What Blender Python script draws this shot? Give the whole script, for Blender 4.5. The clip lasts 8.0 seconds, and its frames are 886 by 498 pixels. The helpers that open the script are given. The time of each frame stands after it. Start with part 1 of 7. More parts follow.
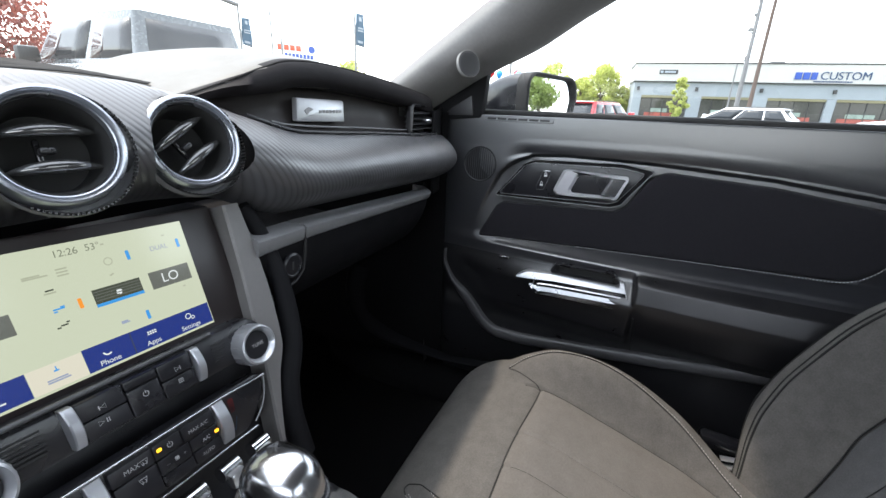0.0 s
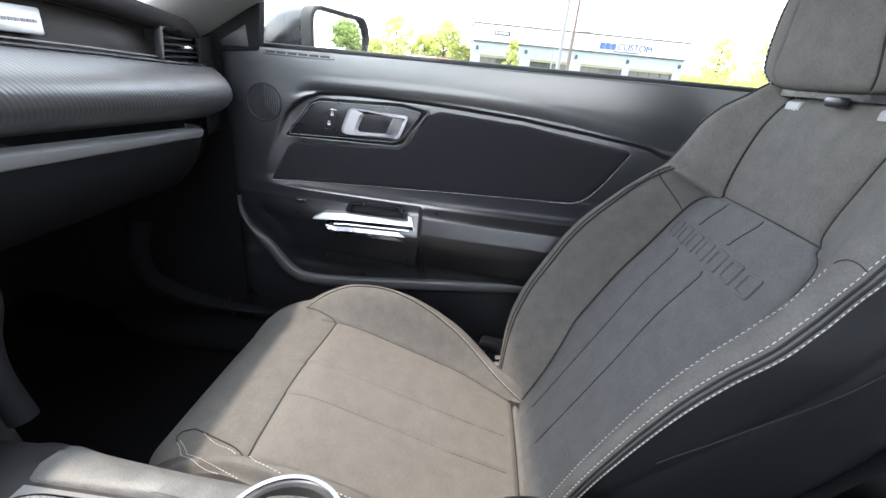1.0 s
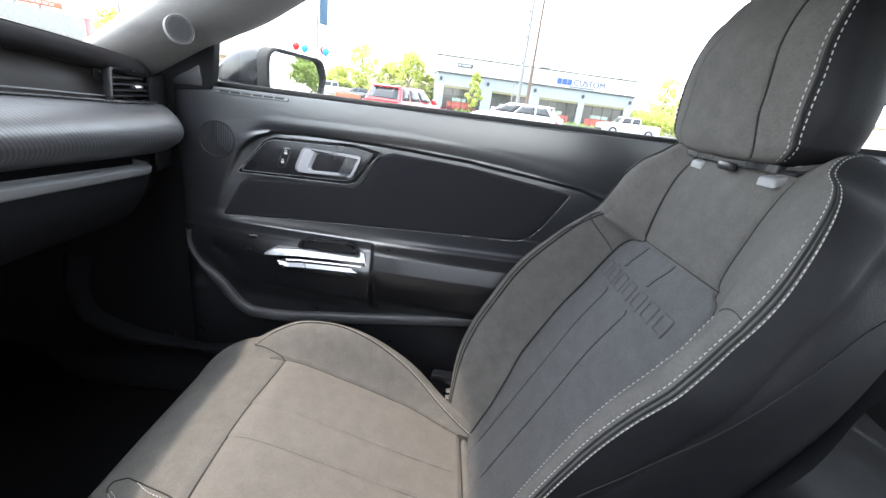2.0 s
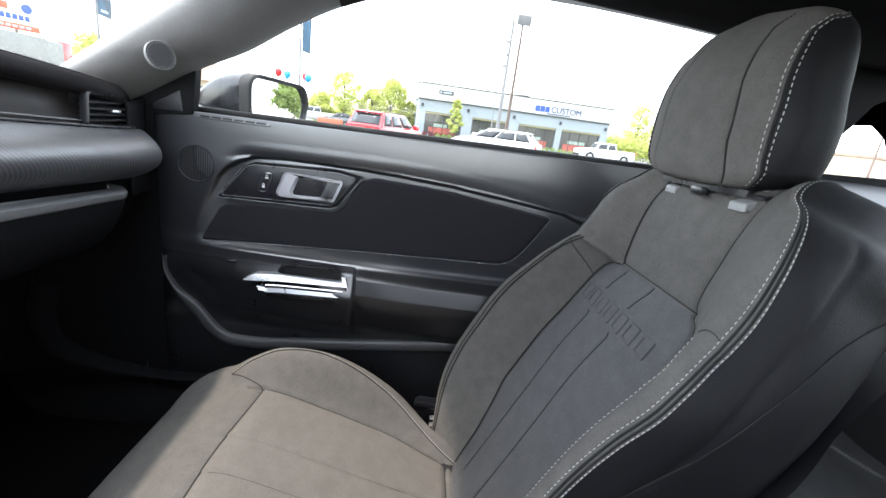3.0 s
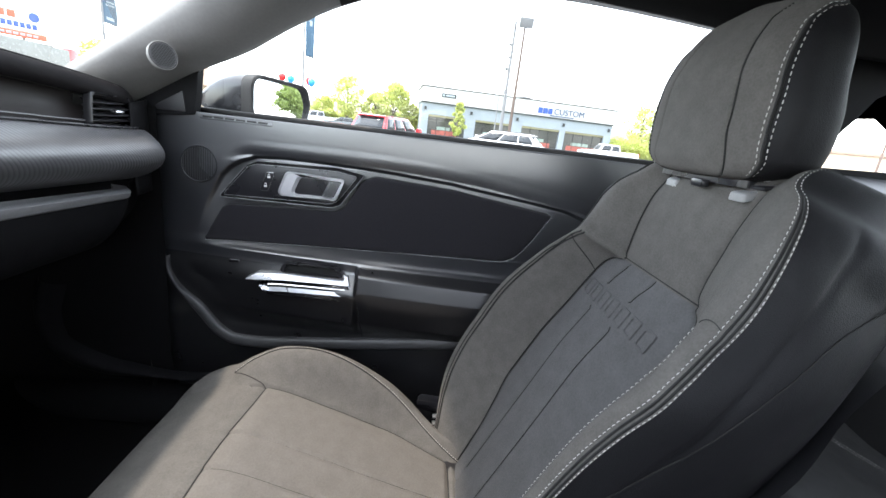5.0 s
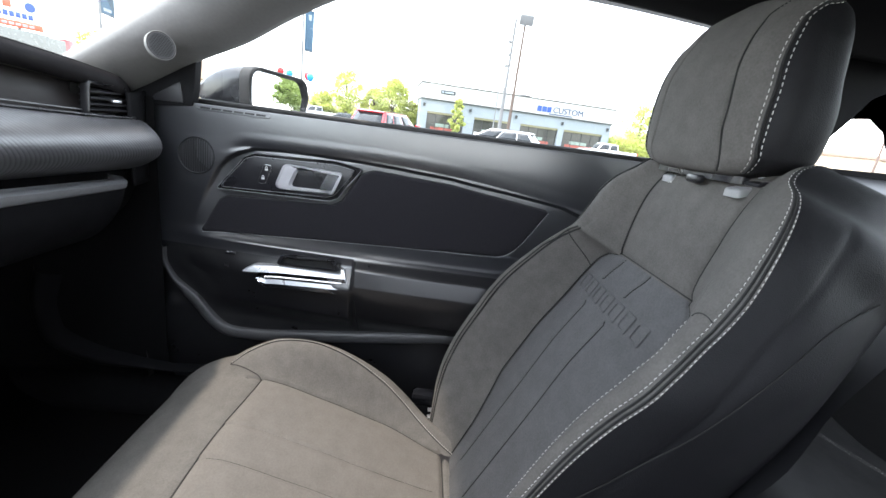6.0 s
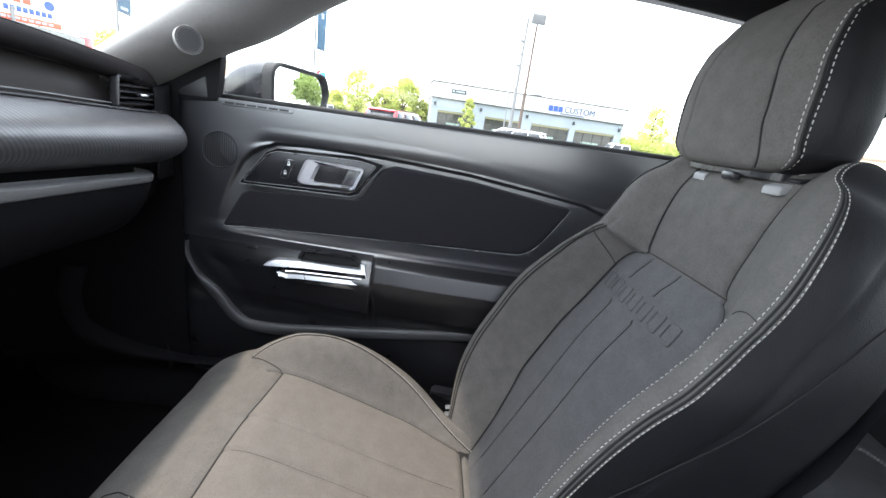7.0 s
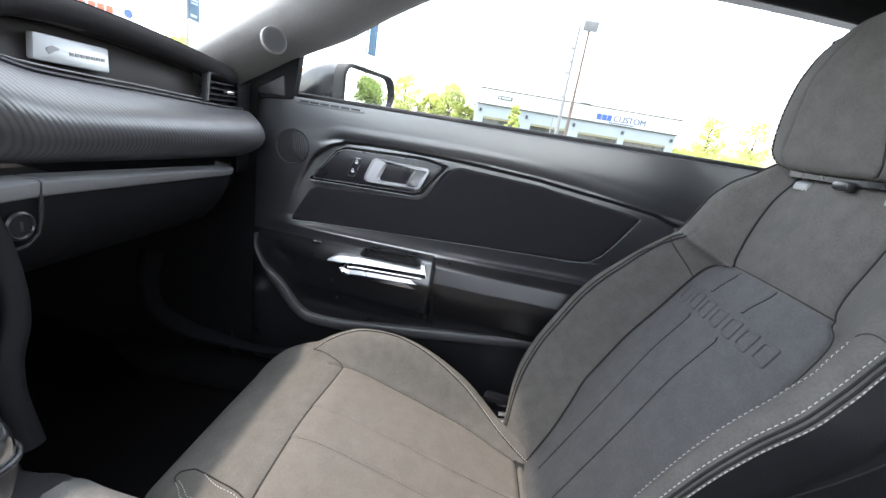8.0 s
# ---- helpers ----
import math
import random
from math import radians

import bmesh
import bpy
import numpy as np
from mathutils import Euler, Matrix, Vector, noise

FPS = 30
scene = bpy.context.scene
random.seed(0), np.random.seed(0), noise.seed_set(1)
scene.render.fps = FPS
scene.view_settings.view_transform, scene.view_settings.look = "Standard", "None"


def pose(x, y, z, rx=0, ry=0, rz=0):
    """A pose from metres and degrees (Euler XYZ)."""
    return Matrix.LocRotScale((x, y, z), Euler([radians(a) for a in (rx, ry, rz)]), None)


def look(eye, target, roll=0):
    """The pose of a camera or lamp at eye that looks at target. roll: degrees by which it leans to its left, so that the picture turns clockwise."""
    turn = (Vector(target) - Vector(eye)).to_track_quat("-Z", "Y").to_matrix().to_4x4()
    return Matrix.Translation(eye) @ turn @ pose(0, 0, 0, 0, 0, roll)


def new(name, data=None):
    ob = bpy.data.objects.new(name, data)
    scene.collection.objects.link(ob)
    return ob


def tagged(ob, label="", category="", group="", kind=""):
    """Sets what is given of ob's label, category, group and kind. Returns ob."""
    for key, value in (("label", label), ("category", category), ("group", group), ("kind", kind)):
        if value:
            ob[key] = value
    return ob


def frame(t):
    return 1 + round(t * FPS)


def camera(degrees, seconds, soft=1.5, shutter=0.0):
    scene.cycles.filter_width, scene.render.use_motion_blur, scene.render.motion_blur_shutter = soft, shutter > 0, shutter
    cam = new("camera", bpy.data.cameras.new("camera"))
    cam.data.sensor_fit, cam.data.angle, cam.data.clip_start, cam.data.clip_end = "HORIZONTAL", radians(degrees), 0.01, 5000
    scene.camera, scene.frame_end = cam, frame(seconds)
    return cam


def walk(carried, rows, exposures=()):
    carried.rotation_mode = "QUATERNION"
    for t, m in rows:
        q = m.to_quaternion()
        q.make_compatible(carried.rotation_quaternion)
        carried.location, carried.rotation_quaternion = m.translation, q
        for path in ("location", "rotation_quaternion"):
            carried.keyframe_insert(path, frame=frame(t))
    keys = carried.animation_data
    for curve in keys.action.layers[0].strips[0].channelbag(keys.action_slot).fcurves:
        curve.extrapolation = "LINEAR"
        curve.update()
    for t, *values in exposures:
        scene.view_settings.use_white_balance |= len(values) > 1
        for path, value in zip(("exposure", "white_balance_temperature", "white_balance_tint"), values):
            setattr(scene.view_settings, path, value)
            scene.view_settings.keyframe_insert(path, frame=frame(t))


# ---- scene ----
cam = camera(92.5, 8.0)
PATH = [
    (0, (-0.194, -0.169, 0.988), (1.539, 0.59, 0.339), 2.0),
    (0.1, (-0.189, -0.184, 0.991), (1.554, 0.515, 0.305), 2.4),
    (0.3, (-0.186, -0.227, 0.973), (1.612, 0.262, 0.247), 3.0),
    (0.5, (-0.181, -0.264, 0.97), (1.645, 0.032, 0.208), 4.4),
    (1, (-0.192, -0.306, 0.965), (1.643, -0.209, 0.176), 5.4),
    (1.5, (-0.198, -0.326, 0.981), (1.639, -0.309, 0.189), 6.2),
    (2, (-0.208, -0.332, 1.0), (1.678, -0.388, 0.337), 7.2),
    (3.5, (-0.207, -0.331, 1.001), (1.715, -0.457, 0.465), 7.1),
    (4, (-0.206, -0.328, 0.997), (1.719, -0.446, 0.469), 6.6),
    (5.5, (-0.214, -0.341, 0.99), (1.707, -0.447, 0.444), 7.1),
    (6, (-0.215, -0.339, 0.987), (1.704, -0.459, 0.437), 7.6),
    (6.5, (-0.215, -0.33, 0.981), (1.703, -0.452, 0.428), 8.2),
    (7, (-0.213, -0.315, 0.978), (1.706, -0.395, 0.419), 8.0),
    (7.5, (-0.215, -0.301, 0.976), (1.704, -0.313, 0.412), 7.8),
    (8, (-0.211, -0.267, 0.963), (1.706, -0.166, 0.402), 9.3),
]
walk(cam, [(t, look(eye, target, roll)) for t, eye, target, roll in PATH],
     [(0.0, 3.25), (0.5, 3.2), (1.0, 4.1), (1.5, 4.4), (2.0, 4.0), (3.5, 3.72), (7.0, 3.8), (8.0, 3.85)])

# ---- light ----
SUN_EL, SUN_AZ = radians(68.5), radians(-6)      # azimuth from +y, clockwise
world = bpy.data.worlds.new("sky")
scene.world = world
world.use_nodes = True
wn = world.node_tree
sky = wn.nodes.new("ShaderNodeTexSky")
sky.sky_type, sky.sun_disc = "NISHITA", False
sky.sun_elevation, sky.sun_rotation = SUN_EL, SUN_AZ
sky.air_density, sky.dust_density, sky.ozone_density = 1.0, 1.2, 1.0
back = wn.nodes["Background"]
haze = wn.nodes.new("ShaderNodeHueSaturation")     # thin high cloud pales the sky
haze.inputs["Saturation"].default_value = 0.36
wn.links.new(sky.outputs[0], haze.inputs["Color"])
haze.inputs["Value"].default_value = 0.5
veil = wn.nodes.new("ShaderNodeVectorMath")        # even white veil of the same cloud
veil.operation = "ADD"
veil.inputs[1].default_value = (0.3, 0.31, 0.33)
wn.links.new(haze.outputs[0], veil.inputs[0])
wn.links.new(veil.outputs[0], back.inputs[0])
back.inputs[1].default_value = 0.28
sun = new("sun", bpy.data.lights.new("sun", "SUN"))
sun.data.energy, sun.data.angle, sun.data.color = 0.50, radians(2.6), (1.0, 0.88, 0.75)
sun_dir = Vector((math.sin(SUN_AZ) * math.cos(SUN_EL), math.cos(SUN_AZ) * math.cos(SUN_EL), math.sin(SUN_EL)))
sun.matrix_world = look(sun_dir * 60, (0, 0, 0))


# ---- materials ----
def mat(name, color, rough=0.5, metal=0.0, var=0.15, scale=20.0, bump=0.0, bump_scale=400.0, spec=0.5, coat=0.0, stain=0.0,
        sheen=0.0, stretch=(1, 1, 1), even=False):
    """A principled material with mottling at two scales and fine relief."""
    m = bpy.data.materials.new(name)
    m.use_nodes = True
    nt = m.node_tree
    p = nt.nodes["Principled BSDF"]
    p.inputs["Roughness"].default_value = rough
    p.inputs["Metallic"].default_value = metal
    p.inputs["Specular IOR Level"].default_value = spec
    p.inputs["Coat Weight"].default_value = coat
    p.inputs["Coat Roughness"].default_value = 0.05
    p.inputs["Sheen Weight"].default_value = sheen
    geo = nt.nodes.new("ShaderNodeTexCoord")
    mp = nt.nodes.new("ShaderNodeMapping")
    mp.inputs["Scale"].default_value = stretch
    nt.links.new(geo.outputs["Object"], mp.inputs["Vector"])

    def noise_at(sc, detail=4):
        n = nt.nodes.new("ShaderNodeTexNoise")
        n.inputs["Scale"].default_value, n.inputs["Detail"].default_value = sc, detail
        nt.links.new(mp.outputs[0], n.inputs["Vector"])
        return n
    a, b = noise_at(scale), noise_at(scale * 9)
    add = nt.nodes.new("ShaderNodeMath")
    add.operation = "ADD"
    nt.links.new(a.outputs[0], add.inputs[0])
    nt.links.new(b.outputs[0], add.inputs[1])
    rng = nt.nodes.new("ShaderNodeMapRange")
    rng.inputs["From Min"].default_value, rng.inputs["From Max"].default_value = 0.6, 1.4
    rng.inputs["To Min"].default_value, rng.inputs["To Max"].default_value = 1 - var, 1 + var
    nt.links.new(add.outputs[0], rng.inputs["Value"])
    mix = nt.nodes.new("ShaderNodeVectorMath")
    mix.operation = "SCALE"
    mix.inputs[0].default_value = color[:3]
    nt.links.new(rng.outputs[0], mix.inputs["Scale"])
    nt.links.new(mix.outputs[0], p.inputs["Base Color"])
    rr = nt.nodes.new("ShaderNodeMapRange")
    rr.inputs["From Min"].default_value, rr.inputs["From Max"].default_value = 0.3, 0.7
    rr.inputs["To Min"].default_value, rr.inputs["To Max"].default_value = max(rough - 0.07, 0.02), min(rough + 0.07, 1)
    nt.links.new(a.outputs[0], rr.inputs["Value"])
    if not even:
        nt.links.new(rr.outputs[0], p.inputs["Roughness"])
    if bump:
        c = noise_at(bump_scale, 2)
        bp = nt.nodes.new("ShaderNodeBump")
        bp.inputs["Strength"].default_value, bp.inputs["Distance"].default_value = bump, 0.001
        nt.links.new(c.outputs[0], bp.inputs["Height"])
        nt.links.new(bp.outputs[0], p.inputs["Normal"])
    return m


def glow(name, color, strength):
    m = bpy.data.materials.new(name)
    m.use_nodes = True
    p = m.node_tree.nodes["Principled BSDF"]
    p.inputs["Base Color"].default_value = (0.01, 0.01, 0.01, 1)
    p.inputs["Roughness"].default_value = 0.15
    p.inputs["Emission Color"].default_value = (*color, 1)
    p.inputs["Emission Strength"].default_value = strength
    return m


def pane_material(name, tint, gloss=1.0, glare=0.02):
    """Thin glass: clear but for its tint and a pale film in place of veiling glare, with the gloss of its two faces."""
    m = bpy.data.materials.new(name)
    m.use_nodes = True
    nt = m.node_tree
    nt.nodes.clear()
    out = nt.nodes.new("ShaderNodeOutputMaterial")
    tr, gl = nt.nodes.new("ShaderNodeBsdfTransparent"), nt.nodes.new("ShaderNodeBsdfGlossy")
    tr.inputs[0].default_value = (*tint, 1)
    gl.inputs["Roughness"].default_value = 0.02
    gl.inputs[0].default_value = (gloss, gloss, gloss, 1)
    edge, steep, fr = nt.nodes.new("ShaderNodeLayerWeight"), nt.nodes.new("ShaderNodeMath"), nt.nodes.new("ShaderNodeMath")
    steep.operation, steep.inputs[1].default_value = "POWER", 5.0
    fr.operation, fr.inputs[1].default_value, fr.inputs[2].default_value = "MULTIPLY_ADD", 0.93, 0.07
    nt.links.new(edge.outputs["Facing"], steep.inputs[0])
    nt.links.new(steep.outputs[0], fr.inputs[0])
    mx = nt.nodes.new("ShaderNodeMixShader")
    nt.links.new(fr.outputs[0], mx.inputs[0])
    # pale scattering layer, added to wash out the view as glare does
    film, df = nt.nodes.new("ShaderNodeMixShader"), nt.nodes.new("ShaderNodeBsdfTranslucent")
    df.inputs[0].default_value = (0.85, 0.84, 0.80, 1)
    film.inputs[0].default_value = glare
    nt.links.new(tr.outputs[0], film.inputs[1])
    nt.links.new(df.outputs[0], film.inputs[2])
    nt.links.new(film.outputs[0], mx.inputs[1])
    nt.links.new(gl.outputs[0], mx.inputs[2])
    nt.links.new(mx.outputs[0], out.inputs[0])
    return m


def woven(name, color, rough, period, depth=0.5, contrast=0.3):
    """Diagonal twill ribs crossed by fine threads, as on carbon-look trim."""
    m = mat(name, color, rough, 0.0, 0.1, 30, spec=1.0)
    nt = m.node_tree
    p = nt.nodes["Principled BSDF"]
    geo = nt.nodes.new("ShaderNodeTexCoord")

    def dot(axis, step):
        d = nt.nodes.new("ShaderNodeVectorMath")
        d.operation = "DOT_PRODUCT"
        d.inputs[1].default_value = Vector(axis).normalized() / step
        nt.links.new(geo.outputs["Object"], d.inputs[0])
        return d.outputs["Value"]

    def op(kind, x, y=None):
        n = nt.nodes.new("ShaderNodeMath")
        n.operation = kind
        for k, v in enumerate((x, y)):
            if v is None:
                continue
            if isinstance(v, (int, float)):
                n.inputs[k].default_value = v
            else:
                nt.links.new(v, n.inputs[k])
        return n.outputs[0]
    ribs = op("SINE", op("MULTIPLY", op("FRACT", dot((1, 0.15, 0.75), period)), math.pi))
    threads = op("SINE", op("MULTIPLY", op("FRACT", dot((-0.45, 0.2, 1), period * 0.5)), math.pi))
    h = op("ADD", ribs, op("MULTIPLY", threads, 0.02))
    bp = nt.nodes.new("ShaderNodeBump")
    bp.inputs["Strength"].default_value, bp.inputs["Distance"].default_value = depth, 0.0009
    nt.links.new(h, bp.inputs["Height"])
    nt.links.new(bp.outputs[0], p.inputs["Normal"])
    sc = nt.nodes.new("ShaderNodeMapRange")
    sc.inputs["From Max"].default_value = 1.1
    sc.inputs["To Min"].default_value, sc.inputs["To Max"].default_value = 1 - contrast, 1 + contrast
    nt.links.new(h, sc.inputs["Value"])
    mul = nt.nodes.new("ShaderNodeVectorMath")
    mul.operation = "SCALE"
    mul.inputs[0].default_value = color[:3]
    nt.links.new(sc.outputs[0], mul.inputs["Scale"])
    nt.links.new(mul.outputs[0], p.inputs["Base Color"])
    return m


PLASTIC = mat("black_grained_plastic", (0.014, 0.014, 0.016), 0.42, var=0.12, bump=0.25, bump_scale=900)
# black pad; the pale warm base holds the sunlight on its top
PAD = mat("soft_dash_pad", (0.068, 0.063, 0.053), 0.5, var=0.14, bump=0.3, bump_scale=700, spec=0.45)
SATIN = mat("satin_black_plastic", (0.011, 0.011, 0.013), 0.3, var=0.1, bump=0.1, bump_scale=900)
GLOSS = mat("gloss_black_plastic", (0.012, 0.012, 0.013), 0.12, var=0.05)
PILLARTRIM = mat("grey_grained_pillar_plastic", (0.155, 0.152, 0.148), 0.5, var=0.1, bump=0.25, bump_scale=900)
BANDTRIM = mat("dark_grey_band_plastic", (0.05, 0.05, 0.052), 0.4, var=0.1, bump=0.2, bump_scale=900)
GREYTRIM = mat("grey_trim_plastic", (0.19, 0.19, 0.195), 0.45, var=0.1, bump=0.2, bump_scale=900)
SILVER = mat("silver_painted_trim", (0.36, 0.36, 0.36), 0.38, 0.6, var=0.06)
CHROME = mat("satin_chrome", (0.62, 0.63, 0.65), 0.2, 1.0, var=0.05)
BRIGHT = mat("bright_chrome", (0.75, 0.76, 0.78), 0.08, 1.0, var=0.03)
BRIGHTSATIN = mat("bright_satin_silver", (0.42, 0.43, 0.45), 0.32, 0.7, var=0.05)
VANE = mat("black_satin_vane", (0.03, 0.03, 0.03), 0.16, 0.0, spec=1.0, coat=1.0, var=0.1)
# black trim whose bluish cast stands in for sky light
UPPER = mat("black_soft_door_trim", (0.0095, 0.0102, 0.0125), 0.33, var=0.12, bump=0.14, bump_scale=800, spec=1.0, even=True)
UPPER.node_tree.nodes["Principled BSDF"].inputs["IOR"].default_value = 1.72
LEVER = mat("satin_chrome_lever", (0.62, 0.62, 0.65), 0.32, 0.7, var=0.04, even=True)
EDGECATCH = mat("edge_catchlight_grey", (0.20, 0.20, 0.205), 0.3, 0.3, var=0.05)
# the pad's upright front edge, its shade put into a darker base
BROWSHADE = mat("shaded_dash_brow", (0.009, 0.008, 0.009), 0.65, var=0.12, bump=0.3, bump_scale=800, spec=0.12)
GLOVEMAT = mat("black_glove_box_plastic", (0.007, 0.007, 0.008), 0.65, spec=0.12, var=0.12, bump=0.25, bump_scale=900)
# darker copy of the door trim; shade low on the door is in its colour
DOORSHADE = mat("shaded_lower_door_plastic", (0.008, 0.008, 0.009), 0.34, var=0.12, bump=0.15, bump_scale=900, spec=0.8)
STRIP = mat("mid_grey_satin_strip", (0.17, 0.17, 0.175), 0.42, var=0.08, bump=0.15, bump_scale=900)
REARVINYL = mat("black_rear_seat_vinyl", (0.007, 0.007, 0.0075), 0.5, var=0.12, scale=15, bump=0.4, bump_scale=900)
BRUSHED = mat("brushed_aluminium", (0.55, 0.55, 0.55), 0.32, 1.0, var=0.08, stretch=(1, 1, 12))
CLOTH = mat("charcoal_seat_cloth", (0.090, 0.086, 0.081), 0.9, var=0.22, scale=45, bump=0.7, bump_scale=1500, spec=0.15)
# one cloth in two tones: INSERT as sunlit, this one as bluish shade
SHADEINSERT = mat("shaded_back_panel_cloth", (0.085, 0.085, 0.087), 0.9, var=0.20, scale=40, bump=0.8, bump_scale=1800, spec=0.15)
INSERT = mat("grey_seat_insert_cloth", (0.112, 0.105, 0.098), 0.9, var=0.16, scale=40, bump=0.8, bump_scale=1800, spec=0.15)


def ribbed(m, step, strength):
    """Fine weave ribs pressed into a cloth."""
    nt = m.node_tree
    geo, d, fr, sn = (nt.nodes.new("ShaderNode" + k) for k in ("TexCoord", "VectorMath", "Math", "Math"))
    d.operation, fr.operation, sn.operation = "DOT_PRODUCT", "MULTIPLY", "SINE"
    d.inputs[1].default_value = (0.15, 1.0, 0.3)
    fr.inputs[1].default_value = 2 * math.pi / step
    nt.links.new(geo.outputs["Object"], d.inputs[0])
    nt.links.new(d.outputs["Value"], fr.inputs[0])
    nt.links.new(fr.outputs[0], sn.inputs[0])
    bp = nt.nodes.new("ShaderNodeBump")
    bp.inputs["Strength"].default_value, bp.inputs["Distance"].default_value = strength, 0.0006
    nt.links.new(sn.outputs[0], bp.inputs["Height"])
    p = nt.nodes["Principled BSDF"]
    old = p.inputs["Normal"].links[0].from_socket
    nt.links.new(old, bp.inputs["Normal"])
    nt.links.new(bp.outputs[0], p.inputs["Normal"])


ribbed(INSERT, 0.0030, 0.14)
VINYL = mat("black_seat_vinyl", (0.0085, 0.0085, 0.0097), 0.55, var=0.12, scale=15, bump=0.4, bump_scale=900, spec=0.15)
SUEDE = mat("black_door_cloth", (0.0135, 0.0128, 0.0155), 0.9, var=0.15, bump=0.5, bump_scale=1800, spec=0.15, sheen=0.04)
SEAM = mat("dark_seam_thread", (0.008, 0.008, 0.008), 0.9, var=0.05)
THREAD = mat("pale_stitch_thread", (0.38, 0.37, 0.355), 0.8, var=0.1)
LINER = mat("black_headliner_cloth", (0.009, 0.009, 0.0095), 0.95, var=0.1, bump=0.4, bump_scale=1500, spec=0.2)
CARPET = mat("black_carpet", (0.006, 0.006, 0.0065), 1.0, var=0.3, scale=60, bump=1.0, bump_scale=900, spec=0.1)
RUBBER = mat("black_rubber", (0.012, 0.012, 0.012), 0.7, var=0.1)
CARBON = woven("carbon_look_trim", (0.050, 0.050, 0.053), 0.38, 0.0054, 0.34, contrast=0.40)
CARBON.node_tree.nodes["Principled BSDF"].inputs["IOR"].default_value = 1.55
HOUSING = mat("dark_mirror_paint", (0.010, 0.011, 0.014), 0.22, 0.0, var=0.04, spec=0.6)
RECESSMAT = mat("satin_dark_recess", (0.024, 0.021, 0.021), 0.45, var=0.1, bump=0.1, bump_scale=900, spec=0.3)
VENTRING = mat("smoked_chrome_vent_ring", (0.36, 0.38, 0.42), 0.28, 0.9, var=0.04)
BEZEL = mat("satin_brown_black_bezel", (0.016, 0.012, 0.012), 0.42, var=0.05)
DARKCHROME = mat("polished_dark_chrome", (0.28, 0.285, 0.30), 0.10, 1.0, var=0.03)
MIRROR = mat("mirror_glass", (0.92, 0.93, 0.94), 0.0, 1.0, var=0.0, even=True)
PAINT = mat("dark_grey_car_paint", (0.03, 0.034, 0.042), 0.25, 0.3, var=0.04, coat=1.0)
INK = mat("white_legend_ink", (0.6, 0.6, 0.6), 0.6, var=0.02)
CLEAR = pane_material("clear_car_glass", (0.655, 0.68, 0.675), glare=0.005)
SCREENGLASS = pane_material("glare_veiled_windscreen_glass", (0.70, 0.725, 0.715), glare=0.006)


# ---- mesh helpers ----
def finish(me, material, angle=40):
    me.materials.append(material)
    me.polygons.foreach_set("use_smooth", [True] * len(me.polygons))
    me.set_sharp_from_angle(angle=radians(angle))
    me.update()
    return me


def place_of(ob):
    """Where an object stands in the world, worked out from its parents."""
    m = ob.matrix_basis.copy()
    return place_of(ob.parent) @ ob.matrix_parent_inverse @ m if ob.parent else m


def put(name, me, parent=None, label="", at=None):
    """Link a mesh, given in world places (or carried by the pose at), under its thing."""
    ob = new(name, me)
    if at is not None:
        ob.matrix_basis = at
    if parent is not None:
        ob.parent = parent
        ob.matrix_parent_inverse = place_of(parent).inverted()
    if label:
        tagged(ob, label)
    return ob


def part(name, bm, material, parent=None, label="", angle=40, at=None):
    me = bpy.data.meshes.new(name)
    bm.to_mesh(me)
    bm.free()
    finish(me, material, angle)
    return put(name, me, parent, label, at)


def holder(name, loc, label, category, group="", kind=""):
    ob = new(name)
    ob.location = loc
    ob.empty_display_size = 0.05
    return tagged(ob, label, category, group, kind)


def hermite(x, xs, ys):
    """A smooth monotone curve through the knots."""
    xs, ys, x = np.asarray(xs, float), np.asarray(ys, float), np.asarray(x, float)
    h, d = np.diff(xs), np.diff(ys) / np.diff(xs)
    m = np.zeros(len(xs))
    m[0], m[-1] = d[0], d[-1]
    for k in range(1, len(xs) - 1):
        m[k] = 0 if d[k - 1] * d[k] <= 0 else 2 * d[k - 1] * d[k] / (d[k - 1] + d[k])
    k = np.clip(np.searchsorted(xs, x) - 1, 0, len(xs) - 2)
    t = np.clip((x - xs[k]) / h[k], 0, 1)
    return ((1 + 2 * t) * (1 - t) ** 2 * ys[k] + t * (1 - t) ** 2 * h[k] * m[k]
            + t * t * (3 - 2 * t) * ys[k + 1] + t * t * (t - 1) * h[k] * m[k + 1])


def sstep(a, b, x):
    t = np.clip((np.asarray(x, float) - a) / (b - a), 0, 1)
    return t * t * (3 - 2 * t)


def sheet_mesh(name, P, material, close_u=False, close_v=False, angle=60, flip=False, cap=False):
    """A mesh from a grid of places, P[i, j] = (x, y, z)."""
    P = np.asarray(P, float)
    nu, nv = P.shape[:2]
    faces = []
    for i in range(nu if close_u else nu - 1):
        for j in range(nv if close_v else nv - 1):
            a, b = i * nv + j, ((i + 1) % nu) * nv + j
            c, d = ((i + 1) % nu) * nv + (j + 1) % nv, i * nv + (j + 1) % nv
            faces.append((a, d, c, b) if flip else (a, b, c, d))
    if cap:
        faces.append([j for j in range(nv)][::-1 if not flip else 1])
        faces.append([(nu - 1) * nv + j for j in range(nv)][::1 if not flip else -1])
    me = bpy.data.meshes.new(name)
    me.from_pydata(P.reshape(-1, 3).tolist(), [], faces)
    return finish(me, material, angle)


def sheet(name, P, material, parent=None, label="", thick=0.0, **kw):
    ob = put(name, sheet_mesh(name, P, material, **kw), parent, label)
    if thick:
        so = ob.modifiers.new("thickness", "SOLIDIFY")
        so.thickness, so.offset = thick, -1
    return ob


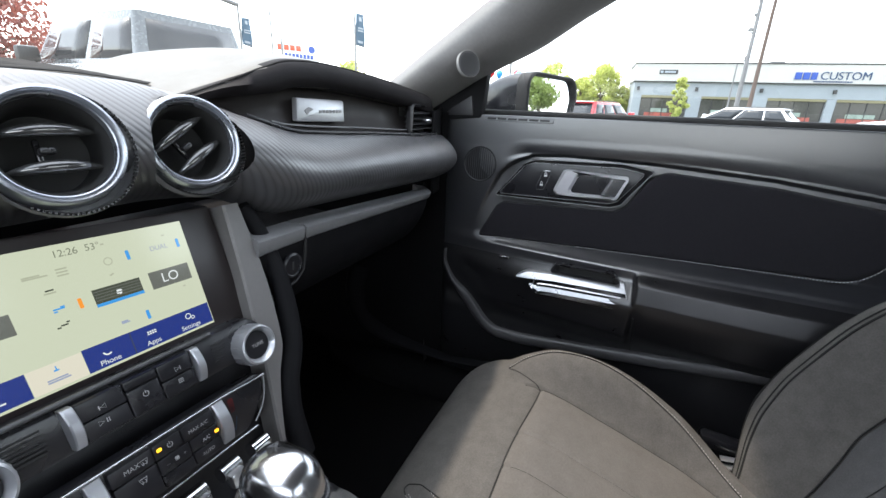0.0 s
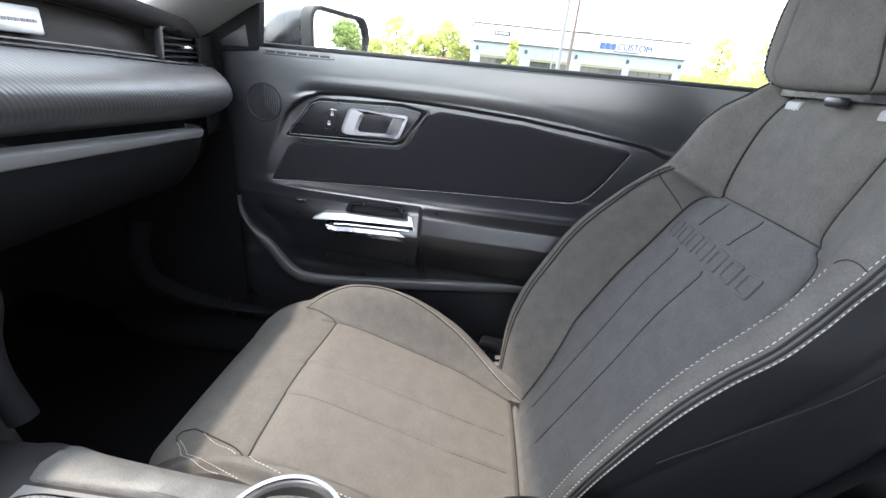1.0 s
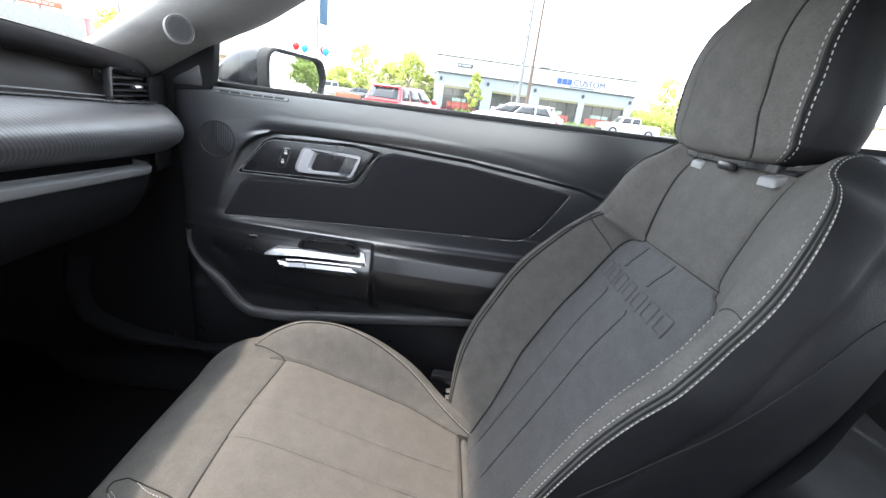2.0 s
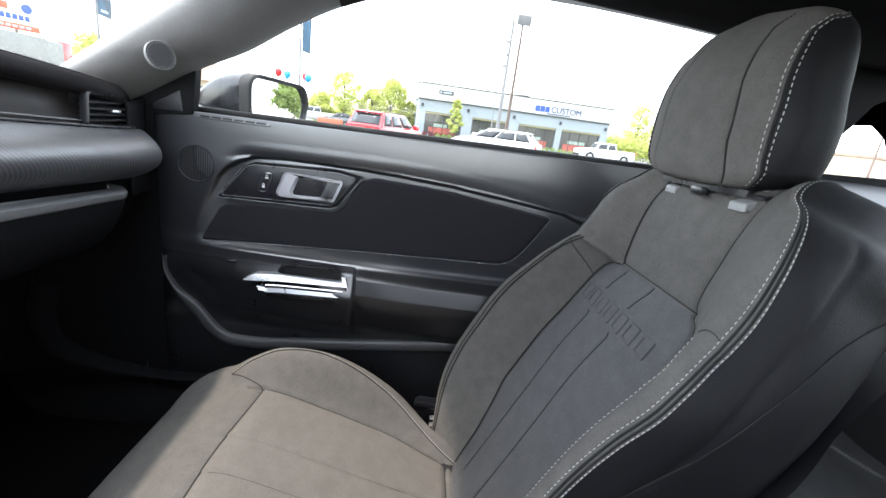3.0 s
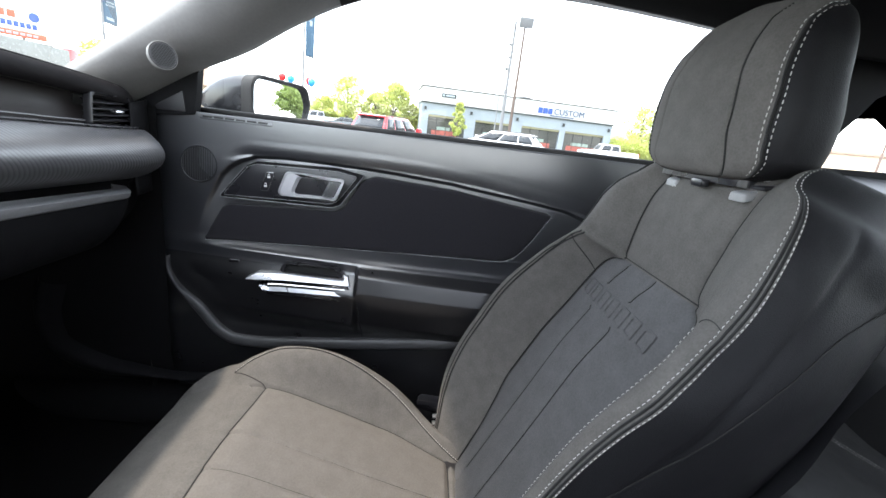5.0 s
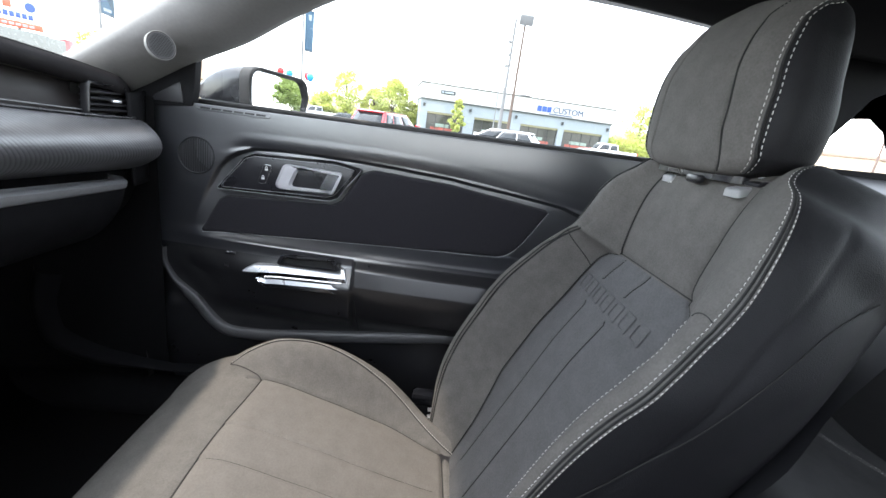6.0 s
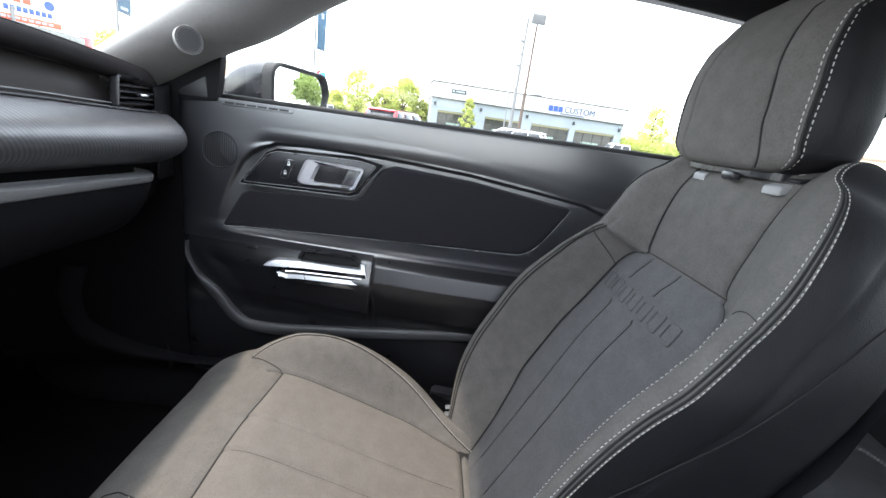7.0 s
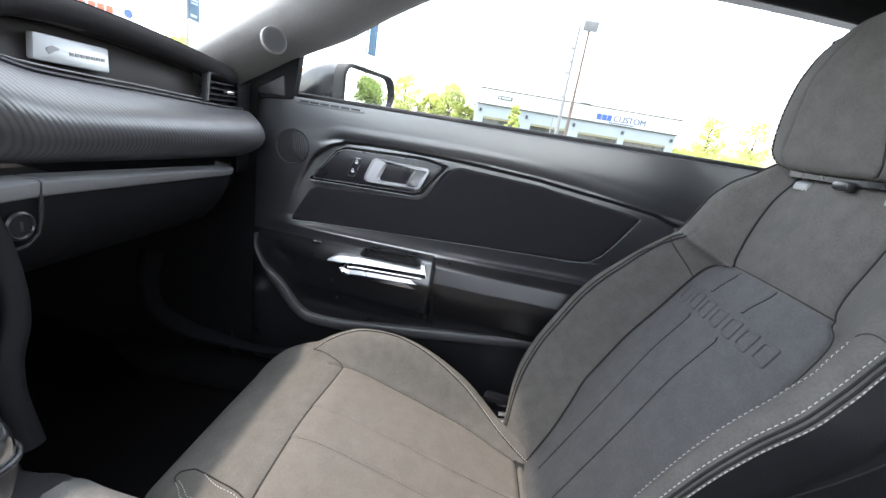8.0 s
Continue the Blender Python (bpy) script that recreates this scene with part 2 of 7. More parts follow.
def rounded(pts, r, n=5):
    """A polygon with rounded corners; r is one radius or one for each corner."""
    out, k = [], len(pts)
    for i in range(k):
        p0, p1, p2 = (Vector(pts[j % k][:2]) for j in (i - 1, i, i + 1))
        rad = r[i] if isinstance(r, (list, tuple)) else r
        u, v = (p0 - p1), (p2 - p1)
        lim = min(u.length, v.length) * 0.48
        u.normalize(), v.normalize()
        half = max(math.acos(max(-1, min(1, u.dot(v)))) / 2, 0.05)
        t = min(rad / math.tan(half), lim)
        a, b = p1 + u * t, p1 + v * t
        for s in range(n + 1):
            f = s / n
            out.append(tuple(a * (1 - f) ** 2 + p1 * 2 * f * (1 - f) + b * f * f))
    return out


def plate_bm(pts, thick, bevel=0.0, seg=2, to=None, bm=None):
    """A flat plate: the outline pts in the plane, extruded by thick along +z, its upper rim bevelled, then carried by to(x, y, z)."""
    own = bmesh.new()
    vs = [own.verts.new((p[0], p[1], 0)) for p in pts]
    f = own.faces.new(vs)
    if f.normal.z < 0 or sum((pts[i][0] * pts[(i + 1) % len(pts)][1] - pts[(i + 1) % len(pts)][0] * pts[i][1]) for i in range(len(pts))) < 0:
        f.normal_flip()
    res = bmesh.ops.extrude_face_region(own, geom=[f])
    top = [g for g in res["geom"] if isinstance(g, bmesh.types.BMVert)]
    for v in top:
        v.co.z += thick
    own.normal_update()
    if bevel:
        rim = [e for e in own.edges if all(v in top for v in e.verts)]
        bmesh.ops.bevel(own, geom=rim, offset=bevel, segments=seg, profile=0.5, affect="EDGES", clamp_overlap=True)
    bmesh.ops.recalc_face_normals(own, faces=own.faces)
    if to is not None:
        for v in own.verts:
            v.co = to(*v.co)
    if bm is None:
        return own
    add_bm(bm, own)
    return bm


def add_bm(bm, other):
    me = bpy.data.meshes.new("tmp")
    other.to_mesh(me)
    other.free()
    bm.from_mesh(me)
    bpy.data.meshes.remove(me)
    return bm


def ring_bm(pts_out, pts_in, thick, to=None, bevel=0.0):
    """A flat frame between two outlines with as many points each."""
    bm = bmesh.new()
    n = len(pts_out)
    lv = []
    for z, f in ((0, 0), (thick - bevel, 0), (thick, bevel)):
        o, i_ = [], []
        for k in range(n):
            a, b = Vector(pts_out[k]), Vector(pts_in[k])
            d = (b - a)
            if d.length > 0:
                d.normalize()
            p, q = a + d * f, b - d * f
            o.append(bm.verts.new((p.x, p.y, z)))
            i_.append(bm.verts.new((q.x, q.y, z)))
        lv.append((o, i_))
    for k in range(n):
        j = (k + 1) % n
        for s in range(2):
            bm.faces.new((lv[s][0][k], lv[s][0][j], lv[s + 1][0][j], lv[s + 1][0][k]))
            bm.faces.new((lv[s][1][j], lv[s][1][k], lv[s + 1][1][k], lv[s + 1][1][j]))
        bm.faces.new((lv[2][0][k], lv[2][0][j], lv[2][1][j], lv[2][1][k]))
        bm.faces.new((lv[0][0][j], lv[0][0][k], lv[0][1][k], lv[0][1][j]))
    bmesh.ops.recalc_face_normals(bm, faces=bm.faces)
    if to is not None:
        for v in bm.verts:
            v.co = to(*v.co)
    return bm


def block_bm(size, bevel=0.0, seg=2, m=None):
    bm = bmesh.new()
    bmesh.ops.create_cube(bm, size=1, matrix=Matrix.Diagonal((*size, 1)))
    if bevel:
        bmesh.ops.bevel(bm, geom=bm.edges[:], offset=bevel, segments=seg, profile=0.5, affect="EDGES", clamp_overlap=True)
    if m is not None:
        bm.transform(m)
    return bm


def along(pts, n=None, step=None, closed=False):
    """Even places along a line of places."""
    P = np.asarray(pts, float)
    if closed:
        P = np.vstack([P, P[:1]])
    d = np.r_[0, np.cumsum(np.linalg.norm(np.diff(P, axis=0), axis=1))]
    n = n or max(2, int(d[-1] / step) + 1)
    t = np.linspace(0, d[-1], n)
    return np.stack([np.interp(t, d, P[:, k]) for k in range(P.shape[1])], 1)


def smooth_path(knots, n=60):
    K = np.asarray(knots, float)
    d = np.r_[0, np.cumsum(np.linalg.norm(np.diff(K, axis=0), axis=1))]
    t = np.linspace(0, d[-1], n)
    return np.stack([hermite(t, d, K[:, k]) for k in range(K.shape[1])], 1)


def tube_mesh(name, pts, r, material, seg=8, closed=False, flat=1.0):
    P = np.asarray(pts, float)
    T = np.gradient(P, axis=0) if not closed else np.roll(P, -1, 0) - np.roll(P, 1, 0)
    T /= np.linalg.norm(T, axis=1)[:, None] + 1e-12
    up = np.array((0.0, 0.0, 1.0))
    out = []
    rr = np.broadcast_to(np.asarray(r, float), (len(P),))
    for p, t, q in zip(P, T, rr):
        a = np.cross(t, up)
        if np.linalg.norm(a) < 0.05:
            a = np.cross(t, (0, 1, 0))
        a /= np.linalg.norm(a)
        b = np.cross(t, a)
        out.append([p + q * (math.cos(x) * a + flat * math.sin(x) * b) for x in np.linspace(0, 2 * math.pi, seg, endpoint=False)])
    return sheet_mesh(name, out, material, close_u=closed, close_v=True, cap=not closed, angle=60)


def tube(name, pts, r, material, parent=None, label="", **kw):
    return put(name, tube_mesh(name, pts, r, material, **kw), parent, label)


def lathe_mesh(name, prof, material, seg=40, m=None, angle=40):
    """Profile of (radius, height) turned round z."""
    a = np.linspace(0, 2 * math.pi, seg, endpoint=False)
    P = np.array([[(r * math.cos(t), r * math.sin(t), h) for t in a] for r, h in prof])
    if m is not None:
        M = np.array(m)
        P = P @ M[:3, :3].T + M[:3, 3]
    return sheet_mesh(name, P, material, close_v=True, angle=angle)


def lathe(name, prof, material, parent=None, label="", **kw):
    return put(name, lathe_mesh(name, prof, material, **kw), parent, label)


def stitches(name, pts, normals, parent, length=0.0036, gap=0.0020, r=0.00044, material=None):
    """A row of thread stitches along a line, lying on the surface."""
    P, N = np.asarray(pts, float), np.asarray(normals, float)
    d = np.r_[0, np.cumsum(np.linalg.norm(np.diff(P, axis=0), axis=1))]
    verts, faces = [], []
    for s in np.arange(0.001, d[-1] - length, length + gap):
        q = [np.array([np.interp(s + f * length, d, P[:, k]) for k in range(3)]) for f in (0, 0.2, 0.5, 0.8, 1)]
        n = np.array([np.interp(s, d, N[:, k]) for k in range(3)])
        n /= np.linalg.norm(n)
        t = q[4] - q[0]
        t /= np.linalg.norm(t)
        b = np.cross(n, t)
        base = len(verts)
        for p, lift, rad in zip(q, (-0.0003, 0.0006, 0.0008, 0.0006, -0.0003), (0.4, 1, 1, 1, 0.4)):
            c = p + n * lift
            for x, y in ((1, 0), (0.5, 0.9), (-0.5, 0.9), (-1, 0)):
                verts.append(c + r * rad * (x * b + y * n))
        for k in range(4):
            for j in range(3):
                a = base + 4 * k + j
                faces.append((a, a + 1, a + 5, a + 4))
        faces.append((base + 3, base + 2, base + 1, base))
        faces.append((base + 16, base + 17, base + 18, base + 19))
    me = bpy.data.meshes.new(name)
    me.from_pydata([tuple(v) for v in verts], [], faces)
    finish(me, material or THREAD, 60)
    return put(name, me, parent)


def text_mesh(name, body, size, material, m, parent=None, align="CENTER", depth=0.0, label="", weight=0.0):
    cu = bpy.data.curves.new(name, "FONT")
    cu.body, cu.size, cu.align_x, cu.align_y, cu.extrude = body, size, align, "CENTER", depth
    cu.offset = weight
    tmp = new(name, cu)
    me = bpy.data.meshes.new_from_object(tmp.evaluated_get(bpy.context.evaluated_depsgraph_get()))
    bpy.data.objects.remove(tmp)
    bpy.data.curves.remove(cu)
    me.materials.clear()
    me.transform(m)
    me.materials.append(material)
    me.name = name
    return put(name, me, parent, label)


def axes(o, ux, uy):
    """A pose whose x and y lie along ux and uy."""
    ux, uy = Vector(ux).normalized(), Vector(uy)
    uz = ux.cross(uy).normalized()
    uy = uz.cross(ux)
    return Matrix(((ux.x, uy.x, uz.x, o[0]), (ux.y, uy.y, uz.y, o[1]), (ux.z, uy.z, uz.z, o[2]), (0, 0, 0, 1)))

# ==== the car's inside: x to the passenger's side, y ahead, z up ====
# ---- floor, roof and pillars ----
def setting(ob, label, category):
    return tagged(ob, label, category, kind="structure")


setting(sheet("floor", [[(x, y, 0.26 + 0.10 * float(sstep(0.35, 0.75, y))) for y in np.linspace(-1.5, 0.85, 48)] for x in (-0.74, -0.3, 0.0, 0.3, 0.74)],
              CARPET, thick=0.03), "black carpeted car floor in deep shade", "floor")
FLOOR_TOP = 0.26

# edge of the door opening and roof rail, and edge along the windscreen
RAIL = smooth_path([(0.740, 0.238, 0.987), (0.716, 0.141, 1.046), (0.69, 0.034, 1.09), (0.68, -0.06, 1.145), (0.665, -0.15, 1.187), (0.645, -0.25, 1.215),
                    (0.62, -0.38, 1.235), (0.605, -0.50, 1.237), (0.60, -0.60, 1.231), (0.60, -0.81, 1.216), (0.60, -0.95, 1.20)], 80)
SCREEN_EDGE = smooth_path([(0.665, 0.40, 0.965), (0.62, 0.315, 1.018), (0.61, 0.19, 1.098), (0.595, 0.08, 1.163), (0.565, -0.04, 1.222), (0.53, -0.13, 1.262)], 44)


def pillar_face(side):
    """The trim between windscreen and door opening, bulging inwards."""
    rows = []
    n = len(SCREEN_EDGE)
    for k in range(n):
        a = SCREEN_EDGE[k]
        b = RAIL[min(int(k * 0.80), 79)]
        row = []
        for f in np.linspace(0, 1, 17):
            p = a * (1 - f) + b * f
            bulge = math.sin(math.pi * f) ** 0.7
            p = p + np.array((-0.030, -0.012, -0.004)) * bulge
            row.append((side * p[0], p[1], p[2]))
        # the outermost point is an unseen flange, added to shield the sill from sun
        rows.append([(side * (a[0] + 0.012), a[1] + 0.01, a[2] + 0.012)] + row + [(side * (b[0] + 0.03), b[1], b[2] + 0.012), (side * (b[0] + 0.062), b[1], b[2] + 0.032)])
    down = [[(p[0] + side * 0.030 * k, p[1] + 0.035 * k, p[2] - 0.030 * k) for p in rows[0]] for k in (3, 2, 1)]
    return down + rows


for side, nm in ((1, "pillar_trim_1"), (-1, "pillar_trim_2")):
    ob = sheet(nm, pillar_face(side), PILLARTRIM, flip=side < 0, angle=75)
    setting(ob, "dark grey grained plastic windscreen pillar trim", "pillar trim")
    if side > 0:
        PILLAR = ob

# headliner: from the rail up and across
rows = []
for k in range(80):
    r = RAIL[k]
    if r[1] > -0.14:
        continue
    y = r[1]
    top = 1.272 + 0.018 * math.cos((y + 0.55) * 2.2)
    row = [(r[0] + 0.03, y, r[2] + 0.012), (r[0], y, r[2]), (r[0] - 0.02, y, r[2] - 0.004), (r[0] - 0.045, y, r[2] + 0.006)]
    for x in np.linspace(r[0] - 0.08, -(r[0] - 0.08), 14):
        row.append((x, y, top - 0.03 * (abs(x) / 0.6) ** 3))
    row += [(-(r[0] - 0.045), y, r[2] + 0.006), (-(r[0] - 0.02), y, r[2] - 0.004), (-r[0], y, r[2]), (-(r[0] + 0.03), y, r[2] + 0.012)]
    rows.append(row)
for y, dz in ((-1.10, -0.012), (-1.22, -0.02)):
    rows.append([(p[0], y, p[2] + dz * (1 if abs(p[0]) < 0.56 else 0.1)) for p in rows[-1 if y == -1.10 else len(rows) - 1]])
setting(sheet("ceiling", rows, LINER, angle=60, thick=0.02), "black cloth headliner of a car", "headliner")

# roof skin over the liner, and rear quarters, so that light comes in by the windows only
rows = []
for y in np.linspace(-0.10, -1.26, 14):
    z = 1.335 - 0.10 * max(0, -y - 0.55) ** 1.6 - 0.25 * max(0, y + 0.35) ** 1.4
    # unseen overhang past the rail, added to keep sun off the door top
    rows.append([(0.765 * math.sin(t), y, z - 0.09 * (1 - math.cos(t)) ** 1.3) for t in np.linspace(-1.35, 1.35, 17)])
setting(sheet("roof", rows, PAINT, thick=0.004, flip=True), "dark grey painted car roof skin", "car roof")

# rear quarter: panel behind the door with a small window through it
def quarter(side, nm):
    bm = bmesh.new()
    outer = [(-0.84, 0.30), (-0.84, 1.26), (-1.10, 1.26), (-1.40, 1.24), (-1.60, 1.20), (-1.75, 1.12), (-1.75, 0.30)]
    inner = rounded([(-1.06, 1.003), (-1.10, 1.048), (-1.140, 1.100), (-1.166, 1.141), (-1.215, 1.167), (-1.34, 1.195), (-1.56, 1.02)], 0.02, 3)
    # start both outlines at the same corner
    oi = [tuple(p) for p in along([(p[0], p[1]) for p in outer], n=len(inner) + 1, closed=True)[:-1]]
    k0 = min(range(len(oi)), key=lambda k: (oi[k][0] + 0.84) ** 2 + (oi[k][1] - 0.6) ** 2)
    oi = oi[k0:] + oi[:k0]

    def to(x, y, z):
        return Vector((side * (0.67 - z), x, y))
    ring = ring_bm(oi, inner, 0.05, to)
    return part(nm, ring, LINER)


for side, nm in ((1, "wall_quarter_1"), (-1, "wall_quarter_2")):
    setting(quarter(side, nm), "black plastic rear quarter trim with small window", "quarter trim")
for side in (1, -1):
    setting(sheet("sill_pad", [[(side * x, y, z) for x, z in ((0.668, 1.000), (0.630, 1.000), (0.612, 0.992), (0.585, 0.960), (0.574, 0.91), (0.572, 0.70))] for y in np.linspace(-0.845, -1.70, 20)], UPPER, flip=side > 0, thick=0.01),
            "soft black sill under the rear quarter window", "quarter trim")
REARGLASS = sheet("window_2", [[(x, -1.24 - 0.56 * f - 0.03 * (1 - (x / 0.62) ** 2), 1.275 - 0.32 * f) for f in np.linspace(0, 1, 8)] for x in np.linspace(-0.62, 0.62, 13)], CLEAR)
REARGLASS.visible_shadow = False
setting(REARGLASS, "sloping clear rear window glass", "rear window")
setting(part("wall_rear", block_bm((1.36, 0.05, 0.62), 0.01, m=pose(0, -1.62, 0.62, 20)), PLASTIC), "black rear bulkhead behind the rear seat", "bulkhead")
setting(part("wall_front", block_bm((1.5, 0.04, 0.62), 0.01, m=pose(0, 0.86, 0.62)), CARPET), "black firewall ahead of the footwell", "firewall")

# driver's door, out of view
setting(part("wall_driver", block_bm((0.06, 2.0, 0.70), 0.03, m=pose(-0.75, -0.20, 0.62)), PLASTIC), "black driver door panel below its window", "door panel")


# ---- passenger door ----
def sd_poly(y, z, pts):
    """Signed distance to a polygon, negative inside."""
    P = np.asarray(pts, float)
    d = np.full(np.shape(y), 1e9)
    inside = np.zeros(np.shape(y), bool)
    for k in range(len(P)):
        a, b = P[k], P[(k + 1) % len(P)]
        e = b - a
        t = np.clip(((y - a[0]) * e[0] + (z - a[1]) * e[1]) / (e @ e), 0, 1)
        d = np.minimum(d, np.hypot(y - a[0] - t * e[0], z - a[1] - t * e[1]))
        cross = ((a[1] > z) != (b[1] > z)) & (y < (b[0] - a[0]) * (z - a[1]) / (b[1] - a[1] + 1e-12) + a[0])
        inside ^= cross
    return np.where(inside, -d, d)


RECESS = [(0.165, 0.690), (0.128, 0.790), (0.100, 0.847), (0.082, 0.866), (0.058, 0.882), (0.028, 0.893), (-0.037, 0.8965), (-0.107, 0.8965), (-0.202, 0.895),
          (-0.273, 0.892), (-0.393, 0.884), (-0.515, 0.870), (-0.638, 0.854), (-0.690, 0.838), (-0.690, 0.805), (-0.640, 0.735), (-0.58, 0.690)]


def trim_edge(y):
    """Height of the lower edge of the soft upper trim."""
    return hermite(-np.asarray(y, float), [-0.30, -0.12, -0.03, 0.20, 0.40, 0.64, 1.0], [0.875, 0.875, 0.893, 0.895, 0.884, 0.852, 0.80])


def arm_out(y):
    return hermite(-np.asarray(y, float), [-0.26, -0.20, -0.12, -0.03, 0.10, 0.21, 0.35, 0.6, 1.0], [0.0, 0.004, 0.018, 0.034, 0.05, 0.062, 0.068, 0.07, 0.07])


def door_x(y, z):
    """Inner face of the door trim."""
    y, z = np.asarray(y, float), np.asarray(z, float)
    x = 0.702 + 0.05 * y
    edge = trim_edge(y) - 0.020
    x = x + 0.10 * np.clip(z - edge, 0, 0.052) ** 1.2 + 0.75 * np.clip(z - 0.913, 0, 0.06) ** 2
    under = trim_edge(y)
    x = x + 0.007 * np.clip((0.918 - z) / (0.918 - under), 0, 1) ** 2 * sstep(under - 0.008, under + 0.006, z) * sstep(0.10, 0.03, y)
    x = x + 0.012 * sstep(0.45, 0.30, z)
    x = x + 0.014 * sstep(0.002, -0.006, sd_poly(y, z, RECESS)) * sstep(0.675, 0.715, z) * sstep(0.155, 0.075, y)
    ledge_top = 0.700 + 0.012 * sstep(0.0, -0.5, y)
    rest = sstep(-0.203, -0.213, y)
    shelf = ((0.45 * sstep(ledge_top + 0.016, ledge_top - 0.012, z) + 0.55 * sstep(0.676, 0.622, z)) * (1 - rest) + (0.45 * sstep(ledge_top + 0.016, ledge_top - 0.012, z) + 0.42 * sstep(0.690, 0.671, z) + 0.13 * np.clip((0.674 - z) / 0.036, 0, 1)) * rest) * sstep(0.505, 0.560, z)
    round_off = 0.012 * sstep(0.62, 0.52, z) + 0.022 * sstep(0.640, 0.54, z) * rest
    x = x - arm_out(y) * shelf + round_off * shelf
    # bin below the pull, hollowed
    x = x + 0.007 * sstep(0.035, -0.02, sd_poly(y, z, [(0.155, 0.62), (0.075, 0.525), (-0.205, 0.53), (-0.205, 0.605), (0.02, 0.62)]))
    return x


YS, ZS = np.linspace(-0.96, 0.27, 480), np.r_[np.linspace(0.27, 0.48, 50)[:-1], np.linspace(0.48, 0.968, 290)]
grid_y, grid_z = np.meshgrid(YS, ZS, indexing="ij")
gx = door_x(grid_y, grid_z)
P = np.stack([gx, grid_y, grid_z], -1)
edge_x, edge_y, edge_z = gx[:, -1:], grid_y[:, -1:], grid_z[:, -1:]
lip = [np.stack([edge_x + dx, edge_y, edge_z + dz], -1) for dx, dz in ((0.0012, 0.0012), (0.004, 0.0010), (0.030, -0.010), (0.056, -0.012), (0.057, -0.06))]
DOOR = sheet("door_1", np.concatenate([P] + lip, 1), UPPER, angle=75, flip=True)
DOOR.data.materials.append(DOORSHADE)
# faces below the armrest ridge get the copy with shade in its colour
for f in DOOR.data.polygons:
    f.material_index = int(f.center.z < (0.688 if f.center.y < -0.208 else 0.668))
setting(DOOR, "closed black passenger door with cloth insert and armrest", "car door")


def door_plane(x0, slope=0.05):
    def to(u, v, w):
        return Vector((x0 + slope * (-u) - w, -u, v))
    return to


# weather strip along the glass, and the outer skin of the door
tube("weather_strip", [(0.762 + 0.05 * y, y, 0.972) for y in np.linspace(-0.96, 0.22, 30)], 0.007, RUBBER, DOOR, "black rubber window seal")
sheet("outer_skin", [[(0.80 + 0.05 * y + dx, y, z) for z, dx in ((0.966, -0.02), (0.955, 0.0), (0.90, 0.03), (0.6, 0.07), (0.3, 0.05))] for y in np.linspace(-0.96, 0.55, 20)],
      PAINT, DOOR, "dark grey painted outer door skin", flip=True)
win = [(0.765 - 0.36 * f * f * 0.5 - 0.02 * f, 0, 0.955 + 0.32 * f) for f in np.linspace(0, 1, 9)]
sheet("window_pane", [[(p[0] + 0.04 * y, y, p[2]) for p in win] for y in np.linspace(-0.96, 0.30, 24)], CLEAR, DOOR, "clear side window glass, closed").visible_shadow = False

def arm_face(u, v, w):
    return Vector((float(door_x(-u, v)) - w, -u, v))


# cloth insert with a stitched border
ins = [(-0.137, 0.703), (-0.100, 0.774), (-0.086, 0.784), (0.145, 0.792), (0.166, 0.806), (0.200, 0.866), (0.227, 0.8785), (0.395, 0.869), (0.612, 0.840), (0.560, 0.752), (0.530, 0.728)]
ins = rounded(ins, [0.003, 0.012, 0.02, 0.02, 0.02, 0.025, 0.03, 0.3, 0.004, 0.03, 0.04], 5)


def insert_mesh():
    """A padded cloth panel: fine grid cut to the outline, domed from its rim."""
    c = np.mean(np.array(ins), 0)
    rim = along(ins, n=260, closed=True)[:-1]
    rows = []
    for f, h in ((1.0, -0.002), (1.0, 0.0055), (0.992, 0.0085), (0.975, 0.0105), (0.93, 0.0118), (0.85, 0.0125), (0.6, 0.013), (0.3, 0.013), (0.0, 0.013)):
        rows.append([tuple(arm_face(*(c + (p - c) * f), h)) for p in rim])
    return sheet_mesh("cloth_insert", rows, SUEDE, close_v=True, angle=75)


INS = put("cloth_insert", insert_mesh(), DOOR, "black cloth door insert with grey stitching")
low = [p for p in along(ins, n=500, closed=True)]
run = [tuple(arm_face(p[0], p[1], 0.0108)) for p in smooth_path([(-0.132, 0.7025), (0.15, 0.7135), (0.40, 0.7225), (0.510, 0.7255), (0.536, 0.734), (0.556, 0.752), (0.610, 0.838)], 120)]
stitches("stitching", run, [(-1, 0, 0.15)] * len(run), INS, 0.0032, 0.0018, 0.0006, mat("grey_door_thread", (0.48, 0.48, 0.48), 0.8))

# handle plate, its raised rim, lock switch and lever
plate_out = rounded([(-0.106, 0.7985), (-0.044, 0.874), (-0.022, 0.884), (0.150, 0.8895), (0.206, 0.880), (0.170, 0.830), (0.157, 0.810), (0.138, 0.8025)], [0.004, 0.02, 0.02, 0.1, 0.004, 0.05, 0.015, 0.02], 5)
plate_in = rounded([(-0.096, 0.8050), (-0.040, 0.871), (-0.022, 0.8775), (0.150, 0.882), (0.191, 0.875), (0.162, 0.834), (0.149, 0.817), (0.134, 0.811)], [0.004, 0.02, 0.02, 0.1, 0.004, 0.05, 0.015, 0.02], 5)
PLATE = part("handle_plate", plate_bm(plate_in, 0.0075, 0.0015, to=door_plane(0.7085)), SATIN, DOOR, "satin black handle surround")
part("rim", ring_bm(plate_out, plate_in, 0.0075, door_plane(0.7125), 0.001), GLOSS, PLATE)
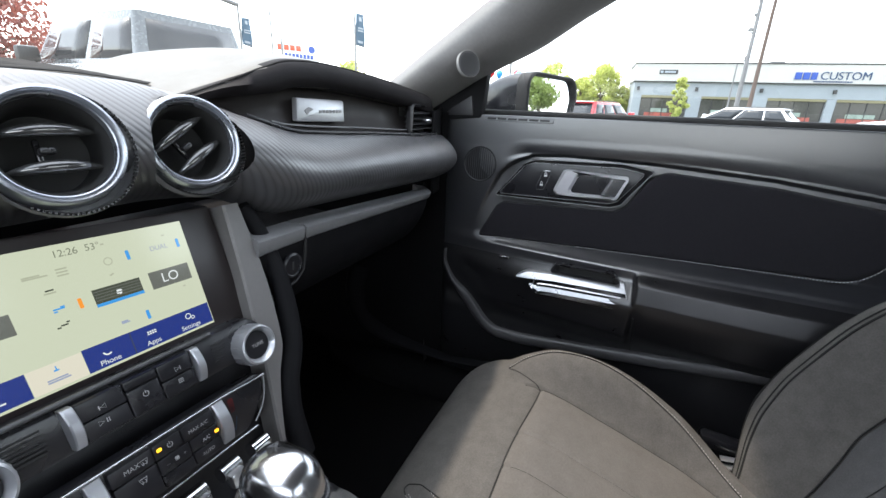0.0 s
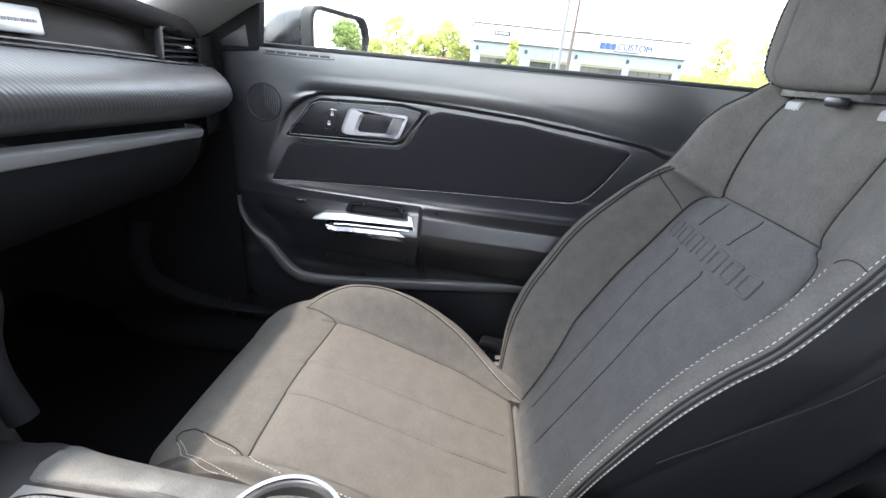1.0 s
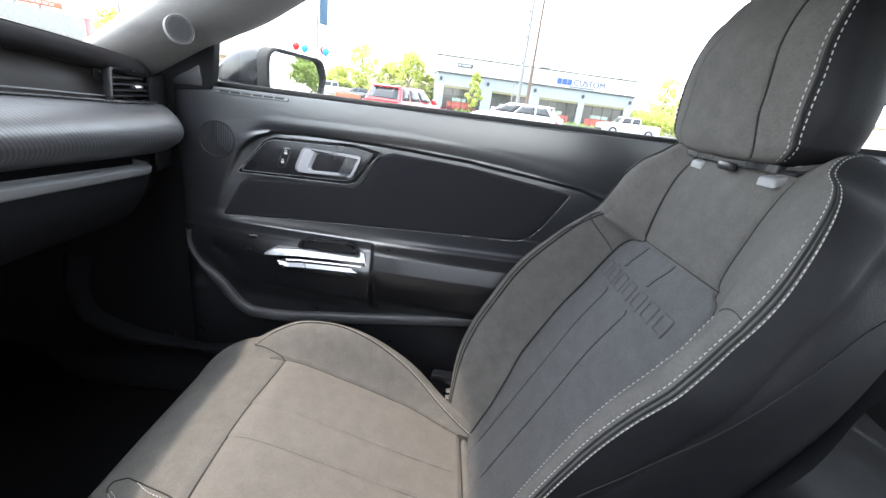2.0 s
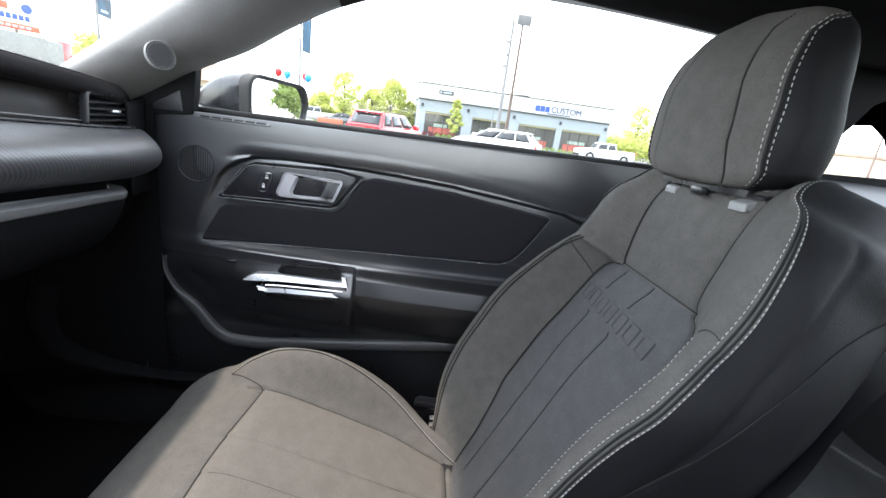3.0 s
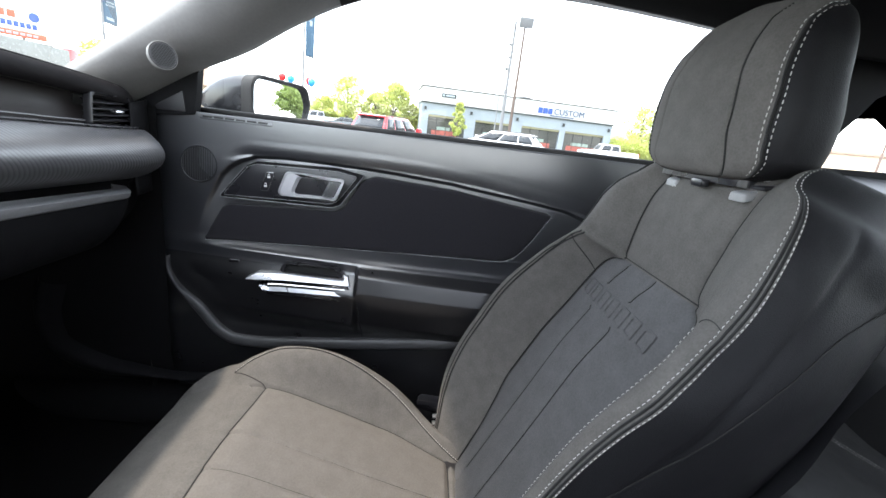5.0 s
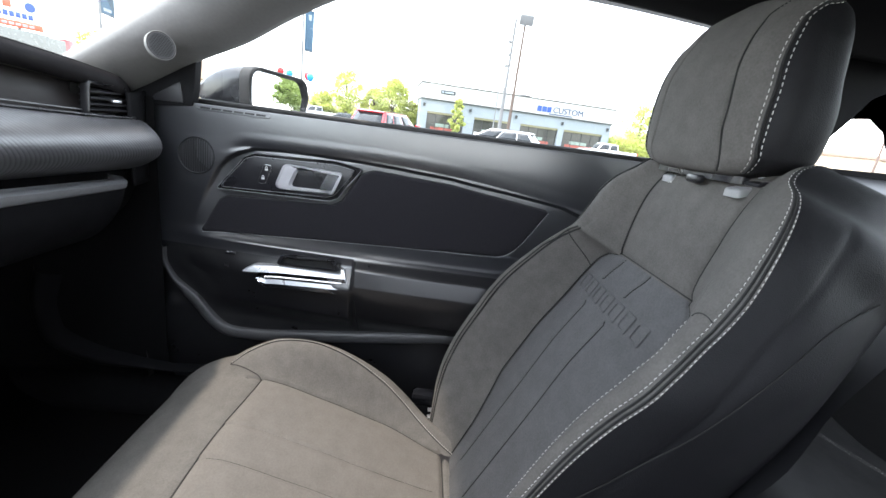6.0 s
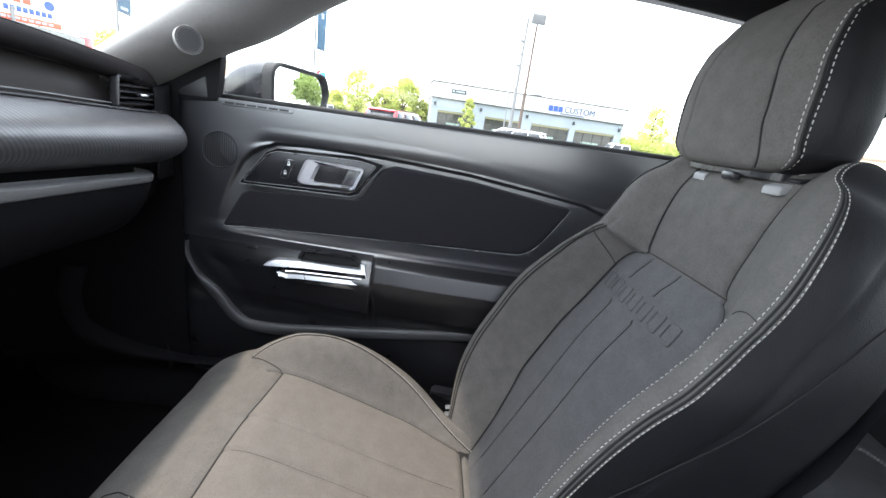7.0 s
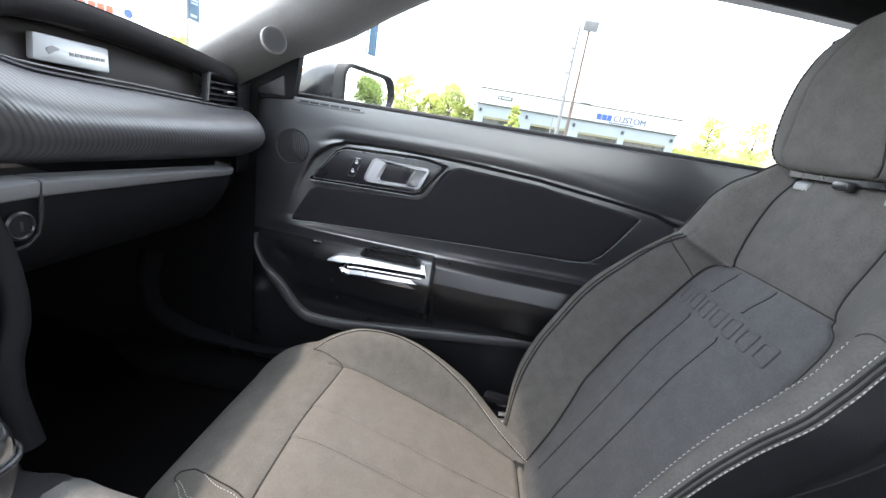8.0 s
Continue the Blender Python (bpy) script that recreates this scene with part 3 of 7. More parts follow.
# thin pale tubes draw the catch-light along the plate's two edges
tube("bright_line", [tuple(door_plane(0.7085)(p[0], p[1], 0.0045)) for p in along(plate_out, n=160, closed=True)[:-1]], 0.0009, EDGECATCH, PLATE, "fine pale line drawn for light caught on the plate edge", closed=True, seg=6)
tube("bright_line", [tuple(door_plane(0.7085)(p[0], p[1], 0.0072)) for p in along(plate_in, n=160, closed=True)[:-1]], 0.0006, EDGECATCH, PLATE, closed=True, seg=6)
sw = rounded([(-0.0155, 0.823), (-0.001, 0.863), (0.0165, 0.8645), (0.002, 0.8235)], 0.005, 4)
SW = part("lock_switch", plate_bm(sw, 0.009, 0.0015, to=door_plane(0.7085)), SATIN, DOOR, "black lock rocker with pale rim")
tube("switch_rim", [tuple(door_plane(0.7085)(p[0], p[1], 0.0075)) for p in along(sw, n=60, closed=True)[:-1]], 0.0008, CHROME, SW, closed=True, seg=6)
for v, nm in ((0.8555, "lock_mark"), (0.836, "unlock_mark")):
    bm = bmesh.new()
    u0 = 0.0045 - (0.8555 - v) * 0.36
    plate_bm([(u0 - 0.003, v - 0.004), (u0 + 0.003, v - 0.004), (u0 + 0.003, v), (u0 - 0.003, v)], 0.0005, to=door_plane(0.699), bm=bm)
    bm2 = ring_bm([(u0 + 0.0025 * math.cos(t), v + 0.001 + 0.004 * math.sin(t)) for t in np.linspace(0, math.pi, 8)],
                  [(u0 + 0.0014 * math.cos(t), v + 0.001 + 0.0028 * math.sin(t)) for t in np.linspace(0, math.pi, 8)], 0.0005, door_plane(0.699))
    part(nm, add_bm(bm, bm2), INK, SW)

lev_out = rounded([(0.019, 0.8165), (0.040, 0.8705), (0.166, 0.867), (0.147, 0.8165)], [0.012, 0.014, 0.007, 0.014], 6)
lev_in = rounded([(0.056, 0.8245), (0.072, 0.8615), (0.160, 0.8605), (0.1425, 0.8265)], [0.007, 0.009, 0.003, 0.005], 6)
LEV = part("release_lever", ring_bm(lev_out, lev_in, 0.014, door_plane(0.7085), 0.006), LEVER, DOOR, "satin chrome door release lever")
part("lever_cup", plate_bm(lev_in, 0.002, to=door_plane(0.706)), GLOSS, LEV)
pad = [[tuple(door_plane(0.7085)(0.110 + 0.034 * f + (v - 0.826) * 0.45, v, 0.002 + 0.011 * float(sstep(0.0, 0.30, f)))) for v in np.linspace(0.8265, 0.8600, 6)] for f in np.linspace(0, 1, 16)]
sheet("finger_pad", pad, CHROME, LEV, "satin chrome finger pad")
tube("lever_seat", [tuple(door_plane(0.7085)(p[0], p[1], 0.006)) for p in along([((p[0] - 0.092) * 1.06 + 0.092, (p[1] - 0.845) * 1.10 + 0.845) for p in lev_out], n=90, closed=True)[:-1]],
     0.0016, GLOSS, LEV, closed=True, seg=6)

# armrest: pull cup, bright pull, lock pin
cup = rounded([(0.040, 0.660), (0.053, 0.6825), (0.167, 0.6885), (0.183, 0.664)], 0.006, 4)
cup_in = rounded([(0.052, 0.662), (0.060, 0.6775), (0.160, 0.683), (0.172, 0.665)], 0.004, 4)
CUP = part("pull_cup", ring_bm(cup, cup_in, 0.012, door_plane(0.672, 0.10), 0.002), SATIN, DOOR, "black pull cup in the armrest")
part("cup_floor", plate_bm(cup_in, 0.001, to=door_plane(0.672, 0.10)), RUBBER, CUP)


def pull_x(u, v):
    """The pull's face leans out towards its lower edge and bellies between."""
    f = (0.668 - v) / (0.668 - 0.606)
    return 0.6745 - 0.075 * u + 0.004 - 0.028 * f - 0.010 * math.sin(math.pi * min(max(f, 0), 1))


def pull_shape(u0, u1, v_of, nm, mtl, parent, lift, label=""):
    rows = []
    for u in np.linspace(u0, u1, 40):
        a, b = v_of(u)
        row = [(pull_x(u, v) - lift, -u, v) for v in np.linspace(a, b, 10)]
        rows.append([(row[0][0] + 0.012 + lift, row[0][1], row[0][2] + 0.001)] + row + [(row[-1][0] + 0.012 + lift, row[-1][1], row[-1][2] - 0.001)])
    return sheet(nm, rows, mtl, parent, label, angle=35, cap=True)


def band_low(u):
    return float(np.interp(u, (-0.0265, 0.004, 0.049, 0.1176, 0.20), (0.6382, 0.640, 0.644, 0.6465, 0.649)))


def band_top(u):
    return float(np.interp(u, (-0.0265, -0.0155, -0.005, 0.09, 0.186, 0.2085), (0.6395, 0.6464, 0.6516, 0.6585, 0.6655, 0.6228)))


PULL = pull_shape(-0.0265, 0.1940, lambda u: (max(band_top(u), band_low(u) + 0.0006), band_low(u)), "door_pull", BRIGHTSATIN, DOOR, 0.005, "brushed aluminium door pull")


def under(u, d, lift=0.0):
    """On the pull's lower face, d below the band."""
    return (pull_x(u, band_low(u)) - 0.005 + 0.05 * d - lift, -u, band_low(u) - d)


def under_strip(nm, u0, u1, top, low, mtl, lifts, label=""):
    rows = []
    for u in np.linspace(u0, u1, 40):
        a, b = float(np.interp(u, *top)), float(np.interp(u, *low))
        row = [under(u, a + (b - a) * f, lifts[0] + (lifts[1] - lifts[0]) * f) for f in np.linspace(0, 1, 6)]
        rows.append([(row[0][0] + 0.006, row[0][1], row[0][2])] + row + [(row[-1][0] + 0.008, row[-1][1], row[-1][2])])
    return sheet(nm, rows, mtl, PULL, label, angle=35, cap=True)


# same satin plate as the band; darker chrome puts this face in shade
under_strip("lower_face", 0.004, 0.2070, ((0.004, 0.010, 0.194, 0.207), (0.008, 0.0, 0.0, 0.026)), ((0.004, 0.022, 0.207), (0.012, 0.031, 0.0355)), DARKCHROME, (0.0, 0.007), "lower face of the pull, darkened as if shaded")
under_strip("bright_line", 0.022, 0.186, ((0.02, 0.19), (0.0066, 0.0082)), ((0.02, 0.19), (0.0082, 0.0098)), BRIGHTSATIN, (0.0030, 0.0050))
under_strip("slot", 0.020, 0.186, ((0.02, 0.19), (0.0085, 0.0100)), ((0.02, 0.19), (0.0140, 0.0150)), RUBBER, (0.0030, 0.0038), "dark slot in the pull")
under_strip("bright_blade", 0.012, 0.194, ((0.012, 0.026, 0.182, 0.194), (0.0110, 0.0142, 0.0150, 0.0190)), ((0.012, 0.026, 0.194), (0.0170, 0.0225, 0.0225)), BRIGHTSATIN, (0.0045, 0.0085), "bright blade of the pull")
rows = []
for f in np.linspace(0, 1, 16):
    u = 0.187 + 0.0215 * f
    x = pull_x(u, 0.6655 - 0.0165 * min(f * 2.4, 1)) - 0.006
    v = 0.6660 - 0.0530 * f
    rows.append([(x + 0.012, -(u - 0.0012), v), (x - 0.0005, -(u - 0.0012), v), (x - 0.0008, -u, v), (x - 0.0002, -(u + 0.0012), v), (x + 0.012, -(u + 0.0014), v)])
sheet("end_edge", rows, BRIGHTSATIN, PULL, angle=40, cap=True)
for u, v in ((-0.066, 0.659),):
    LP = part("lock_pin", block_bm((0.008, 0.022, 0.006), 0.002, m=pose(0.688, 0.066, 0.664)), SATIN, DOOR)
    tube("pin_glint", [(0.683, 0.060, 0.668), (0.683, 0.070, 0.667)], 0.0012, CHROME, LP)

tube("bin_seam", [(float(door_x(-0.215, z)) - 0.0005, -0.215 - 0.008 * (0.60 - z) / 0.09, z) for z in np.linspace(0.602, 0.500, 30)], 0.0016, RUBBER, DOOR, seg=5)
tube("insert_groove", [tuple(arm_face(p[0], p[1], 0.001)) for p in along(ins, n=200, closed=True)[:-1]], 0.0022, RUBBER, DOOR, seg=6, closed=True)

# grey band round the lower door, ribbed speaker, demister vent
band = smooth_path([(0.221, 0.655), (0.2215, 0.636), (0.201, 0.585), (0.1525, 0.535), (0.1055, 0.481), (0.073, 0.4655), (0.031, 0.464), (-0.10, 0.476), (-0.231, 0.4915),
                    (-0.438, 0.5175), (-0.70, 0.545), (-0.95, 0.565)], 130)
rows = []
tang = np.gradient(band, axis=0)
for p, t in zip(band, tang):
    n = np.array((-t[1], t[0])) / np.linalg.norm(t)
    wide = 0.0050 + 0.0085 * float(sstep(0.205, 0.155, p[0]))
    row = []
    for s, h in ((-1.0, -0.006), (-0.95, 0.004), (-0.6, 0.008), (0.0, 0.009), (0.6, 0.008), (0.95, 0.004), (1.0, -0.006)):
        q = p + n * s * wide
        row.append((float(door_x(q[0], 0.44)) - 0.004 - h, q[0], q[1]))
    rows.append(row)
sheet("lower_band", rows, BANDTRIM, DOOR, "dark grey trim band round the door bin")
SPX = float(door_x(0.144, 0.864)) - 0.0015
SPK = lathe("door_speaker", [(0.0385, -0.012), (0.0385, 0.0), (0.0372, 0.0015), (0.0358, 0.0010), (0.0352, -0.0015), (0.0, -0.0015)], PLASTIC, DOOR, "black ribbed round tweeter grille",
            m=axes((SPX, 0.144, 0.864), (0, -1, 0.0), (0.06, 0, 1)))
for k in range(15):
    d = -0.0329 + k * 0.0047
    h = math.sqrt(max(0.0352 ** 2 - d * d, 1e-6))
    tube("rib", [(SPX + 0.001 + 0.06 * s * h, 0.144 + d, 0.864 + s * h) for s in (-1, -0.5, 0, 0.5, 1)], 0.0013, PLASTIC, SPK, seg=5)
def sill_at(u, v, w):
    """On the sloping top of the door trim."""
    return Vector((0.7070 - 0.05 * u + 0.19 * v - 0.95 * w, -u, 0.9605 + 0.62 * v + 0.30 * w))


VENT = part("demister_vent", plate_bm(rounded([(-0.142, -0.0065), (-0.142, 0.0065), (0.008, 0.0065), (0.008, -0.0065)], 0.006, 4), 0.0025, 0.001, to=sill_at), UPPER, DOOR, "slim slotted demister outlet")
for k in range(6):
    u0 = -0.134 + k * 0.0228
    part("slot", plate_bm([(u0, -0.0028), (u0, 0.0028), (u0 + 0.0195, 0.0028), (u0 + 0.0195, -0.0028)], 0.0006, to=lambda u, v, w: sill_at(u, v, w + 0.0027)), RUBBER, VENT)

# front edge of the door, and the corner trim under the pillar
CT = part("corner_trim", plate_bm(rounded([(-0.330, 0.945), (-0.262, 0.984), (-0.190, 1.030), (-0.138, 1.062), (-0.144, 1.002), (-0.150, 0.962)], [0.004, 0.01, 0.01, 0.003, 0.01, 0.006], 3), 0.022, 0.003, to=lambda u, v, w: Vector((0.732 - w, -u, v))), GLOVEMAT, DOOR, "black triangular corner trim")
part("raised_panel", plate_bm(rounded([(-0.232, 0.965), (-0.222, 0.976), (-0.170, 1.007), (-0.166, 0.966)], 0.003, 3), 0.003, 0.001, to=lambda u, v, w: Vector((0.710 - w, -u, v))), PLASTIC, CT)
sheet("shut_face", [[(x, 0.27, z) for z in (0.27, 0.97)] for x in (0.70, 0.80)], RUBBER, DOOR)

setting(part("pillar_base", block_bm((0.10, 0.46, 0.10), 0.02, m=pose(0.815, 0.42, 0.912)), PAINT), "dark grey painted metal at the foot of the pillar", "pillar base")

# footwell side and kick panel
setting(sheet("kick_panel", [[(0.70 + 0.04 * float(sstep(0.40, 0.25, z)) - 0.05 * float(sstep(0.25, 0.8, y)), y, z) for z in np.linspace(0.24, 0.97, 20)] for y in np.linspace(0.22, 0.86, 20)],
              CARPET, flip=True), "black kick panel at the side of the footwell", "kick panel")
setting(sheet("sill_trim", [[(0.70 - 0.07 * math.cos(t), y, 0.27 + 0.05 * math.sin(t)) for t in np.linspace(0, math.pi / 2 + 0.4, 10)] for y in np.linspace(-0.95, 0.85, 24)],
              CARPET, flip=True), "black door sill trim beside the carpet", "sill trim")
scuff = smooth_path([(0.455, 0.580), (0.475, 0.50), (0.465, 0.435), (0.415, 0.390), (0.34, 0.366), (0.20, 0.358), (0.05, 0.372)], 40)
rows = []
for k, p in enumerate(scuff):
    wide = 0.030 - 0.022 * float(sstep(12, 30, k))
    t = scuff[min(k + 1, 39)] - scuff[max(k - 1, 0)]
    n = np.array((-t[1], t[0])) / np.linalg.norm(t)
    rows.append([(0.700 - 0.05 * float(sstep(0.25, 0.8, p[0])) - 0.022 * math.cos(a * math.pi / 2) ** 0.8, *(p + n * wide * a)) for a in np.linspace(-1, 1, 13)])
setting(sheet("scuff_trim", rows, GLOVEMAT, flip=True), "curved satin black scuff moulding low in the footwell", "scuff moulding")

# outside mirror
MIR = holder("side_mirror", (0.86, 0.10, 0.96), "dark grey door mirror with black rim and mirror glass", "car mirror")
sec = rounded([(0.0, -0.052), (0.0, 0.050), (0.178, 0.042), (0.190, -0.005), (0.176, -0.050)], [0.02, 0.035, 0.04, 0.03, 0.02], 6)
MF = axes((0.818, 0.078, 1.016), (0.885, -0.465, -0.005), (0.0, 0.0, 1))
MD = Vector((0.27, 0.963, 0.0))
rows = []
for d, k in ((0.0, 0.99), (0.02, 0.985), (0.045, 0.93), (0.07, 0.83), (0.095, 0.67), (0.118, 0.45), (0.130, 0.25), (0.134, 0.06)):
    rows.append([tuple(MF @ Vector(((p[0] - 0.02) * k + 0.02, (p[1] + 0.030) * k - 0.030, -0.034)) + MD * d) for p in sec])
sheet("housing", rows, HOUSING, MIR, "dark grey painted mirror housing", close_v=True)
rim_in = [((p[0] - 0.09) * 0.90 + 0.09, p[1] * 0.86) for p in sec]
part("rim", ring_bm(sec, rim_in, 0.036, lambda u, v, w: MF @ Vector((u, v, w - 0.036)), 0.003), RUBBER, MIR, "black mirror rim")
rows = [[tuple(MF @ Vector((0.095 + (p[0] - 0.095) * f, p[1] * f, -0.008 - 0.07 * p[1] * f - 0.0032 * f * f * ((p[0] - 0.095) ** 2 + p[1] ** 2) / 0.0085))) for p in rim_in] for f in (0.001, 0.2, 0.4, 0.6, 0.8, 1.0)]
sheet("mirror_glass", rows, MIRROR, MIR, "silvered convex mirror glass", close_v=True, angle=90, flip=True)
part("foot", block_bm((0.10, 0.09, 0.03), 0.012, m=pose(0.82, 0.13, 0.955)), PAINT, MIR)

# tweeter grille on the pillar
TM = axes((0.592, 0.136, 1.058), (0.80, -0.58, 0.0), (0.10, 0.20, 1.0))
TW = lathe("pillar_speaker", [(0.0238, -0.006), (0.0238, 0.0002), (0.0228, 0.0007), (0.0218, 0.0002), (0.0208, 0.0004), (0.0, 0.0016)], PILLARTRIM, PILLAR, "round black perforated tweeter grille",
           m=TM)
bm = bmesh.new()
for i in range(-6, 7):
    for j in range(-8, 9):
        u, v = i * 0.0042 + (j % 2) * 0.0021, j * 0.0027
        if u * u + v * v < 0.0190 ** 2:
            bmesh.ops.create_cone(bm, cap_ends=True, segments=8, radius1=0.001, radius2=0.001, depth=0.0006, matrix=TM @ pose(u, v, 0.0021 - 1.9 * (u * u + v * v)) @ Matrix.Diagonal((1.7, 0.8, 1, 1)))
tube("rim_gap", [tuple(TM @ Vector((0.0217 * math.cos(a), 0.0217 * math.sin(a), 0.0006))) for a in np.linspace(0, 2 * math.pi, 48, endpoint=False)], 0.0006, SEAM, TW, seg=5, closed=True)
lathe("grille", [(0.0206, 0.0004), (0.0203, 0.0010), (0.0, 0.0018)], BANDTRIM, TW, "dark grille mesh", m=TM)
part("holes", bm, RUBBER, TW, "grid of small grille holes")

# ---- passenger seat ----
SEAT_X = 0.328
SEAT = holder("passenger_seat", (SEAT_X, -0.25, FLOOR_TOP), "charcoal cloth front car seat with pale contrast stitching", "car seat")
BO, BU, BN = np.array((SEAT_X, -0.455, 0.40)), np.array((0, -0.440, 0.898)), np.array((0, 0.898, 0.440))


def back_w(s, right):
    """Half width: the far side shows its shoulder wing, the near side its seam."""
    far = hermite(s, [-0.06, 0.0, 0.06, 0.1, 0.21, 0.32, 0.40, 0.45, 0.475, 0.50, 0.54, 0.575, 0.60, 0.66], [0.180, 0.208, 0.246, 0.264, 0.270, 0.243, 0.204, 0.182, 0.176, 0.176, 0.172, 0.150, 0.122, 0.10])
    near = hermite(s, [-0.06, 0.0, 0.1, 0.2, 0.27, 0.35, 0.397, 0.42, 0.462, 0.504, 0.544, 0.571, 0.59, 0.604, 0.617, 0.64, 0.66],
                   [0.185, 0.195, 0.207, 0.216, 0.224, 0.234, 0.241, 0.239, 0.230, 0.225, 0.218, 0.209, 0.197, 0.182, 0.160, 0.142, 0.13])
    return np.where(right, far, near)


def back_b(s):
    return hermite(s, [-0.06, 0.0, 0.07, 0.2, 0.3, 0.4, 0.47, 0.52, 0.57, 0.62, 0.7], [0.03, 0.05, 0.072, 0.092, 0.098, 0.088, 0.070, 0.052, 0.034, 0.018, 0.01])


def back_in(s, right=True):
    far = hermite(s, [-0.06, 0.06, 0.117, 0.18, 0.273, 0.355, 0.427, 0.4504, 0.4667, 0.475, 0.50, 0.57, 0.60, 0.66], [0.125, 0.142, 0.160, 0.182, 0.183, 0.170, 0.160, 0.152, 0.134, 0.104, 0.106, 0.088, 0.076, 0.065])
    near = hermite(s, [-0.06, 0.06, 0.18, 0.35, 0.42, 0.4484, 0.4641, 0.473, 0.495, 0.549, 0.584, 0.61, 0.66], [0.105, 0.110, 0.113, 0.112, 0.111, 0.108, 0.1006, 0.0888, 0.083, 0.096, 0.104, 0.106, 0.108])
    return np.where(right, far, near)


def gdip(d, wide):
    return np.exp(-(d / wide) ** 2)


def pleat_at(s):
    return hermite(s, [-0.06, 0.20, 0.30, 0.40, 0.43, 0.475, 0.7], [0.080, 0.087, 0.092, 0.083, 0.086, 0.070, 0.06])


TOP_S = 0.605


def back_point(q, t):
    """q: -1..1 across the front; t: 0..1 up the back, over the top at the end. Returns the place."""
    t = np.asarray(t, float)
    th = np.clip((t - 0.86) / 0.14, 0, 1) * 1.75
    s = np.where(t < 0.86, -0.05 + (TOP_S + 0.05) * t / 0.86, TOP_S + 0.052 * np.sin(th))
    drop = np.where(t < 0.86, 0.0, 0.052 * (1 - np.cos(th)))
    aq = np.abs(q)
    p = np.clip((aq - 0.5) / 0.5, 0, 1)
    right = np.asarray(q, float) > 0
    w, ai = back_w(s, right), back_in(s, right)
    a = np.where(aq <= 0.5, ai * aq / 0.5, ai + (w - ai) * p) * np.sign(q)
    n = back_b(s) * np.where(right, 1 + 0.14 * sstep(0.25, 0.08, s), 1.0) * np.where(right, sstep(-0.05, 0.72, p) - 0.10 * sstep(0.80, 1.0, p), sstep(-0.05, 0.82, p) - 0.06 * sstep(0.85, 1.0, p)) * (aq > 0.5)
    n = n + 0.009 * (1 - np.clip(aq / 0.5, 0, 1) ** 2) + 0.040 * sstep(0.46, 0.60, s)
    # seams: round the centre panel, the pleats, and up to the shoulders
    n = n - 0.0035 * gdip((aq - 0.5) * 0.25, 0.0035)
    n = n - 0.0030 * gdip(s - 0.478, 0.004) * (aq < 0.56)
    pleat = pleat_at(s)
    n = n - 0.0026 * (gdip(a - pleat, 0.0026) + gdip(a - pleat + 0.081, 0.0026)) * (s < 0.475) * ~((s > 0.385) & (s < 0.43))
    n = n - 0.0025 * gdip((aq - 0.78) * 0.22 + (s - 0.475) * 0.2, 0.003) * (s > 0.40) * (s < 0.50) * (aq > 0.5)
    n = n - drop
    return BO + a[..., None] * np.array((1.0, 0, 0)) + s[..., None] * BU + n[..., None] * BN


def back_sheet(q0, q1, t0, t1, nq, nt):
    q, t = np.meshgrid(np.linspace(q0, q1, nq), np.linspace(t0, t1, nt), indexing="ij")
    return back_point(q, t)


T475 = 0.86 * (0.475 + 0.05) / (TOP_S + 0.05)
BACK = sheet("backrest", back_sheet(-0.5, 0.5, T475, 1.0, 70, 90), CLOTH, SEAT, angle=80)
sheet("center_panel", back_sheet(-0.5, 0.5, 0.0, T475, 130, 170), SHADEINSERT, BACK, "grey woven centre panel with an embossed word", angle=80)
for q0, q1 in ((-1.0, -0.5), (0.5, 1.0)):
    sheet("bolster", back_sheet(q0, q1, 0.0, 1.0, 60, 200), CLOTH, BACK, angle=80)


def side_rows(sign, nv=16):
    ts = np.linspace(0, 1, 120)
    edge = back_point(np.full(120, sign * 1.0), ts)
    calm = np.convolve(np.pad(edge[:, 0] - BO[0], 22, mode="edge"), np.ones(45) / 45, mode="valid")
    rows = []
    for k, e in enumerate(edge):
        rel = e - BO
        s, n = rel @ BU, rel @ BN
        a = rel[0]
        nb = -0.060 - 0.03 * float(sstep(0.45, 0.62, s))
        if ts[k] > 0.86:
            nb = min(nb, n - 0.004)
        row = []
        for v in np.linspace(0, 1, nv):
            nn = n + (nb - n) * v
            blend = float(sstep(0.0, 0.5, v)) * float(sstep(0.62, 0.55, s))
            aa = a * (1 - blend) + float(calm[k]) * blend + sign * ((0.012 + (0.024 * float(sstep(0.15, 0.62, s)) if sign < 0 else 0)) * math.sin(math.pi * min(v * 0.85, 1)) - 0.012 * v * v)
            dip = 0.002 * math.exp(-((nn - (0.052 - 0.10 * (s - 0.33))) / 0.004) ** 2) if 0.1 < s < 0.6 else 0
            row.append(BO + np.array((aa - sign * dip, 0, 0)) + s * BU + nn * BN)
        rows.append(row)
    return rows


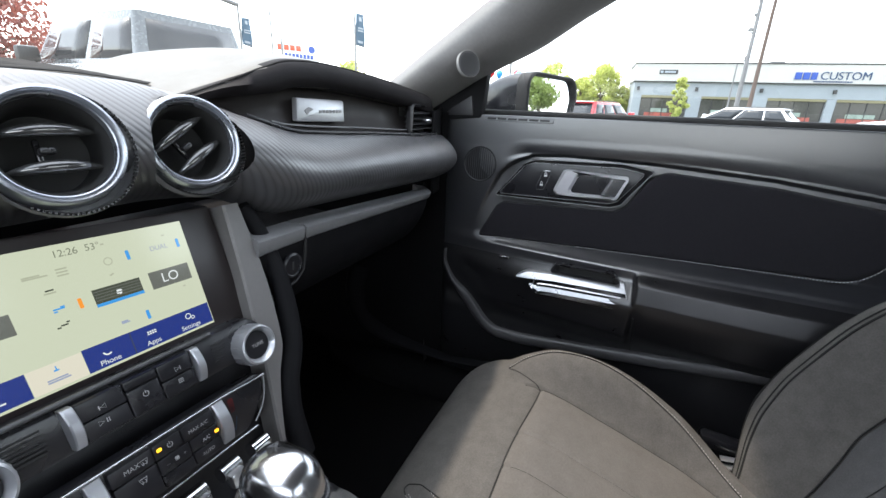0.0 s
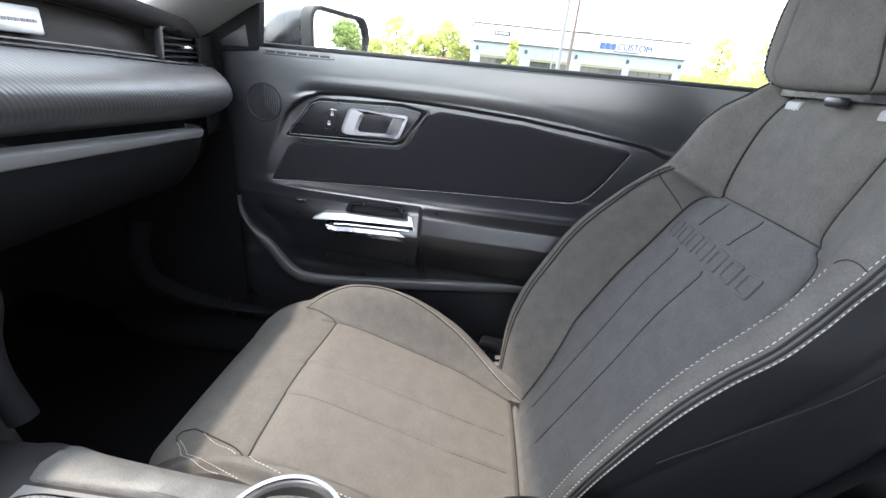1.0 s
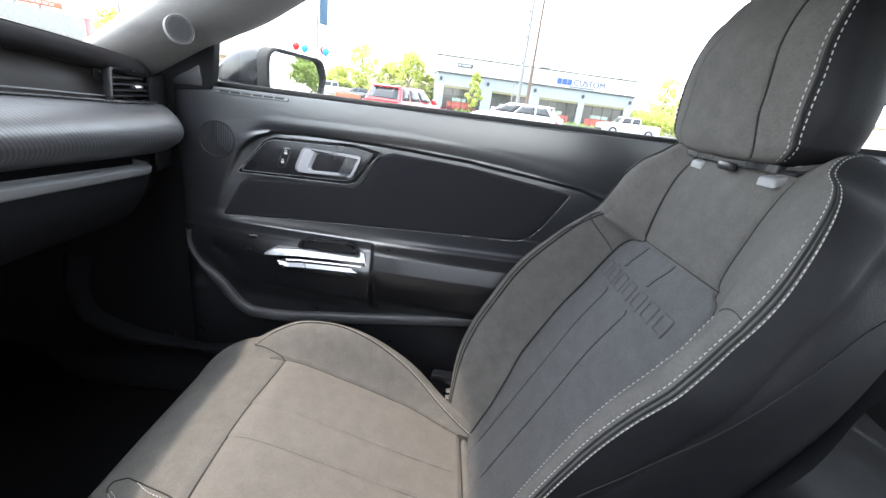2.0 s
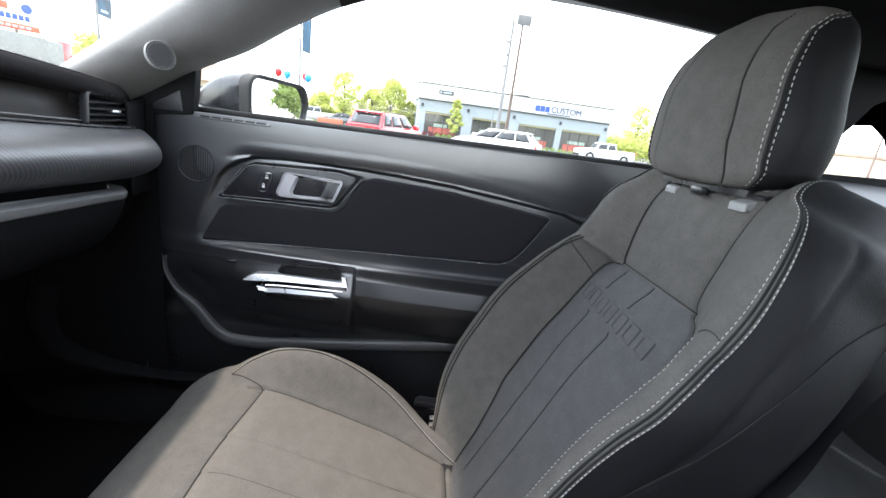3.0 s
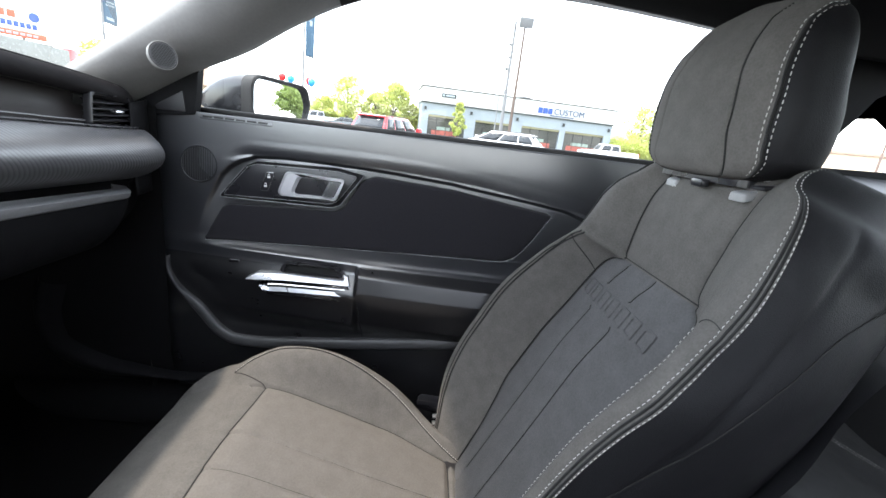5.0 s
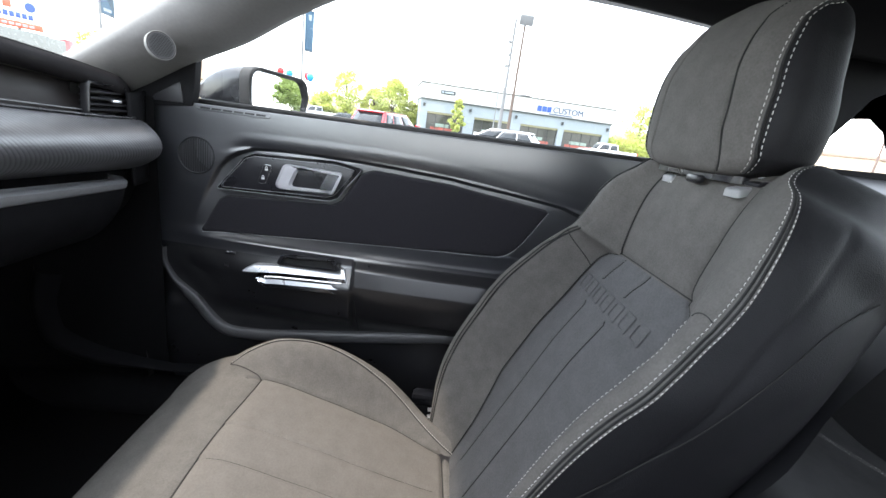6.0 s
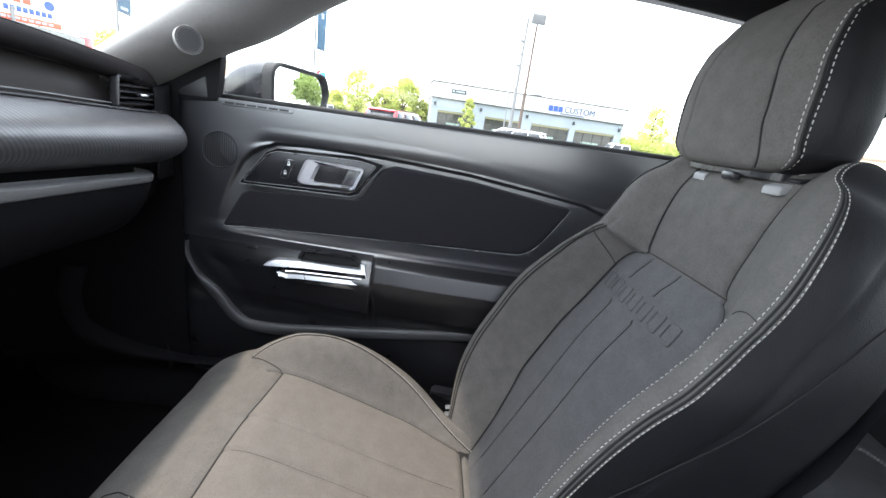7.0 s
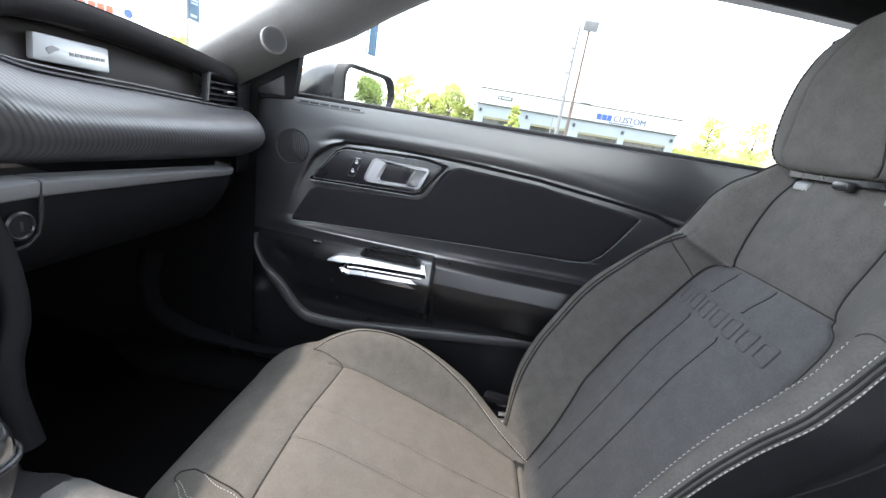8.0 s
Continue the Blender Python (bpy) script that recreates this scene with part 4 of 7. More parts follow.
for sign in (-1, 1):
    SP = sheet("side_panel", side_rows(sign, 44), VINYL, SEAT, "black vinyl backrest side", angle=80, flip=sign < 0)
    seam_t = np.linspace(0.02, 0.985, 220)
    edge = back_point(np.full(220, sign * 1.0), seam_t)
    nrm = np.array([-sign * -0.5 * np.array((1.0, 0, 0)) + BN] * 220)
    for q in (0.966, 0.984) if sign < 0 else (1.0,):
        tube("piping", back_point(np.full(220, sign * q), seam_t) + 0.0004 * BN, 0.0014 if sign < 0 else 0.0022, SEAM, SP, seg=6)
    if sign < 0:
        line = smooth_path([(-0.500, 0.655), (-0.568, 0.738), (-0.611, 0.792), (-0.646, 0.832), (-0.680, 0.866), (-0.725, 0.892)], 60)
        grid = np.array(side_rows(-1, 44)).reshape(-1, 3)
        pts = []
        for y, z in line:
            k = np.argmin((grid[:, 1] - y) ** 2 + (grid[:, 2] - z) ** 2)
            pts.append((grid[k, 0], y, z))
        xs = np.convolve(np.pad([p[0] for p in pts], 4, mode="edge"), np.ones(9) / 9, mode="valid")
        tube("seam", [(x - 0.0006, p[1], p[2]) for x, p in zip(xs, pts)], 0.0007, SEAM, SP, seg=5)
        inner = back_point(np.full(220, -0.950), seam_t)
        stitches("stitching", inner + 0.0006 * BN, [BN + 0.3 * np.array((-1.0, 0, 0))] * 220, SP)
        outer = back_point(np.full(220, -0.999), seam_t)
        stitches("stitching", outer + 0.0006 * BN, [BN + 0.6 * np.array((-1.0, 0, 0))] * 220, SP)
        # second row that leaves the notch beside the centre panel
        tt = np.linspace(0.03, 0.676, 160)
        mid = back_point(-0.83 + 0.0 * tt, tt)
        stitches("stitching", mid + 0.0008 * BN, [BN + 0.3 * np.array((1.0, 0, 0))] * 160, SP)
        f_ = np.linspace(0, 1, 24)
        tube("seam", back_point(-0.83 - 0.12 * f_, 0.678 + 0.010 * np.sin(f_ * 2.4)) + 0.0002 * BN, 0.0006, SEAM, SP, seg=5)
    else:
        for q, r in ((0.79, 0.0017), (0.815, 0.0012)):
            tube("seam", back_point(np.full(150, q), np.linspace(0.06, 0.69, 150)) + 0.0006 * BN, r, SEAM, SP, seg=5)

# dark seam threads lying in the grooves
for q in (-0.5, 0.5):
    tube("seam", back_point(np.full(120, q), np.linspace(0.02, 0.985, 120)) + (0.0030 if q > 0 else 0.0008) * BN, 0.0013, SEAM, BACK, seg=5)
qq = np.linspace(-0.5, 0.5, 60)
tube("seam", back_point(qq, 0.86 * (0.478 + 0.05 + 0.0 * qq) / (TOP_S + 0.05)) + 0.0002 * BN, 0.0010, SEAM, BACK, seg=5)
ff = np.linspace(0, 1, 40)
tube("seam", back_point(0.84 - 0.33 * ff, 0.86 * (0.462 - 0.030 * ff + 0.05) / (TOP_S + 0.05)) + 0.0003 * BN, 0.0009, SEAM, BACK, seg=5)
for shift in (0.0, -0.081):
    for s0, s1 in ((0.02, 0.386), (0.429, 0.474)):
        ss = np.linspace(s0, s1, 60)
        aa = pleat_at(ss) + shift
        tube("pleat", back_point(0.5 * aa / back_in(ss, True) if shift == 0 else 0.5 * aa / np.where(aa > 0, back_in(ss, True), back_in(ss, False)), 0.86 * (ss + 0.05) / (TOP_S + 0.05)) + 0.0012 * BN, 0.0007, SEAM, BACK, seg=5)
# shoulder stitches on the far side
tt = np.linspace(0, 1, 40)
for dq in (0.0, -0.05):
    stitches("stitching", back_point(0.42 - 0.20 * tt + dq, 0.870 - 0.030 * tt) + 0.0008 * BN, [BN + 0.4 * BU] * 40, BACK, 0.004, 0.0024, 0.0006)
# shell behind
sheet("back_shell", [[BO + np.array((a, 0, 0)) + s * BU + (-0.055 - 0.045 * (1 - (a / 0.26) ** 2) - 0.03 * float(sstep(0.45, 0.62, s))) * BN
                      for a in np.linspace(-1, 1, 24) * float(back_w(s, False) + 0.006)] for s in np.linspace(-0.05, 0.655, 40)], PLASTIC, SEAT, "black plastic seat back shell")

# embossed word as raised outlines of plain bars
for k in range(7):
    a0 = 0.130 - k * 0.0327
    out = rounded([(a0 - 0.0125, 0.392), (a0 + 0.0125, 0.392), (a0 + 0.0125, 0.421), (a0 - 0.0125, 0.421)], 0.004, 3)
    inn = [((p[0] - a0) * 0.66 + a0, (p[1] - 0.4065) * 0.72 + 0.4065) for p in out]

    def emboss(u, v, w):
        t = 0.86 * (v + 0.05) / (TOP_S + 0.05)
        return Vector(back_point(np.array(u / float(back_in(v, u > 0)) * 0.5), np.array(t)) + (w - 0.0002) * BN)
    part("embossed_bar", ring_bm(out, inn, 0.0023, emboss, 0.0008), SHADEINSERT, BACK)

# headrest on two posts
HR_X, HR_Y, HR_Z, HR_H = 0.328, -0.6906, 0.974, 0.1944


def head_seam(h):
    return hermite(h, [0, 0.03, 0.14, 0.30, 0.50, 0.72, 0.86, 0.95, 1.0], [0.53, 0.52, 0.45, 0.375, 0.375, 0.345, 0.37, 0.75, 1.1])


def head_welt(h):
    return hermite(h, [0, 0.035, 0.20, 0.34, 0.50, 0.66, 0.80, 0.88, 0.925, 1.0], [1.14, 1.13, 0.98, 0.93, 0.97, 0.98, 1.06, 1.46, 1.83, 2.2])


def head_point(th, h):
    """th: angle round the headrest, 0 to the front; h: 0..1 up."""
    th, h = np.asarray(th, float), np.asarray(h, float)
    knots = [0, 0.03, 0.12, 0.35, 0.55, 0.72, 0.86, 0.95, 1.0]
    wx = hermite(h, knots, [0.088, 0.106, 0.123, 0.130, 0.124, 0.117, 0.103, 0.085, 0.02])
    front = hermite(h, knots, [0.024, 0.033, 0.041, 0.046, 0.049, 0.042, 0.029, 0.018, 0.010])
    rear = hermite(h, knots, [0.022, 0.046, 0.061, 0.055, 0.047, 0.045, 0.047, 0.032, 0.011])
    c, s = np.cos(th), np.sin(th)
    e = 0.62
    x = wx * np.sign(s) * np.abs(s) ** e
    y = np.where(c > 0, front, rear) * np.sign(c) * np.abs(c) ** e
    y = np.where(y > 0, y * (1 - 0.10 * (x / 0.14) ** 2), y)
    dip = 0.0022 * gdip(np.abs(th) - head_seam(h), 0.022)
    return np.stack([HR_X + x * (1 - dip * 8), HR_Y + y - dip * np.sign(c) - 0.0153 * h, HR_Z + HR_H * h + 0.006 * (np.abs(x) / 0.14) ** 2 * sstep(0.25, 0.0, h)], -1)


th, h = np.meshgrid(np.linspace(-math.pi, math.pi, 361)[:-1], np.r_[np.linspace(0, 0.08, 6)[:-1], np.linspace(0.08, 1, 90)], indexing="ij")
rows = np.transpose(head_point(th, h), (1, 0, 2))
HEAD = sheet("headrest", np.concatenate([np.broadcast_to(rows[:1].mean(1, keepdims=True), rows[:1].shape) + np.array((0, 0, 0.004)), rows, np.broadcast_to(rows[-1:].mean(1, keepdims=True), rows[-1:].shape)]),
             CLOTH, SEAT, "charcoal cloth headrest with stitched side welt", close_v=True, angle=80, flip=True)
HEAD.data.materials.append(VINYL)
heights = np.r_[0.0, h[0], 1.0]
for k, f in enumerate(HEAD.data.polygons):
    row, col = divmod(k, len(th))
    if row + 1 < len(heights) and abs(th[col, 0] + math.pi / len(th)) > float(head_welt(min((heights[row] + heights[row + 1]) / 2, 1.0))):
        f.material_index = 1
hh = np.linspace(0.02, 0.93, 90)
for a0 in (-1.0,):
    tube("seam", head_point(a0 * head_seam(hh), hh) + np.array((0, 0.0006, 0)), 0.0012, SEAM, HEAD, seg=5)
for a0 in (-1.02, 1.02):
    wl = np.sign(a0) * head_welt(hh)
    tube("welt", head_point(wl, hh) + np.array((math.sin(a0) * 0.001, 0.0006, 0)), 0.0016, SEAM, HEAD, seg=5)
    for da in (-0.085, 0.085):
        stitches("stitching", head_point(wl + da, hh) + np.array((math.sin(a0) * 0.001, 0.0006, 0)), [np.array((math.sin(a0), 0.7, 0.1))] * 90, HEAD, 0.0042, 0.0024, 0.00055)
part("base_plate", plate_bm([(HR_X + 0.086 * math.copysign(abs(math.sin(t)) ** 0.62, math.sin(t)), HR_Y + 0.022 * math.copysign(abs(math.cos(t)) ** 0.62, math.cos(t))) for t in np.linspace(0, 2 * math.pi, 48, endpoint=False)], 0.010, to=lambda x, y, w: Vector((x, y, HR_Z - 0.006 + w))), SATIN, HEAD, "black plastic base of the headrest")
for px_ in (0.241, 0.373):
    POST = tube("post", [(px_ - 0.004, HR_Y - 0.020, 0.940), (px_ - 0.004, HR_Y - 0.004, 1.0)], 0.0060, LEVER, SEAT, "chrome headrest post", seg=16)
    COL = part("collar", plate_bm(rounded([(-0.012, -0.012), (-0.013, 0.010), (0.013, 0.010), (0.012, -0.012)], 0.004, 4), 0.009, 0.003, to=lambda u, v, w, x0=px_: Vector((x0 + u, HR_Y + 0.008 + v, 0.9565 + w - 0.30 * v))), GREYTRIM, POST, "grey plastic post collar")
    part("collar_top", block_bm((0.022, 0.020, 0.004), 0.0015, m=pose(px_ - 0.010, HR_Y - 0.004, 0.9725, -17)), SATIN, POST)
part("release_button", block_bm((0.022, 0.012, 0.010), 0.003, m=pose(HR_X - 0.03, HR_Y + 0.025, 0.966)), SATIN, SEAT)

# cushion
CX = 0.330


def cush_w(y, right):
    far = hermite(-y, [-0.12, -0.04, 0.0, 0.1, 0.25, 0.34, 0.42, 0.52], [0.205, 0.210, 0.220, 0.243, 0.246, 0.225, 0.175, 0.13])
    near = hermite(-y, [-0.12, -0.04, 0.0, 0.06, 0.15, 0.25, 0.34, 0.42, 0.52], [0.168, 0.172, 0.180, 0.205, 0.225, 0.23, 0.225, 0.20, 0.16])
    return np.where(right, far, near)


def cush_z(y):
    return hermite(-y, [-0.12, 0.0, 0.078, 0.2, 0.3, 0.43, 0.52], [0.497, 0.497, 0.494, 0.460, 0.425, 0.386, 0.368])


def cush_b(y):
    return hermite(-y, [-0.12, 0.0, 0.03, 0.09, 0.2, 0.3, 0.40, 0.52], [0.006, 0.012, 0.026, 0.050, 0.074, 0.062, 0.030, 0.02])


def cush_in(y):
    return hermite(-y, [-0.12, 0.0, 0.078, 0.3, 0.43, 0.52], [0.155, 0.155, 0.160, 0.158, 0.125, 0.10])


def front_t(q):
    """Where the seam before the centre panel runs; it swings forward from the far side."""
    return 0.6752 + 0.012 * sstep(0.5, -0.1, q)


def cush_point(q, t):
    """q across; t 0 at the back, 0.8 at the front edge, then down over the roll."""
    q, t = np.asarray(q, float), np.asarray(t, float)
    flat = np.where(t < 0.8, -0.50 + 0.50 * t / 0.8, 0.0)
    th = np.clip((t - 0.6752) / 0.3248, 0, 1) * 2.0
    aq = np.abs(q)
    p = np.clip((aq - 0.5) / 0.5, 0, 1)
    crown = 0.022 * (1 - 0.32 * aq ** 2)
    y2 = np.where(th > 0, -0.078 + (0.158 - 0.045 * p ** 1.5 - 0.032 * sstep(-0.38, -0.62, q) + crown) * np.sin(th), flat)
    y = np.where(th < 1.5, np.minimum(y2, 0.0), 0.0)
    w, ai = cush_w(y, q > 0), cush_in(y)
    a = np.where(aq <= 0.5, ai * aq / 0.5, ai + (w - ai) * p) * np.sign(q)
    z = cush_z(y) + cush_b(y) * (sstep(-0.05, 0.70, p) - 0.25 * sstep(0.78, 1.0, p)) + 0.008 * (1 - np.clip(aq / 0.5, 0, 1) ** 2) * sstep(-0.04, -0.10, y)
    z = z - 0.004 * gdip((aq - 0.5) * 0.3, 0.0035) * (y < -0.05)
    z = z - 0.004 * gdip((t - front_t(q)) * 0.7, 0.0040) * (aq < 0.53)
    z = z - 0.004 * gdip(y + 0.430, 0.0045) * (aq < 0.6)
    for c0 in (-0.045, 0.027):
        z = z - (0.0022 * gdip(a - c0, 0.003) - 0.0022 * np.exp(-np.clip(a - c0 - 0.002, 0, 1) / 0.014) * sstep(0.0, 0.004, a - c0)) * sstep(0.012, -0.004, t - front_t(q)) * sstep(-0.43, -0.40, y)
    z2 = z - 0.09 * (1 - 0.5 * p * (q > 0)) * (1 - np.cos(th))
    return np.stack([CX + a, y2, z2], -1)


def cush_sheet(q0, q1, t0, t1, nq, nt):
    q, f = np.meshgrid(np.linspace(q0, q1, nq), np.linspace(0, 1, nt), indexing="ij")
    a, b = [front_t(q) if v == TF else v for v in (t0, t1)]
    return cush_point(q, a + (b - a) * f)


TF, TR = 0.8 * (0.5 - 0.078) / 0.5, 0.8 * (0.5 - 0.43) / 0.5
CUSH = sheet("cushion", cush_sheet(-0.5, 0.5, TF, 1.0, 80, 80), CLOTH, SEAT, angle=80)
sheet("center_panel", cush_sheet(-0.5, 0.5, TR, TF, 120, 130), INSERT, CUSH, "grey woven cushion panel with pleats", angle=80)
sheet("rear_panel", cush_sheet(-0.5, 0.5, 0.0, TR, 40, 24), CLOTH, CUSH, angle=80)
for q0, q1 in ((-1.0, -0.5), (0.5, 1.0)):
    sheet("bolster", cush_sheet(q0, q1, 0.0, 1.0, 50, 170), CLOTH, CUSH, angle=80)
qq = np.linspace(-0.5, 0.5, 50)
tube("seam", cush_point(qq, front_t(qq)) + np.array((0, 0, 0.0004)), 0.0014, SEAM, CUSH, seg=5)
tube("seam", cush_point(qq, np.full(50, TR)) + np.array((0, 0, 0.0004)), 0.0014, SEAM, CUSH, seg=5)
for c0 in (-0.045, 0.027):
    tt = np.linspace(TR + 0.03, 0.676, 80)
    yy = -0.50 + 0.50 * tt / 0.8
    tube("pleat", cush_point(0.5 * c0 / cush_in(yy), tt) + np.array((0, 0, 0.0002)), 0.0005, SEAM, CUSH, seg=5)
for q in (-0.5, 0.5):
    tube("seam", cush_point(np.full(120, q), np.linspace(TR, float(front_t(q)), 120)) + np.array((0, 0, 0.0002)), 0.0009, SEAM, CUSH, seg=5)
for sgn in (-1, 1):
    if sgn > 0:
        tube("seam", cush_point(np.linspace(0.5, 0.71, 30), np.linspace(TF, 0.745, 30)) + np.array((0, 0, 0.0002)), 0.0009, SEAM, CUSH, seg=5)
    else:
        cap = smooth_path([(-0.422, 0.804), (-0.385, 0.811), (-0.362, 0.806), (-0.362, 0.788), (-0.386, 0.767), (-0.43, 0.737), (-0.466, 0.705), (-0.50, 0.6872)], 90)
        tube("seam", cush_point(cap[:, 0], cap[:, 1]) + np.array((0, 0, 0.0004)), 0.0010, SEAM, CUSH, seg=5)
    tt = np.linspace(0.05, 0.745 if sgn > 0 else 0.56, 150)
    welt = hermite(tt, [0.05, 0.09, 0.18, 0.29, 0.39, 0.48, 0.555, 0.655, 0.715, 0.745], [0.52, 0.59, 0.70, 0.76, 0.80, 0.825, 0.845, 0.83, 0.79, 0.71]) if sgn > 0 else np.full(150, 0.915)
    top = cush_point(sgn * welt, tt)
    tube("piping", top + np.array((sgn * 0.002, 0, 0.0002)), 0.0018, SEAM, CUSH, seg=6)
    stitches("stitching", cush_point(sgn * (welt + (0.02 if sgn > 0 else -0.015)), tt) + np.array((0, 0, 0.0005)), [(0, 0, 1)] * 150, CUSH, 0.003, 0.002, 0.0007)
    ts = np.linspace(0, 1, 100)
    edge = cush_point(np.full(100, sgn * 1.0), ts)
    rows = []
    for e in edge:
        rows.append([e + np.array((sgn * 0.010 * math.sin(math.pi * v), 0, -v * max(e[2] - 0.33, 0.01))) for v in np.linspace(0, 1, 12)])
    sheet("side_skirt", rows, CLOTH if sgn < 0 else VINYL, CUSH, angle=80, flip=sgn > 0)
    if sgn < 0:
        for line in ([(-0.396, 0.762), (-0.454, 0.736), (-0.486, 0.704), (-0.66, 0.672), (-0.836, 0.639), (-0.862, 0.615), (-0.898, 0.577)],
                     [(-0.416, 0.799), (-0.456, 0.785), (-0.52, 0.772), (-0.75, 0.763), (-0.888, 0.748), (-0.942, 0.716), (-0.976, 0.685), (-1.0, 0.653)],
                     [(-0.422, 0.804), (-0.458, 0.793), (-0.53, 0.783), (-0.75, 0.779), (-0.918, 0.769), (-0.978, 0.739), (-1.0, 0.704)]):
            run = np.array(smooth_path(line, 80))
            stitches("stitching", cush_point(run[:, 0], run[:, 1]) + np.array((0, 0, 0.0005)), [(-0.3, 0.1, 1)] * len(run), CUSH)
# base, rails and recliner cover
part("seat_base", block_bm((0.40, 0.46, 0.10), 0.02, m=pose(CX, -0.24, 0.335)), PLASTIC, SEAT)
for sx in (-0.17, 0.17):
    part("rail", block_bm((0.03, 0.52, 0.05), 0.006, m=pose(CX + sx, -0.24, FLOOR_TOP + 0.025)), SATIN, SEAT)

# belt buckle beside the far bolster
BUCKLE = holder("belt_anchor", (0.575, -0.42, FLOOR_TOP), "black seat belt anchor with metal strap beside the seat", "seat belt")
part("stalk", block_bm((0.03, 0.06, 0.10), 0.006, m=pose(0.595, -0.44, 0.31)), SATIN, BUCKLE)
for dz in (0.0, 0.012):
    part("tongue", block_bm((0.012, 0.075, 0.003), 0.001, m=pose(0.588 + dz * 0.6, -0.440, 0.373 + dz, -9)), BRIGHTSATIN, BUCKLE, "bright metal belt plate")
part("cover", block_bm((0.03, 0.13, 0.018), 0.007, m=pose(0.615, -0.43, 0.400, 4)), SATIN, BUCKLE)

# rear seat behind
REAR = holder("rear_seat", (0.30, -1.25, FLOOR_TOP), "black vinyl rear seat with pale stitching", "rear seat")
rows = []
for x in np.linspace(0.02, 0.62, 30):
    r = (x - 0.32) / 0.30
    row = [(x, y, z + 0.03 * abs(r) ** 3 - (0.03 if abs(r) > 0.97 else 0)) for y, z in zip(*np.array([(-0.86, 0.36), (-0.87, 0.46), (-0.90, 0.505), (-0.95, 0.515), (-1.05, 0.50), (-1.25, 0.46), (-1.34, 0.45)]).T)]
    rows.append(row)
RC = sheet("cushion", rows, REARVINYL, REAR, angle=70, flip=True)
sheet("backrest", [[(x, -1.30 - 0.25 * f - 0.02 * (1 - abs((x - 0.32) / 0.30) ** 3), 0.46 + 0.47 * f) for f in np.linspace(0, 1, 14)] for x in np.linspace(0.02, 0.62, 24)], REARVINYL, REAR, angle=70, flip=False)
for dy in (0, 0.008):
    p = [(x + dy * 0.6, -1.223 - (0.483 - x) * 0.83 - dy, 0.467 - (0.483 - x) * 0.16 + 0.03 * abs((x - 0.32) / 0.30) ** 3) for x in np.linspace(0.40, 0.56, 40)]
    stitches("stitching", p, [(0, 0.2, 1)] * 40, RC)

# ---- dashboard ----
DASH = holder("dashboard", (0.3, 0.40, FLOOR_TOP), "black padded dashboard with carbon-look trim and round vents", "dashboard")


def brow_z(x):
    return hermite(x, [-0.7, -0.1, 0.05, 0.085, 0.106, 0.134, 0.164, 0.196, 0.233, 0.283, 0.356, 0.448, 0.569, 0.66, 0.72], [0.995, 0.985, 0.975, 0.978, 0.986, 0.998, 1.010, 1.021, 1.031, 1.0335, 1.030, 1.022, 1.0075, 0.993, 0.980])


def brow_h(x):
    """Height of the upright brow under the edge of the pad."""
    return 0.006 + 0.023 * float(sstep(0.10, 0.22, x))


def carbon_top(x):
    return hermite(x, [-0.7, -0.05, 0.05, 0.10, 0.14, 0.18, 0.226, 0.40, 0.55, 0.64, 0.70], [0.995, 1.002, 0.998, 0.986, 0.970, 0.957, 0.947, 0.937, 0.928, 0.925, 0.922])


def carbon_low(x):
    return hermite(x, [-0.7, -0.05, 0.06, 0.11, 0.16, 0.20, 0.30, 0.545, 0.70], [0.885, 0.885, 0.886, 0.884, 0.862, 0.850, 0.845, 0.835, 0.83])


def lip_y(x):
    return 0.214 + 0.05 * sstep(0.60, 0.74, x) + 0.045 * sstep(0.17, 0.05, x)


# top pad: from the windscreen down to the brow
rows = []
for x in np.r_[np.linspace(-0.70, 0.08, 16), np.linspace(0.10, 0.70, 50)]:
    b = float(brow_z(x))
    crest = 0.015 * float(sstep(0.10, 0.30, x)) * float(sstep(0.72, 0.50, x)) + 0.004
    yl, bh = float(lip_y(x)) + 0.006, brow_h(x)
    pts = [(yl + 0.040, b - bh - 0.003), (yl + 0.006, b - bh - 0.002), (yl - 0.001, b - bh + 0.002), (yl + 0.001, b - bh * 0.5), (yl + 0.005, b - 0.003), (yl + 0.011, b), (yl + 0.03, b + crest * 0.2), (yl + 0.11, b + crest * 0.8),
           (yl + 0.18, b + crest), (yl + 0.28, b + crest * 0.8), (yl + 0.42, b - 0.012), (yl + 0.58, b - 0.06)]
    P = smooth_path(pts, 40)
    rows.append([(x, p[0], p[1]) for p in P])
TOPPAD = sheet("top_pad", rows, PAD, DASH, "soft black dash top pad", angle=70)
TOPPAD.data.materials.append(BROWSHADE)
# front faces take the darker base that stands in for shade
for f in TOPPAD.data.polygons:
    if f.center.x > 0.09 and f.center.y < float(lip_y(f.center.x)) + 0.0205 + 0.016 * float(sstep(0.30, 0.50, f.center.x)):
        f.material_index = 1
tube("pad_seam", [(x, float(lip_y(x)) + 0.016, float(brow_z(x)) - 0.0004) for x in np.linspace(0.11, 0.68, 60)], 0.0010, SEAM, TOPPAD, seg=5)

